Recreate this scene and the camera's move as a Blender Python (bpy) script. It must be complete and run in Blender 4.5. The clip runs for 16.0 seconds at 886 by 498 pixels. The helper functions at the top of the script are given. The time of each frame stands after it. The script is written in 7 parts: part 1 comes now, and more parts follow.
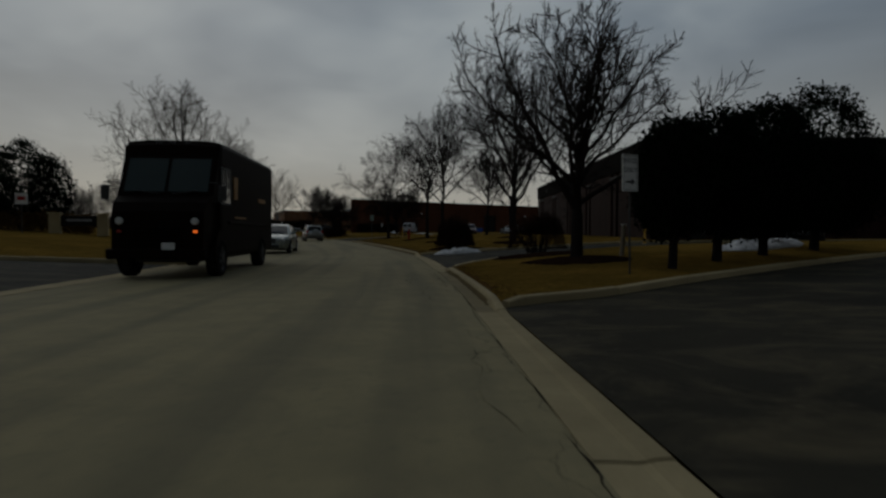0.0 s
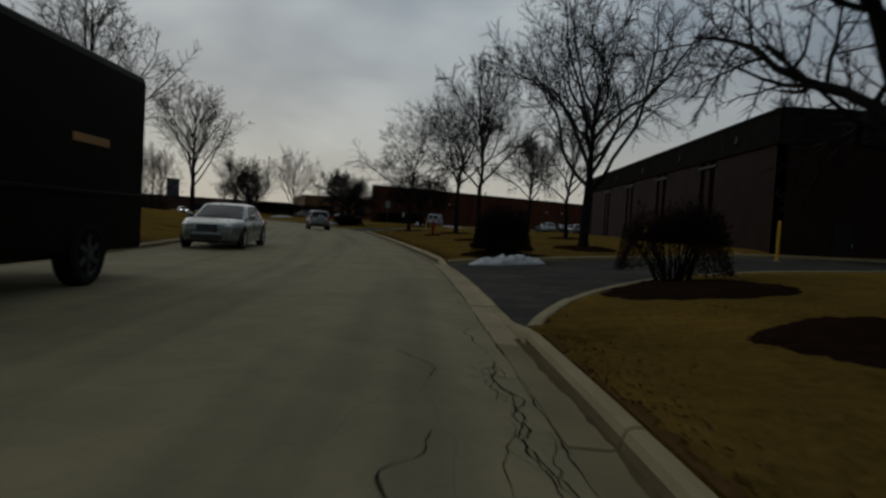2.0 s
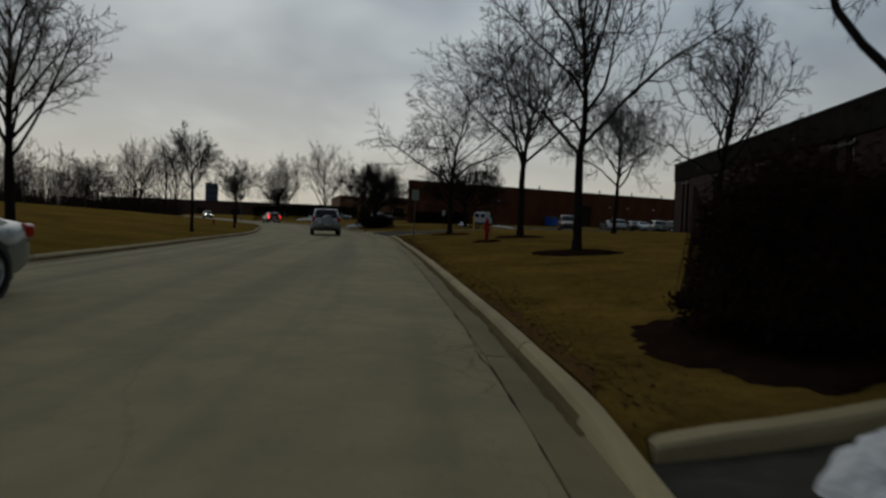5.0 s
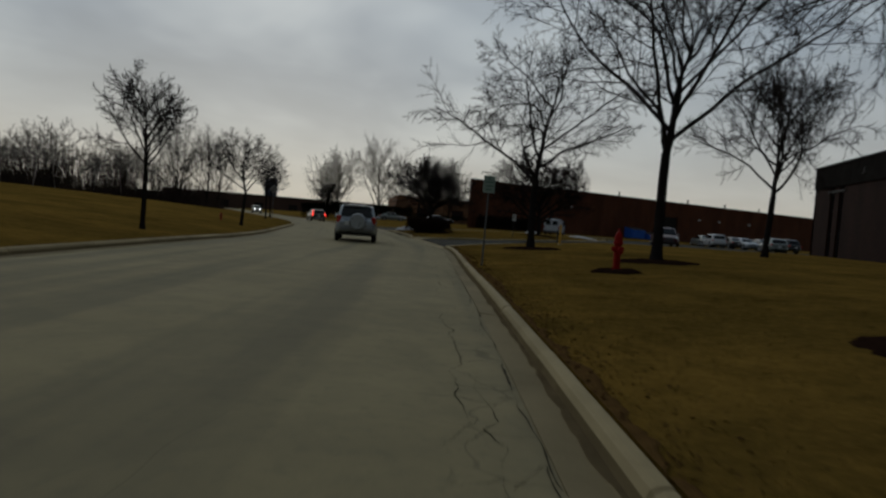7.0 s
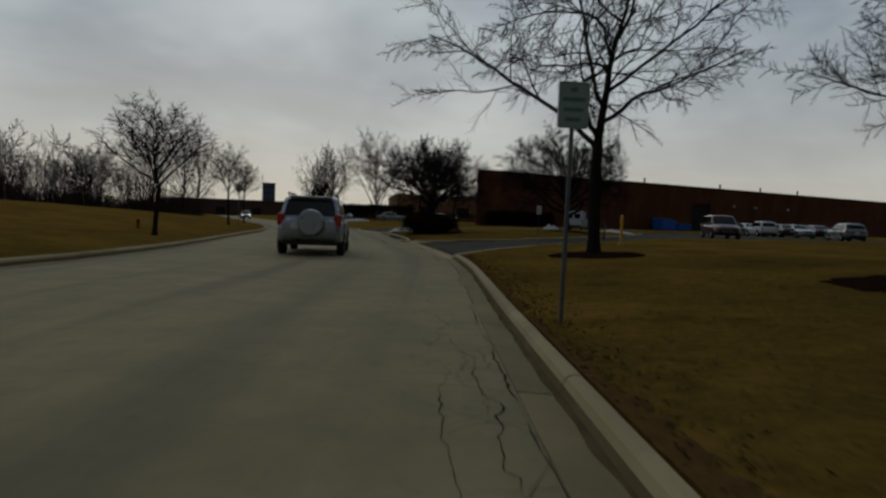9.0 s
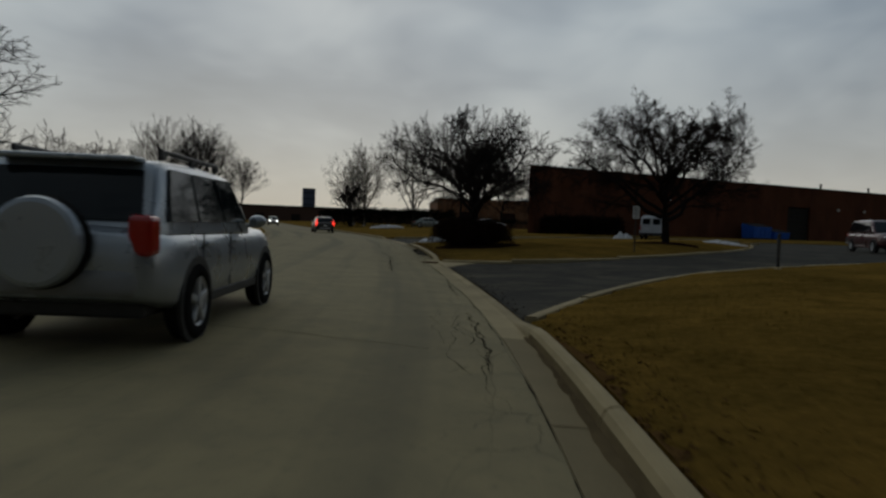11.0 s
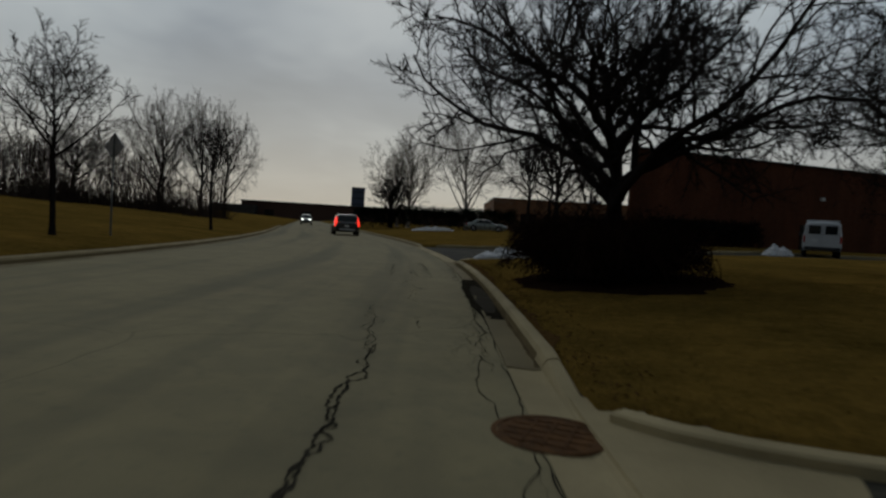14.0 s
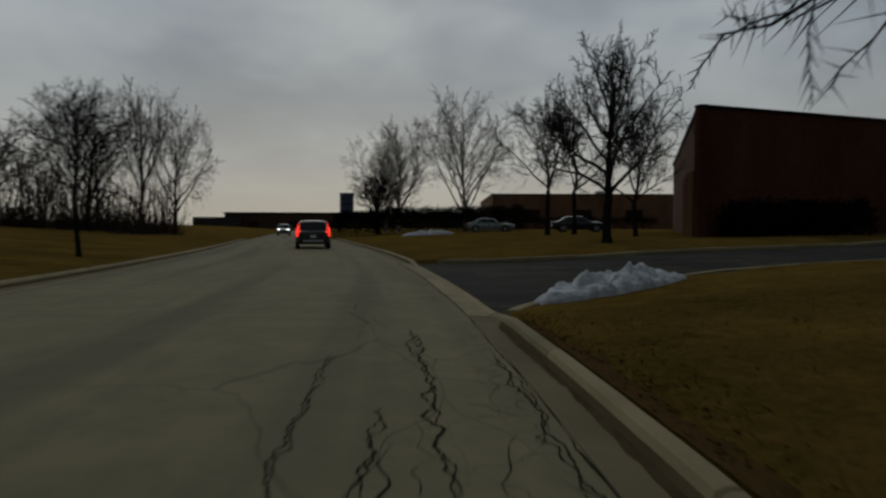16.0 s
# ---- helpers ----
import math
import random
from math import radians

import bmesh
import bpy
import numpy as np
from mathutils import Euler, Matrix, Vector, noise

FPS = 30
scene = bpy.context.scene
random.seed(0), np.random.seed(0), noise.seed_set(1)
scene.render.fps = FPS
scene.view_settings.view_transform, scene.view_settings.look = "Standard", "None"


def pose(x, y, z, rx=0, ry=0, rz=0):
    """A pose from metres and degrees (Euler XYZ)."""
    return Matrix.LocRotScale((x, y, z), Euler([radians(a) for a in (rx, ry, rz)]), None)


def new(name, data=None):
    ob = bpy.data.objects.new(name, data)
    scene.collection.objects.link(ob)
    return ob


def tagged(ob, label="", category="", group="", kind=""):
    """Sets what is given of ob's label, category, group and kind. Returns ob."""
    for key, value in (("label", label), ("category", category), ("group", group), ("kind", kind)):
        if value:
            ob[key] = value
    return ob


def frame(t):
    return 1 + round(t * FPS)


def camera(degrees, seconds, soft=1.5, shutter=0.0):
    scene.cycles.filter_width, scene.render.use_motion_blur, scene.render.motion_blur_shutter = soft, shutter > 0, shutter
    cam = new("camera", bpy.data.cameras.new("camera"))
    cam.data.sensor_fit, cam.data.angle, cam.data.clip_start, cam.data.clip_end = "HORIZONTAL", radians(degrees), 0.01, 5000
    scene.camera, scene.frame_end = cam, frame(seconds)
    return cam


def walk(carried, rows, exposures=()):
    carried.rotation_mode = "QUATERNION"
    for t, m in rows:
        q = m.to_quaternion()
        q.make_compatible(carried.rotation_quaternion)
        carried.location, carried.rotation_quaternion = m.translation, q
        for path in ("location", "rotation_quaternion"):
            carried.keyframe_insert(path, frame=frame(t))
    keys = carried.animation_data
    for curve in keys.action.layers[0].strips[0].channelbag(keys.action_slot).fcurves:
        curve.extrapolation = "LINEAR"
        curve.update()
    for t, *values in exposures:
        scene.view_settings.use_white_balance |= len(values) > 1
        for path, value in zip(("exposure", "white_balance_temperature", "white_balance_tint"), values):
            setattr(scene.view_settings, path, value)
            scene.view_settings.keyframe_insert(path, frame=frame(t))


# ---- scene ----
cam = camera(70.0, 16.0, soft=2.5, shutter=0.3)
# seconds, place, pitch, lean, yaw
PATH = [
    (0.0, 0.000, -0.000, 1.191, -1.61, -0.31, -0.00),
    (0.5, -0.093, 3.079, 1.207, -2.51, -3.66, -0.36),
    (1.0, -0.257, 5.856, 1.189, -2.37, -4.82, 3.00),
    (1.5, -0.351, 8.817, 1.192, -1.65, -1.07, 1.63),
    (2.0, -0.497, 11.873, 1.226, -2.31, -3.29, 2.38),
    (2.5, -0.624, 14.766, 1.216, -2.38, -2.71, 2.32),
    (3.0, -0.793, 17.442, 1.234, -2.29, -3.03, 3.14),
    (3.5, -0.948, 19.951, 1.202, -2.26, -4.06, 4.44),
    (4.0, -1.189, 22.398, 1.188, -2.46, -2.93, 5.28),
    (6.5, -3.370, 36.935, 1.217, -2.52, -3.04, 8.50),
    (7.0, -4.034, 39.714, 1.235, -2.42, -4.52, 11.66),
    (7.5, -4.565, 42.412, 1.209, -2.09, -2.16, 12.02),
    (8.0, -5.110, 45.026, 1.171, -2.64, -2.16, 12.36),
    (8.5, -5.644, 47.561, 1.161, -2.62, -1.28, 11.66),
    (9.0, -6.248, 50.172, 1.149, -2.54, -2.18, 12.04),
    (11.5, -9.792, 65.332, 1.224, -2.17, -2.41, 16.71),
    (12.0, -10.648, 68.004, 1.199, -2.28, -3.41, 17.29),
    (12.5, -11.541, 70.577, 1.185, -1.89, -4.33, 18.28),
    (13.0, -12.415, 73.104, 1.204, -2.23, -3.25, 18.63),
    (13.5, -13.380, 75.715, 1.185, -2.20, -3.98, 20.76),
    (14.0, -14.338, 78.306, 1.173, -2.10, -3.39, 20.77),
    (14.5, -15.471, 81.187, 1.181, -2.54, -3.45, 21.07),
    (15.0, -16.570, 83.852, 1.180, -1.04, -3.34, 22.75),
    (15.5, -17.712, 86.506, 1.194, -1.96, -1.97, 24.46),
    (16.0, -18.885, 89.321, 1.215, -1.92, -0.15, 20.15),
]
EXPOSURES = [(0.0, -1.2, 6500, 7), (1.0, -0.98, 6500, 7), (2.5, -0.62, 6500, 7), (7.0, -0.53, 6500, 7), (9.0, -0.53, 6500, 7), (12.5, -0.72, 6500, 7), (14.0, -0.73, 6500, 7), (15.0, -0.87, 6500, 7), (16.0, -0.92, 6500, 7)]
walk(cam, [(t, pose(x, y, z, 90 + pitch, lean, yaw)) for t, x, y, z, pitch, lean, yaw in PATH], EXPOSURES)

# ---- world and light: an overcast winter afternoon, brighter towards the horizon ahead ----
world = bpy.data.worlds.new("overcast")
scene.world = world
world.use_nodes = True


def node(tree, kind, **values):
    n = tree.nodes.new(kind)
    for key, value in values.items():
        n.inputs[key.replace("_", " ")].default_value = value
    return n


def link(tree, a, out, b, into):
    tree.links.new(a.outputs[out], b.inputs[into])


def maths(tree, op, a, b=None, clamp=False):
    n = tree.nodes.new("ShaderNodeMath")
    n.operation, n.use_clamp = op, clamp
    for i, v in enumerate((a, b)):
        if v is None:
            continue
        if isinstance(v, (int, float)):
            n.inputs[i].default_value = v
        else:
            tree.links.new(v, n.inputs[i])
    return n.outputs[0]


def mixed(tree, fac, a, b, blend="MIX"):
    n = tree.nodes.new("ShaderNodeMix")
    n.data_type, n.blend_type = "RGBA", blend
    for slot, v in ((0, fac), (6, a), (7, b)):
        if isinstance(v, (int, float)):
            n.inputs[slot].default_value = v
        elif isinstance(v, tuple):
            n.inputs[slot].default_value = (*v, 1.0)[:4]
        else:
            tree.links.new(v, n.inputs[slot])
    return n.outputs[2]


def ramp(tree, fac, *stops):
    n = tree.nodes.new("ShaderNodeValToRGB")
    while len(n.color_ramp.elements) < len(stops):
        n.color_ramp.elements.new(0.5)
    for e, (at, colour) in zip(n.color_ramp.elements, stops):
        e.position = at
        e.color = (colour, colour, colour, 1) if isinstance(colour, (int, float)) else (*colour, 1)
    tree.links.new(fac, n.inputs[0])
    return n.outputs[0]


SUN_ELEVATION, SUN_TURN = 34.0, 28.0   # degrees; behind the cloud, ahead and left of the road


def build_world():
    t = world.node_tree
    t.nodes.clear()
    out = t.nodes.new("ShaderNodeOutputWorld")
    back = t.nodes.new("ShaderNodeBackground")
    back.inputs[1].default_value = SKY_STRENGTH
    link(t, back, 0, out, 0)
    sky = t.nodes.new("ShaderNodeTexSky")
    sky.sky_type, sky.sun_disc = "NISHITA", False
    sky.sun_elevation, sky.sun_rotation = radians(SUN_ELEVATION), radians(-SUN_TURN)
    sky.air_density, sky.dust_density = 1.0, 4.0
    coord = t.nodes.new("ShaderNodeTexCoord")
    sep = t.nodes.new("ShaderNodeSeparateXYZ")
    link(t, coord, "Generated", sep, 0)
    up = maths(t, "MAXIMUM", sep.outputs[2], 0.0)
    # the cloud deck: directions laid out on a flat layer
    den = maths(t, "ADD", up, 0.24)
    flat = t.nodes.new("ShaderNodeCombineXYZ")
    t.links.new(maths(t, "DIVIDE", sep.outputs[0], den), flat.inputs[0])
    t.links.new(maths(t, "DIVIDE", sep.outputs[1], den), flat.inputs[1])
    big = node(t, "ShaderNodeTexNoise", Scale=0.75, Detail=4.0, Roughness=0.5, Distortion=0.35)
    link(t, flat, 0, big, "Vector")
    fine = node(t, "ShaderNodeTexNoise", Scale=2.2, Detail=3.0, Roughness=0.5, Distortion=0.5)
    link(t, flat, 0, fine, "Vector")
    body = maths(t, "ADD", maths(t, "MULTIPLY", big.outputs[0], 0.78), maths(t, "MULTIPLY", fine.outputs[0], 0.22))
    cloud = ramp(t, body, (0.36, (1.36, 1.82, 2.42)), (0.44, (2.1, 2.62, 3.28)), (0.52, (3.5, 4.05, 4.6)), (0.62, (5.15, 5.65, 6.0)))
    low = ramp(t, up, (0.0, (5.9, 5.3, 4.35)), (0.12, (5.6, 5.4, 4.9)), (0.35, (4.5, 4.65, 4.7)))
    veil = ramp(t, up, (0.0, 0.92), (0.12, 0.6), (0.3, 0.12), (0.5, 0.0))
    deck = mixed(t, veil, cloud, low)
    # the cloud is thinner ahead, where the low sun stands behind it, and heavy at the back
    ahead = maths(t, "ADD", maths(t, "MULTIPLY", sep.outputs[0], -0.42), maths(t, "MULTIPLY", sep.outputs[1], 0.9))
    thin = ramp(t, maths(t, "ADD", maths(t, "MULTIPLY", ahead, 0.5), 0.5), (0.0, 0.26), (0.35, 0.36), (0.68, 0.84), (1.0, 0.9))
    deck = mixed(t, 1.0, deck, thin, "MULTIPLY")
    t.links.new(mixed(t, 0.96, sky.outputs[0], deck), back.inputs[0])


SKY_STRENGTH = 0.15
build_world()
sun_data = bpy.data.lights.new("sun", "SUN")
sun_data.energy, sun_data.angle, sun_data.color = 0.5, radians(60), (1.0, 0.96, 0.9)
sun = new("sun", sun_data)
sun.matrix_world = pose(0, 0, 60, 90 - SUN_ELEVATION, 0, SUN_TURN + 180)


# ---- materials ----
def material(name, rough=0.7, metal=0.0):
    m = bpy.data.materials.new(name)
    m.use_nodes = True
    t = m.node_tree
    b = t.nodes["Principled BSDF"]
    b.inputs["Roughness"].default_value, b.inputs["Metallic"].default_value = rough, metal
    return m, t, b


def noise_tex(t, scale, detail=4.0, rough=0.55, distortion=0.0, space="Object", stretch=None):
    c = t.nodes.new("ShaderNodeTexCoord")
    n = node(t, "ShaderNodeTexNoise", Scale=scale, Detail=detail, Roughness=rough, Distortion=distortion)
    if stretch:
        mp = t.nodes.new("ShaderNodeMapping")
        mp.inputs["Scale"].default_value = stretch
        link(t, c, space, mp, 0)
        link(t, mp, 0, n, "Vector")
    else:
        link(t, c, space, n, "Vector")
    return n.outputs[0]


def bump(t, b, height, strength, distance):
    n = t.nodes.new("ShaderNodeBump")
    n.inputs["Strength"].default_value, n.inputs["Distance"].default_value = strength, distance
    t.links.new(height, n.inputs["Height"])
    t.links.new(n.outputs[0], b.inputs["Normal"])


def surface(name, dark, light, scale=3.0, rough=0.7, metal=0.0, fine=40.0, fine_amount=0.35, relief=0.3, depth=0.004, vary=0.0, coat=0.0, gloss=None):
    """A surface that wanders between two colours at a large and a fine scale, with fine relief."""
    m, t, b = material(name, rough, metal)
    a = ramp(t, noise_tex(t, scale, 5), (0.3, 0.0), (0.7, 1.0))
    f = noise_tex(t, fine, 3)
    both = maths(t, "ADD", maths(t, "MULTIPLY", a, 1 - fine_amount), maths(t, "MULTIPLY", f, fine_amount), clamp=True)
    colour = mixed(t, both, dark, light)
    if vary:
        info = t.nodes.new("ShaderNodeObjectInfo")
        shade = maths(t, "ADD", maths(t, "MULTIPLY", info.outputs["Random"], 2 * vary), 1 - vary)
        colour = mixed(t, 1.0, colour, shade, "MULTIPLY")
    t.links.new(colour, b.inputs["Base Color"])
    t.links.new(maths(t, "ADD", maths(t, "MULTIPLY", f, 0.25), rough - 0.12, clamp=True), b.inputs["Roughness"])
    b.inputs["Specular IOR Level"].default_value = gloss if gloss is not None else (0.0 if rough >= 0.9 else 0.1 if rough >= 0.78 and not metal else 0.5)
    if coat:
        b.inputs["Coat Weight"].default_value, b.inputs["Coat Roughness"].default_value = coat, 0.08
    if relief:
        bump(t, b, f, relief, depth)
    return m


def glass_like(name, colour, rough=0.06, gloss=0.7):
    m, t, b = material(name, rough)
    t.links.new(mixed(t, maths(t, "MULTIPLY", noise_tex(t, 2.0), 0.5), colour, tuple(c * 0.5 for c in colour)), b.inputs["Base Color"])
    b.inputs["Specular IOR Level"].default_value = gloss
    return m


def lamp_glow(name, colour, strength):
    m, t, b = material(name, 0.3)
    b.inputs["Base Color"].default_value = (*colour, 1)
    b.inputs["Emission Color"].default_value = (*colour, 1)
    b.inputs["Emission Strength"].default_value = strength
    return m


def cracks(t, uv, scale, width, warp=0.25):
    """Thin lines along the cell borders of a warped cell pattern: 1 in the crack."""
    n = node(t, "ShaderNodeTexNoise", Scale=scale * 1.3, Detail=4.0)
    t.links.new(uv, n.inputs["Vector"])
    add = t.nodes.new("ShaderNodeVectorMath")
    add.operation = "MULTIPLY_ADD"
    t.links.new(n.outputs["Color"], add.inputs[0])
    add.inputs[1].default_value = (warp, warp, 0)
    t.links.new(uv, add.inputs[2])
    v = node(t, "ShaderNodeTexVoronoi", Scale=scale)
    v.feature = "DISTANCE_TO_EDGE"
    t.links.new(add.outputs[0], v.inputs["Vector"])
    return ramp(t, v.outputs["Distance"], (0.0, 1.0), (width * 0.5, 0.9), (width, 0.0))


def road_material():
    m, t, b = material("worn_asphalt", 0.9)
    b.inputs["Specular IOR Level"].default_value = 0.12
    uvn = t.nodes.new("ShaderNodeUVMap")
    uv = uvn.outputs[0]
    sep = t.nodes.new("ShaderNodeSeparateXYZ")
    t.links.new(uv, sep.inputs[0])
    blotch = ramp(t, noise_tex(t, 0.35, 5, 0.6), (0.3, 0.0), (0.72, 1.0))
    grit = noise_tex(t, 65, 3, 0.7)
    coarse = noise_tex(t, 9, 4, 0.6)
    base = mixed(t, blotch, (0.195, 0.165, 0.091), (0.278, 0.235, 0.13))
    base = mixed(t, maths(t, "MULTIPLY", grit, 0.55), base, (0.345, 0.292, 0.167))
    base = mixed(t, maths(t, "MULTIPLY", ramp(t, coarse, (0.55, 0.0), (0.8, 1.0)), 0.35), base, (0.09944, 0.09396, 0.06789))
    mottle = ramp(t, noise_tex(t, 1.6, 4, 0.6, 0.4), (0.36, 0.0), (0.66, 1.0))
    base = mixed(t, maths(t, "MULTIPLY", mottle, 0.3), base, (0.1198, 0.1091, 0.07347))
    # long wheel tracks and oil streaks along the lane
    mp = t.nodes.new("ShaderNodeMapping")
    mp.inputs["Scale"].default_value = (1.1, 0.035, 1)
    t.links.new(uv, mp.inputs[0])
    tracks = node(t, "ShaderNodeTexNoise", Scale=1.0, Detail=3.0)
    t.links.new(mp.outputs[0], tracks.inputs["Vector"])
    base = mixed(t, maths(t, "MULTIPLY", ramp(t, tracks.outputs[0], (0.48, 0.0), (0.66, 1.0)), 0.5), base, (0.1085, 0.09936, 0.06789))
    # alligator cracking in the last metre and a half before the gutter, long cracks elsewhere
    patch = node(t, "ShaderNodeTexNoise", Scale=0.28, Detail=3.0)
    t.links.new(uv, patch.inputs["Vector"])
    near = ramp(t, maths(t, "ADD", sep.outputs[0], maths(t, "MULTIPLY", patch.outputs[0], 1.6)), (0.0, 0.0), (0.12, 0.0), (0.55, 1.0))
    near = maths(t, "MULTIPLY", near, ramp(t, patch.outputs[0], (0.40, 0.25), (0.52, 1.0)))
    net = maths(t, "MULTIPLY", cracks(t, uv, 1.7, 0.014, 0.5), near)
    mp2 = t.nodes.new("ShaderNodeMapping")
    mp2.inputs["Scale"].default_value = (0.42, 0.16, 1)
    t.links.new(uv, mp2.inputs[0])
    far_mask = node(t, "ShaderNodeTexNoise", Scale=0.11, Detail=2.0)
    t.links.new(uv, far_mask.inputs["Vector"])
    late = ramp(t, maths(t, "MULTIPLY", sep.outputs[1], 0.01), (0.0, 0.35), (0.62, 0.4), (0.78, 1.0))
    long = maths(t, "MULTIPLY", cracks(t, mp2.outputs[0], 1.0, 0.0035, 0.55), maths(t, "MULTIPLY", ramp(t, far_mask.outputs[0], (0.45, 0.0), (0.55, 1.0)), late))
    line = maths(t, "MAXIMUM", net, long)
    t.links.new(mixed(t, maths(t, "MULTIPLY", line, 0.36), base, (0.02486, 0.02268, 0.01767)), b.inputs["Base Color"])
    height = maths(t, "SUBTRACT", maths(t, "MULTIPLY", grit, 0.5), line)
    bump(t, b, height, 0.6, 0.008)
    return m


def grass_material(name, a, c, d):
    m, t, b = material(name, 0.95)
    big = ramp(t, noise_tex(t, 0.3, 6, 0.66), (0.38, 0.0), (0.6, 1.0))
    mid = ramp(t, noise_tex(t, 2.3, 5, 0.65), (0.35, 0.0), (0.7, 1.0))
    fine = noise_tex(t, 38, 4, 0.75)
    tuft = ramp(t, noise_tex(t, 8.5, 4, 0.7), (0.4, 0.0), (0.68, 1.0))
    thin = ramp(t, noise_tex(t, 0.75, 6, 0.72), (0.52, 0.0), (0.7, 1.0))
    base = mixed(t, big, a, c)
    base = mixed(t, maths(t, "MULTIPLY", mid, 0.55), base, d)
    # broad and thin patches, their contrast raised to paint in shaded hollows as well
    base = mixed(t, maths(t, "MULTIPLY", thin, 0.7), base, tuple(0.55 * q for q in d))
    base = mixed(t, maths(t, "MULTIPLY", tuft, 0.3), base, tuple(1.5 * q for q in c))
    base = mixed(t, 0.55, base, mixed(t, fine, (0.3, 0.28, 0.22), (1.75, 1.7, 1.55)), "MULTIPLY")
    t.links.new(base, b.inputs["Base Color"])
    b.inputs["Specular IOR Level"].default_value = 0.0
    bump(t, b, maths(t, "ADD", fine, maths(t, "MULTIPLY", mid, 0.6)), 0.9, 0.03)
    return m


def drive_material(name, tint):
    """Dark sealed asphalt, worn pale in streaks along the way that tyres take, with a darker patch here and there."""
    m, t, b = material(name, 0.85)
    b.inputs["Specular IOR Level"].default_value = 0.04
    big = ramp(t, noise_tex(t, 0.4, 5, 0.6), (0.35, 0.0), (0.7, 1.0))
    grit = noise_tex(t, 60, 3, 0.7)
    base = mixed(t, big, (0.0125, 0.0132, 0.0132), (0.028, 0.0285, 0.0275))
    base = mixed(t, maths(t, "MULTIPLY", grit, 0.4), base, (0.05, 0.05, 0.048))
    streak = ramp(t, noise_tex(t, 0.8, 7, 0.72, 0.9, stretch=(0.75, 1.15, 1)), (0.46, 0.0), (0.68, 1.0))
    base = mixed(t, maths(t, "MULTIPLY", streak, 0.62), base, (0.088, 0.082, 0.067))
    spots = ramp(t, noise_tex(t, 7, 2, 0.5), (0.7, 0.0), (0.76, 1.0))
    base = mixed(t, maths(t, "MULTIPLY", spots, 0.4), base, (0.09, 0.088, 0.08))
    t.links.new(mixed(t, 1.0, base, tint, "MULTIPLY"), b.inputs["Base Color"])
    bump(t, b, maths(t, "ADD", grit, big), 0.5, 0.006)
    return m


ROAD = road_material()
DRIVE = drive_material("dark_asphalt", (1.22, 1.16, 0.98))
DRIVE_OLD = drive_material("old_brown_asphalt", (1.4, 1.24, 0.92))
CONCRETE = surface("kerb_concrete", (0.22, 0.178, 0.099), (0.4, 0.325, 0.183), 1.2, 0.85, fine=30, fine_amount=0.45, relief=0.5, depth=0.006, vary=0.14)
PAN = surface("gutter_concrete", (0.142, 0.115, 0.064), (0.265, 0.215, 0.12), 0.9, 0.88, fine=35, fine_amount=0.45, relief=0.5, depth=0.006, vary=0.1)
GRASS = grass_material("winter_grass", (0.102, 0.068, 0.0175), (0.198, 0.122, 0.029), (0.07, 0.048, 0.0115))
SOIL = surface("leaf_strewn_soil", (0.05, 0.028, 0.0115), (0.15, 0.086, 0.03), 7, 0.95, fine=45, fine_amount=0.6, relief=1.0, depth=0.02)
KERB_FACE = surface("darker_kerb_face", (0.1, 0.077, 0.043), (0.2, 0.157, 0.087), 1.4, 0.9, fine=30, fine_amount=0.45, relief=0.5, depth=0.006)
MULCH = surface("bark_mulch", (0.007, 0.0042, 0.003), (0.032, 0.017, 0.011), 5, 0.95, fine=22, fine_amount=0.6, relief=1.0, depth=0.04)
BARK = surface("grey_bark", (0.009, 0.008, 0.008), (0.03, 0.026, 0.024), 3, 0.95, fine=30, fine_amount=0.5, relief=0.8, depth=0.012)
BARK_PALE = surface("pale_bark", (0.17, 0.155, 0.135), (0.32, 0.29, 0.25), 2, 0.95, fine=25, fine_amount=0.5, relief=0.6, depth=0.012)
TWIG = surface("twig_bark", (0.012, 0.011, 0.011), (0.034, 0.029, 0.026), 1.5, 0.95, fine=9, relief=0.0)
TWIG_PALE = surface("pale_twig_bark", (0.10, 0.092, 0.082), (0.2, 0.18, 0.155), 0.8, 0.95, fine=9, relief=0.0)
# twigs paler than bark: the distance haze is put into their colour
TWIG_HAZE = surface("hazed_woodland_twigs", (0.12, 0.108, 0.1), (0.25, 0.222, 0.2), 0.3, 0.95, fine=5, relief=0.0)
TWIG_RED = surface("reddish_twig_bark", (0.016, 0.010, 0.008), (0.045, 0.026, 0.019), 1.2, 0.95, fine=9, relief=0.0)
BRUSH = surface("woodland_brush", (0.03, 0.0225, 0.0185), (0.08, 0.06, 0.049), 0.8, 0.95, fine=9, relief=0.0)
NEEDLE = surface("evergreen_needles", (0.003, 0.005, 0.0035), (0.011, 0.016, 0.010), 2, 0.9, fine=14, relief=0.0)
LEAF = surface("dry_leaves", (0.008, 0.006, 0.005), (0.024, 0.017, 0.012), 2, 0.9, fine=9, relief=0.0)
SNOW = surface("dirty_snow", (0.22, 0.22, 0.215), (0.85, 0.85, 0.86), 3.5, 0.7, fine=11, fine_amount=0.5, relief=0.8, depth=0.04)


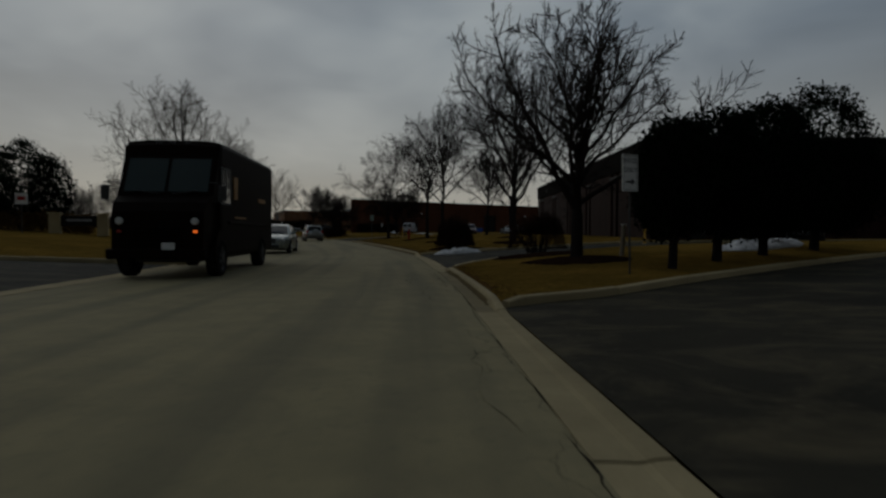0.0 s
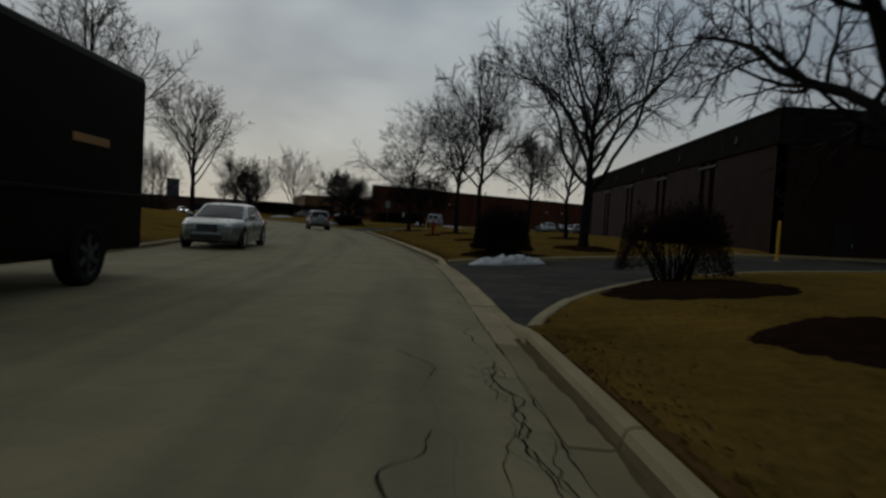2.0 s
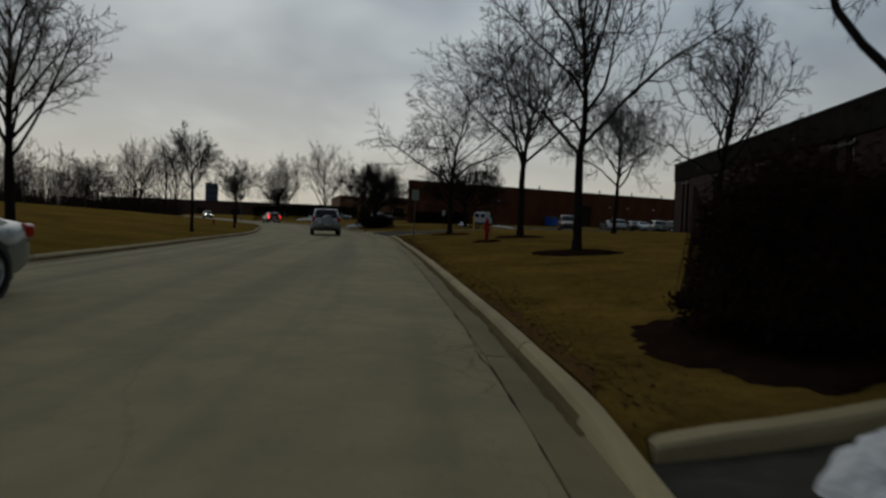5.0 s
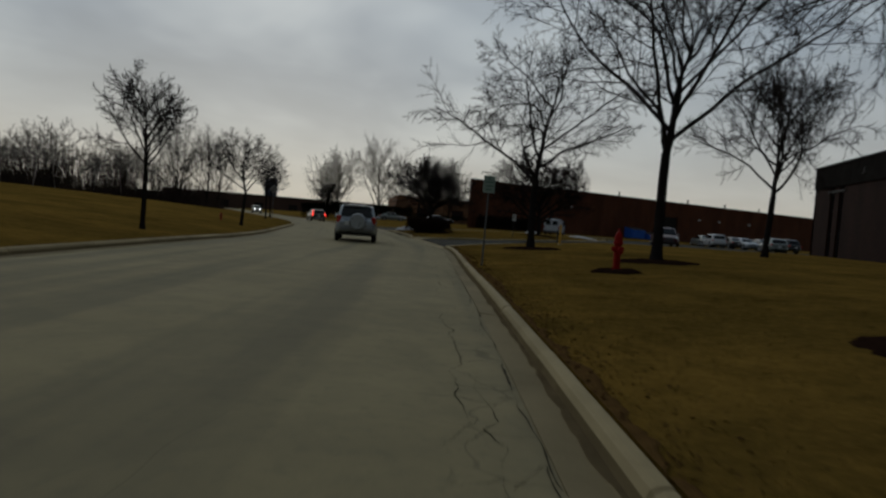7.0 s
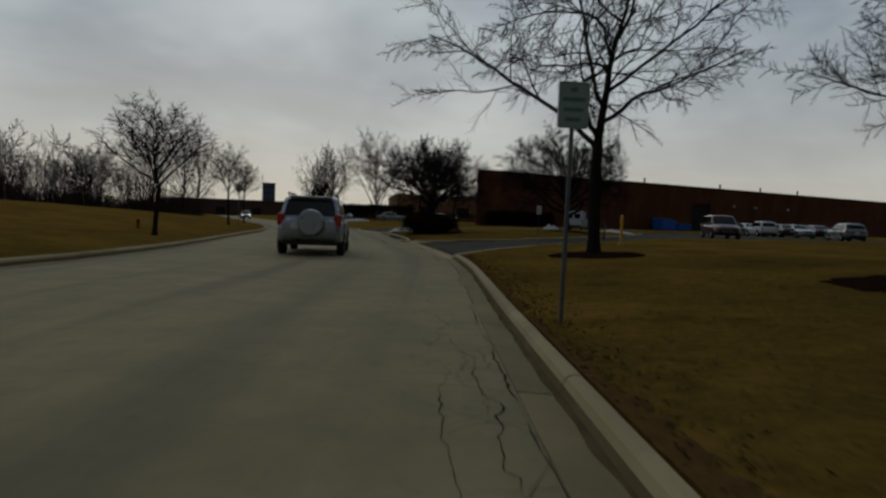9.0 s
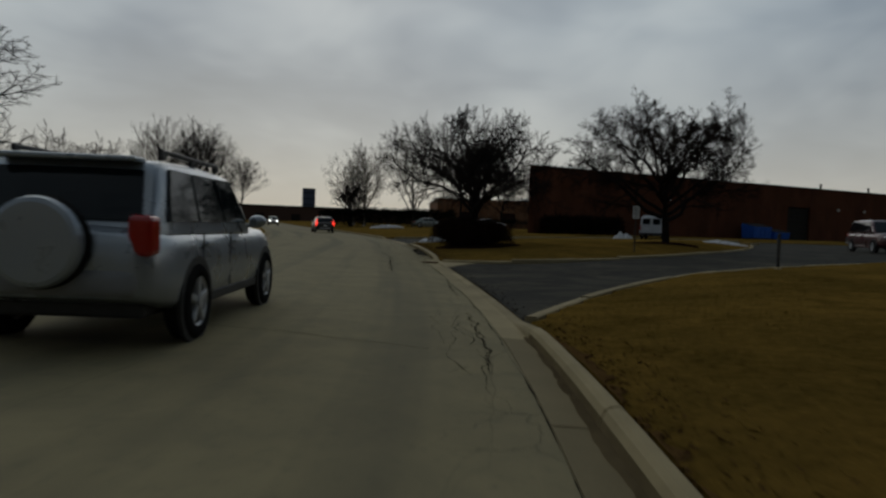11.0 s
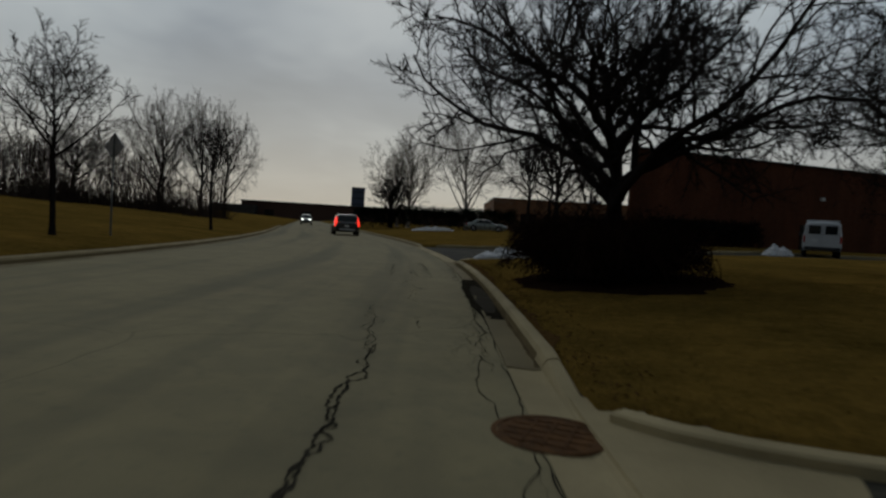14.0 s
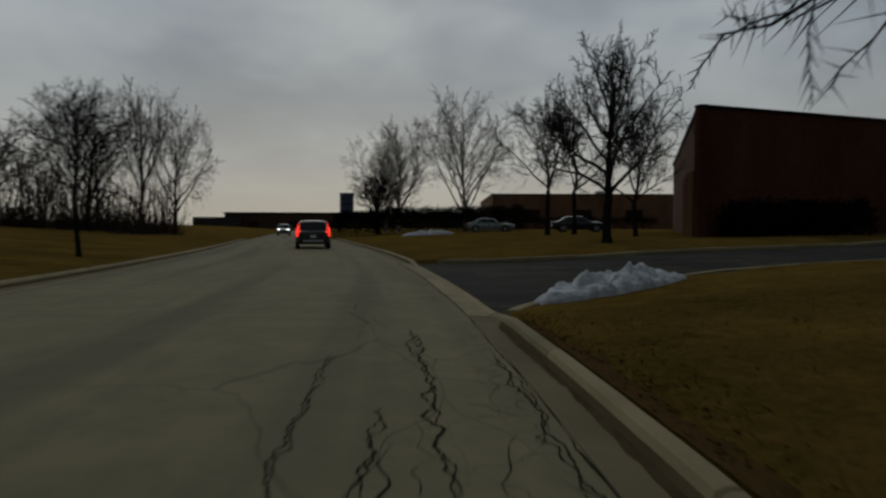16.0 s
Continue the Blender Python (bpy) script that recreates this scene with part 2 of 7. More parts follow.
# ---- the line of the road: where the asphalt meets the gutter on the near side ----
def spline(xs, ys):
    """A natural cubic spline through the points."""
    xs, ys = np.array(xs, float), np.array(ys, float)
    h = np.diff(xs)
    n = len(xs)
    a = np.zeros((n, n))
    r = np.zeros(n)
    a[0, 0] = a[-1, -1] = 1
    for i in range(1, n - 1):
        a[i, i - 1:i + 2] = h[i - 1], 2 * (h[i - 1] + h[i]), h[i]
        r[i] = 3 * ((ys[i + 1] - ys[i]) / h[i] - (ys[i] - ys[i - 1]) / h[i - 1])
    c = np.linalg.solve(a, r)

    def value(x):
        x = np.asarray(x, float)
        i = np.clip(np.searchsorted(xs, x) - 1, 0, n - 2)
        d = x - xs[i]
        b = (ys[i + 1] - ys[i]) / h[i] - h[i] * (2 * c[i] + c[i + 1]) / 3
        return ys[i] + d * (b + d * (c[i] + d * (c[i + 1] - c[i]) / (3 * h[i])))
    return value


EDGE = [(-70, 1.9), (-25, 1.4), (0, 0.92), (8.7, 0.53), (14.8, 0.18), (20.4, -0.32), (28.9, -1.25), (39.8, -3.33), (50.3, -5.63), (58.5, -7.54), (68.3, -9.94), (80.5, -14.5),
        (91.2, -18.66), (100.5, -23.0), (116, -31.9), (137.5, -46.0), (200, -86.6), (250, -119.1), (292, -146.4)]
_ys = np.linspace(-70, 292, 3621)
_xs = spline([e[0] for e in EDGE], [e[1] for e in EDGE])(_ys)
_len = np.concatenate([[0], np.cumsum(np.hypot(np.diff(_xs), np.diff(_ys)))])
_s = _len - np.interp(0, _ys, _len)          # metres along the road, 0 beside the walk's start
_tx, _ty = np.gradient(_xs, _s), np.gradient(_ys, _s)
S_MIN, S_MAX = float(_s[0]), float(_s[-1])
ROAD_W, GUTTER, KERB = 8.2, 0.29, 0.17       # metres
LEFT_BACK = -(ROAD_W + GUTTER + KERB)
RIGHT_BACK = GUTTER + KERB


def along(s, d=0.0):
    """The place s metres along the road and d metres to the right of the gutter line, in plan."""
    x, y, tx, ty = (np.interp(s, _s, v) for v in (_xs, _ys, _tx, _ty))
    return x + ty * d, y - tx * d


def heading(s):
    """Degrees to the left of +y in which the road runs."""
    return math.degrees(math.atan2(-np.interp(s, _s, _tx), np.interp(s, _s, _ty)))


def road_place(x, y):
    """s and d of a place in plan."""
    i = int(np.argmin((_xs - x) ** 2 + (_ys - y) ** 2))
    return float(_s[i]), float((x - _xs[i]) * _ty[i] - (y - _ys[i]) * _tx[i])


# ---- driveways, as outlines in plan; they begin at the back of the gutter ----
def curve_points(pts, step=0.5):
    """A smooth line through a few points."""
    p = np.array(pts, float)
    k = np.concatenate([[0], np.cumsum(np.hypot(*np.diff(p, axis=0).T))])
    n = max(2, int(k[-1] / step))
    u = np.linspace(0, k[-1], n)
    return np.stack([spline(k, p[:, 0])(u), spline(k, p[:, 1])(u)], -1) if len(p) > 2 else np.stack([np.interp(u, k, p[:, 0]), np.interp(u, k, p[:, 1])], -1)


DRIVES = {   # near-side edge and far-side edge, each from the street inwards
    "entrance": ([(1.25, -9.0), (3.2, -10.5), (9, -12), (45, -14)], [(0.93, 9.75), (1.3, 10.15), (2.1, 10.45), (3.4, 11.35), (6.9, 14.4), (12, 18.6), (20, 24.5), (45, 40)]),
    "second": ([(0.3, 19.3), (0.72, 20.6), (1.42, 22.3), (2.4, 24.0), (4.6, 26.8), (8.5, 29.6), (16, 32.5), (45, 40.4)], [(-1.25, 31.2), (-0.4, 31.5), (1.2, 32.4), (3.2, 33.9), (7.2, 37.0), (11.8, 41.0), (20, 41.6), (45, 41.8)]),
    "third": ([(-10.25, 69.9), (-9.9, 71.6), (-9.2, 74.2), (-8.0, 77.3), (-6.3, 80.2), (-2, 85.0), (10, 92), (45, 100)], [(-15.28, 83.35), (-15.05, 82.8), (-14.75, 82.4), (-14.25, 82.12), (-13.4, 81.95), (-12.4, 82.0), (-11.3, 82.5), (-10.4, 83.6), (-9.5, 84.9), (-7.6, 88.0), (-3.6, 96.5), (-1.2, 106), (0.6, 118), (3.5, 127), (20, 133), (45, 143)]),
    "fourth": ([(-21.0, 97.4), (-20.6, 98.6), (-19.6, 101.0), (-18.2, 103.4), (-15.8, 105.9), (-12, 108.5), (-4, 112.5), (0.6, 114.0)], [(-26.2, 108.8), (-24.6, 108.6), (-22.8, 109.2), (-20.3, 111.6), (-17.0, 114.6), (-12.5, 118.2), (-9.5, 123.0), (1.2, 126.6)]),
    "opposite": ([(-8.6, 21.6), (-9.4, 21.2), (-11.5, 20.4), (-16, 19.9), (-60, 22)], [(-7.0, 5.0), (-8.0, 5.6), (-11, 7.0), (-16, 7.6), (-60, 9)]),
}
LIP = {"third": 0.055}      # how far the lawn stands above a driveway at its edge
DRIVE_EDGES = {k: (curve_points(a), curve_points(b)) for k, (a, b) in DRIVES.items()}


def mouth_line(a, b):
    """The back of the gutter between the two sides of a driveway, from b to a."""
    (s1, d1), (s2, _) = road_place(*a[0]), road_place(*b[0])
    return np.stack(along(np.linspace(s2, s1, 24), RIGHT_BACK - 0.12 if d1 > -ROAD_W / 2 else LEFT_BACK + 0.12), -1)


DRIVE_RINGS = {k: np.concatenate([a, b[::-1], mouth_line(a, b)]) for k, (a, b) in DRIVE_EDGES.items()}


def edge_distance(x, y, line):
    """The distance in plan from places to a line of points."""
    x, y = np.asarray(x, float), np.asarray(y, float)
    best = np.full(x.shape, 1e9)
    for p, q in zip(line[:-1], line[1:]):
        vx, vy = q - p
        u = np.clip(((x - p[0]) * vx + (y - p[1]) * vy) / max(vx * vx + vy * vy, 1e-9), 0, 1)
        best = np.minimum(best, np.hypot(x - p[0] - u * vx, y - p[1] - u * vy))
    return best


def blended_lawn(x, y, d):
    """The lawn's height, let down to the kerbs of the driveways."""
    z = lawn_height(d)
    bed = drive_height(np.where(d > -ROAD_W / 2, d, -d - ROAD_W))
    for name, (ea, eb) in DRIVE_EDGES.items():
        low = bed + LIP.get(name, 0.115)
        for e in (ea, eb):
            close = (x > e[:, 0].min() - 3) & (x < e[:, 0].max() + 3) & (y > e[:, 1].min() - 3) & (y < e[:, 1].max() + 3)
            if np.any(close):
                r = np.full(np.shape(x), 9.0)
                r[close] = edge_distance(x[close], y[close], e)
                k = np.clip((r - 0.15) / 2.6, 0, 1)
                z = np.where(r < 3, low + (z - low) * k * k * (3 - 2 * k), z)
    return z



def inside_ring(px, py, ring):
    x, y = ring[:, 0], ring[:, 1]
    x2, y2 = np.roll(x, -1), np.roll(y, -1)
    hit = np.zeros(np.shape(px), bool)
    for a, b, c, d in zip(x, y, x2, y2):
        if b != d:
            hit ^= ((b > py) != (d > py)) & (px < (c - a) * (py - b) / (d - b) + a)
    return hit


def drive_height(d):
    d = np.abs(d)
    return 0.012 + 0.8 * (1 - np.exp(-np.maximum(d - 0.5, 0) / 17))


def lawn_height(d):
    """The lawns rise from the kerbs: gently on the buildings' side, to a low mound on the other."""
    right = np.maximum(d - RIGHT_BACK, 0)
    left = np.maximum(LEFT_BACK - d, 0)
    up = np.where(d > 0, 0.125 + 0.52 * (1 - np.exp(-right / 6)) + 0.6 * (1 - np.exp(-right / 45)), 0.125 + 3.1 * (1 - np.exp(-left / 38)))
    return up


_segs = {k: (np.concatenate([e[0][:-1], e[1][:-1]]), np.concatenate([e[0][1:], e[1][1:]])) for k, e in DRIVE_EDGES.items()}
_boxes = {k: (r[:, 0].min() - 3, r[:, 0].max() + 3, r[:, 1].min() - 3, r[:, 1].max() + 3) for k, r in DRIVE_RINGS.items()}


def inside_one(x, y, ring):
    """Whether one place lies in a ring."""
    a, b = ring, np.roll(ring, -1, 0)
    cross = (a[:, 1] > y) != (b[:, 1] > y)
    if not cross.any():
        return False
    a, b = a[cross], b[cross]
    return bool(np.count_nonzero(x < (b[:, 0] - a[:, 0]) * (y - a[:, 1]) / (b[:, 1] - a[:, 1]) + a[:, 0]) % 2)


def terrain(x, y):
    """The height of the ground at one place in plan."""
    x, y = float(x), float(y)
    s, d = road_place(x, y)
    if -ROAD_W < d < 0:
        return 0.05 * (1 - ((d + ROAD_W / 2) / (ROAD_W / 2)) ** 2)
    z = float(lawn_height(np.array(d)))
    dd = d if d > -ROAD_W / 2 else -d - ROAD_W
    bed = float(drive_height(dd))
    for k, (x0, x1, y0, y1) in _boxes.items():
        if x0 < x < x1 and y0 < y < y1:
            if inside_one(x, y, DRIVE_RINGS[k]):
                return bed
            low = bed + LIP.get(k, 0.115)
            p, q = _segs[k]
            v = q - p
            u = np.clip(((x - p[:, 0]) * v[:, 0] + (y - p[:, 1]) * v[:, 1]) / np.maximum((v * v).sum(1), 1e-9), 0, 1)
            r = float(np.sqrt(((p + u[:, None] * v - (x, y)) ** 2).sum(1).min()))
            if r < 3:
                w = min(1, max(0, (r - 0.15) / 2.6))
                z = low + (z - low) * w * w * (3 - 2 * w)
    return z + (0.05 * noise.noise((x * 0.25, y * 0.25, 3.1)) if abs(d) > 2 else 0)


# ---- building blocks ----
def mesh_object(name, verts, faces, mat, parent=None, label="", smooth=False):
    me = bpy.data.meshes.new(name)
    me.from_pydata([tuple(map(float, v)) for v in verts], [], [tuple(map(int, f)) for f in faces])
    me.materials.append(mat)
    if smooth:
        me.polygons.foreach_set("use_smooth", np.ones(len(me.polygons), bool))
    me.update()
    ob = new(name, me)
    if parent:
        ob.parent = parent
    if label:
        ob["label"] = label
    return ob


def part(name, bm, mat, parent, label="", smooth=False):
    me = bpy.data.meshes.new(name)
    bm.to_mesh(me)
    bm.free()
    me.materials.append(mat)
    if smooth:
        me.polygons.foreach_set("use_smooth", np.ones(len(me.polygons), bool))
    ob = new(name, me)
    if parent:
        ob.parent = parent
    if label:
        ob["label"] = label
    return ob


def empty(name, m, label, category, group="", kind=""):
    ob = new(name)
    ob.matrix_basis = m
    return tagged(ob, label, category, group, kind)


def box(size, at=(0, 0, 0), bevel=0.0, segments=2, turn=None):
    bm = bmesh.new()
    m = Matrix.Translation(at) @ (turn or Matrix()) @ Matrix.Diagonal((*size, 1))
    bmesh.ops.create_cube(bm, size=1.0, matrix=m)
    if bevel:
        bmesh.ops.bevel(bm, geom=bm.edges[:], offset=bevel, segments=segments, affect="EDGES", profile=0.5)
    return bm


def cyl(r, h, at=(0, 0, 0), axis="z", sides=16, r2=None, bevel=0.0):
    bm = bmesh.new()
    turn = {"z": Matrix(), "x": Matrix.Rotation(radians(90), 4, "Y"), "y": Matrix.Rotation(radians(90), 4, "X")}[axis]
    bmesh.ops.create_cone(bm, cap_ends=True, segments=sides, radius1=r, radius2=r if r2 is None else r2, depth=h, matrix=Matrix.Translation(at) @ turn)
    if bevel:
        caps = [e for f in bm.faces if len(f.verts) > 4 for e in f.edges]
        bmesh.ops.bevel(bm, geom=caps, offset=bevel, segments=2, affect="EDGES", profile=0.5)
    return bm


def lathe(profile, sides=20, at=(0, 0, 0)):
    """A turned shape: (radius, height) from the bottom up."""
    bm = bmesh.new()
    rings = [[bm.verts.new((at[0] + r * math.cos(2 * math.pi * k / sides), at[1] + r * math.sin(2 * math.pi * k / sides), at[2] + z)) for k in range(sides)] for r, z in profile]
    for a, b in zip(rings, rings[1:]):
        for k in range(sides):
            bm.faces.new((a[k], a[(k + 1) % sides], b[(k + 1) % sides], b[k]))
    bm.faces.new(rings[0][::-1])
    bm.faces.new(rings[-1])
    return bm


def joined(*bms):
    out = bmesh.new()
    for b in bms:
        me = bpy.data.meshes.new("tmp")
        b.to_mesh(me)
        b.free()
        out.from_mesh(me)
        bpy.data.meshes.remove(me)
    return out


def grid_faces(rows, cols):
    i = np.arange(rows - 1)[:, None] * cols + np.arange(cols - 1)[None]
    return np.stack([i, i + 1, i + cols + 1, i + cols], -1).reshape(-1, 4)


# ---- ground: one sheet, in lines beside the road ----
LAWN = {}


def build_ground():
    s = np.concatenate([[S_MIN - 1600, S_MIN - 400, S_MIN - 60, S_MIN], np.arange(-66, -8, 6.0), np.arange(-8, 128, 0.3), np.arange(128, S_MAX - 10, 8.0), [S_MAX, S_MAX + 80, S_MAX + 500, S_MAX + 1800]])
    right = np.concatenate([[RIGHT_BACK - 0.04, RIGHT_BACK + 0.02], np.arange(0.8, 27, 0.3), [28.5, 31, 35, 40, 48, 60, 90, 140, 260, 600, 1800]])
    left = np.concatenate([[0, 0.06, 0.2, 0.5, 0.9], np.arange(1.4, 16, 0.6), [17, 19, 22, 26, 31, 37, 45, 56, 70, 100, 160, 300, 700, 1800]])
    d = np.concatenate([LEFT_BACK - left[::-1], [LEFT_BACK + 0.05, -ROAD_W, 0.0], right])
    inner = np.clip(s, S_MIN, S_MAX)
    tx, ty = np.interp(inner, _s, _tx), np.interp(inner, _s, _ty)
    px, py = along(inner)
    px, py = px + tx * (s - inner), py + ty * (s - inner)
    near = np.clip(d, -70, 70)[None]
    far = (d - np.clip(d, -70, 70))[None]
    X = px[:, None] + ty[:, None] * near + 0.96 * far
    Y = py[:, None] - tx[:, None] * near + 0.28 * far
    Z = blended_lawn(X, Y, np.broadcast_to(d[None], X.shape)).copy()
    road = (d > LEFT_BACK + 0.02) & (d < RIGHT_BACK - 0.02)
    Z[:, road] = -0.12
    for i in range(X.shape[0]):
        for j in np.where(np.abs(d) < 80)[0]:
            if not road[j] and (d[j] > 2 or d[j] < LEFT_BACK - 1.5):
                Z[i, j] += 0.05 * noise.noise((X[i, j] * 0.25, Y[i, j] * 0.25, 3.1)) + 0.015 * noise.noise((X[i, j] * 1.7, Y[i, j] * 1.7, 0.7))
    for ring in DRIVE_RINGS.values():
        sunk = inside_ring(X, Y, ring)
        Z = np.where(sunk, np.minimum(Z, np.broadcast_to(drive_height(np.where(d > 0, d, d + ROAD_W))[None], X.shape) - 0.4), Z)
    LAWN["grid"] = X, Y, Z, s, d
    ob = mesh_object("ground", np.stack([X, Y, Z], -1).reshape(-1, 3), grid_faces(*X.shape), GRASS, smooth=True)
    tagged(ob, "dormant yellow-brown winter lawn sloping up from the kerbs", "lawn", kind="structure")


build_ground()


def strip(name, mat, s, ds, zs, parent=None, uv=False, label=""):
    """A long surface beside the road: at each place along it a row of offsets and heights."""
    ds, zs = np.asarray(ds, float), np.asarray(zs, float)
    x, y = along(s[:, None], ds[None])
    z = np.broadcast_to(zs if zs.ndim == 2 else zs[None], x.shape)
    ob = mesh_object(name, np.stack([x, y, z], -1).reshape(-1, 3), grid_faces(*x.shape), mat, parent, label, smooth=True)
    if uv:
        layer = ob.data.uv_layers.new(name="UVMap")
        flat = np.stack([np.broadcast_to(ds[None], x.shape), np.broadcast_to(s[:, None], x.shape)], -1).reshape(-1, 2)
        idx = np.zeros(len(ob.data.loops), np.int32)
        ob.data.loops.foreach_get("vertex_index", idx)
        layer.data.foreach_set("uv", flat[idx].ravel())
    return ob


road_d = np.linspace(-ROAD_W, 0, 15)
road_s = np.concatenate([np.arange(S_MIN, 130, 1.0), np.arange(130, S_MAX, 4.0)])
tagged(strip("road", ROAD, road_s, road_d, 0.05 * (1 - ((road_d + ROAD_W / 2) / (ROAD_W / 2)) ** 2), uv=True), "worn grey asphalt road with cracked edges, curving left", "road", kind="structure")


# ---- gutters and kerbs, poured in lengths of about three metres with a joint between ----
def drive_mouths(side):
    out = []
    for name, (a, b) in DRIVES.items():
        (s1, d1), (s2, d2) = road_place(*a[0]), road_place(*b[0])
        if (d1 > -ROAD_W / 2) == (side > 0):
            out.append((min(s1, s2), max(s1, s2)))
    return out


def kerb_rise(s, mouths):
    """Full height along the lawns, let down across the driveways."""
    h = 0.135
    for a, b in mouths:
        u = min(s - a, b - s)
        h = min(h, 0.135 - 0.122 * min(1, max(0, (u + 0.7) / 1.4)))
    return h


def build_kerbs(side, name):
    mouths = drive_mouths(side)
    root = empty(name, Matrix(), "pale weathered concrete kerb and gutter, let down at the driveways", "kerb", kind="structure")
    rng = random.Random(5 + side)
    s = -12.0
    while s < 150:
        step = 3.05 if s < 120 else 9.0
        sub = np.linspace(s + 0.012, s + step - 0.012, 9)
        sink = rng.uniform(-0.006, 0.004)
        rows = []
        for u in sub:
            h = kerb_rise(u, mouths)
            prof = [(0.0, -0.10), (0.0, 0.004), (GUTTER - 0.05, -0.008), (GUTTER, 0.0), (GUTTER + 0.018, h * 0.5), (GUTTER + 0.042, h * 0.86), (GUTTER + 0.08, h), (GUTTER + KERB - 0.035, h + 0.004), (GUTTER + KERB, h - 0.025), (GUTTER + KERB, -0.10)]
            for d, z in prof:
                x, y = along(u, d if side > 0 else -ROAD_W - d)
                w = 0.006 * noise.noise((float(x) * 2.2, float(y) * 2.2, 1.0))
                rows.append((x, y, z + sink + w))
        n = 10
        faces = [f if side > 0 else f[::-1] for f in grid_faces(len(sub), n)]
        faces += [tuple(range(n))[::-1], tuple(range(n * (len(sub) - 1), n * len(sub)))]
        kerb = mesh_object("kerb_length", rows, faces, CONCRETE, root)
        # the upright face is a darker brown than the kerb's top
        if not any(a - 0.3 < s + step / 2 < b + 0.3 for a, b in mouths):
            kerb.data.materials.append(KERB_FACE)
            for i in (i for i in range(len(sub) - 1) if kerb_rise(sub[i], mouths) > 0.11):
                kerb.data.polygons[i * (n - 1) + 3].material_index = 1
        # the gutter pan in front is a shade dirtier than the kerb
        pan = [rows[k] for i in range(len(sub)) for k in range(i * n, i * n + 4)]
        pan = [(x, y, z + 0.003 if 0 < k % 4 else z) for k, (x, y, z) in enumerate(pan)]
        mesh_object("gutter_pan", pan, [f if side > 0 else f[::-1] for f in grid_faces(len(sub), 4)], CONCRETE if any(a - 0.5 < s + step / 2 < b + 0.5 for a, b in mouths) else PAN, kerb)
        s += step


build_kerbs(1, "kerb_1")
build_kerbs(-1, "kerb_2")


def build_drive(name, label):
    a, b = DRIVE_EDGES[name]
    n = 40
    ka, kb = (np.linspace(0, len(e) - 1, n) for e in (a, b))
    pa = np.stack([np.interp(ka, np.arange(len(a)), a[:, i]) for i in (0, 1)], -1)
    pb = np.stack([np.interp(kb, np.arange(len(b)), b[:, i]) for i in (0, 1)], -1)
    m = 14
    verts = []
    for row, (p, q) in enumerate(zip(pa, pb)):
        for k in np.linspace(0, 1, m):
            x, y = p + (q - p) * k
            s, d = road_place(x, y)
            dd = d if d > -ROAD_W / 2 else -d - ROAD_W
            if row == 0:      # the mouth follows the back of the kerb
                x, y = along(s, (RIGHT_BACK - 0.01) if d > -ROAD_W / 2 else LEFT_BACK + 0.01)
                dd = RIGHT_BACK
            verts.append((float(x), float(y), float(drive_height(dd)) + (0.005 if name == "fourth" else 0)))
    ob = mesh_object("driveway", verts, grid_faces(n, m), DRIVE_OLD if name == "entrance" else DRIVE, smooth=True)
    return tagged(ob, label, "driveway", kind="structure")


build_drive("entrance", "dark patched asphalt driveway at the one-way entrance")
build_drive("second", "dark asphalt driveway beside the long brick building")
build_drive("third", "dark cracked asphalt driveway leading to a parking lot")
build_drive("fourth", "dark smooth asphalt driveway past a heap of snow")
build_drive("opposite", "dark asphalt side entrance across the street")


def edge_kerb(line, side, height=0.13, broken=()):
    """A kerb along one edge of a driveway, in lengths; side: +1 where the lawn lies to the left of the line."""
    root = empty("driveway_kerb", Matrix(), "low concrete kerb round the edge of the driveway", "kerb", kind="structure")
    k = np.concatenate([[0], np.cumsum(np.hypot(*np.diff(line, axis=0).T))])
    total, u = k[-1], 0.0
    while -1.0 < road_place(np.interp(u, k, line[:, 0]), np.interp(u, k, line[:, 1]))[1] < RIGHT_BACK + 0.04:
        u += 0.05      # begin behind the street's kerb
    rng = random.Random(int(total * 10))
    while u < min(total, 34):
        end = min(u + 2.4, total)
        sub = np.linspace(u + 0.01, end - 0.01, 7)
        drop, twist = rng.uniform(-0.012, 0.008), rng.uniform(-0.02, 0.02)
        if any(lo < u < hi for lo, hi in broken):
            drop, twist = rng.uniform(-0.02, 0.05), rng.uniform(-0.05, 0.05)
        rows = []
        for v in sub:
            x, y = np.interp(v, k, line[:, 0]), np.interp(v, k, line[:, 1])
            x2, y2 = np.interp(v + 0.05, k, line[:, 0]), np.interp(v + 0.05, k, line[:, 1])
            x1, y1 = np.interp(v - 0.05, k, line[:, 0]), np.interp(v - 0.05, k, line[:, 1])
            t = Vector((x2 - x1, y2 - y1)).normalized()
            nx, ny = -t.y * side, t.x * side
            s, d = road_place(x, y)
            z0 = float(drive_height(d if d > -ROAD_W / 2 else -d - ROAD_W))
            h = (height + drop + twist * (v - u - 1.2) * 0.5) * min(1.0, 0.6 + v / 0.9)
            for o, z in ((-0.07, -0.12), (-0.06, h * 0.8), (-0.04, h), (0.08, h + 0.006), (0.11, h - 0.01), (0.11, -0.12)):
                rows.append((x + nx * o, y + ny * o, z0 + z))
        faces = [f if side < 0 else f[::-1] for f in grid_faces(len(sub), 6)] + [tuple(range(6)), tuple(range(6 * 6, 6 * 7))[::-1]]
        mesh_object("kerb_length", rows, faces, CONCRETE, root)
        u = end


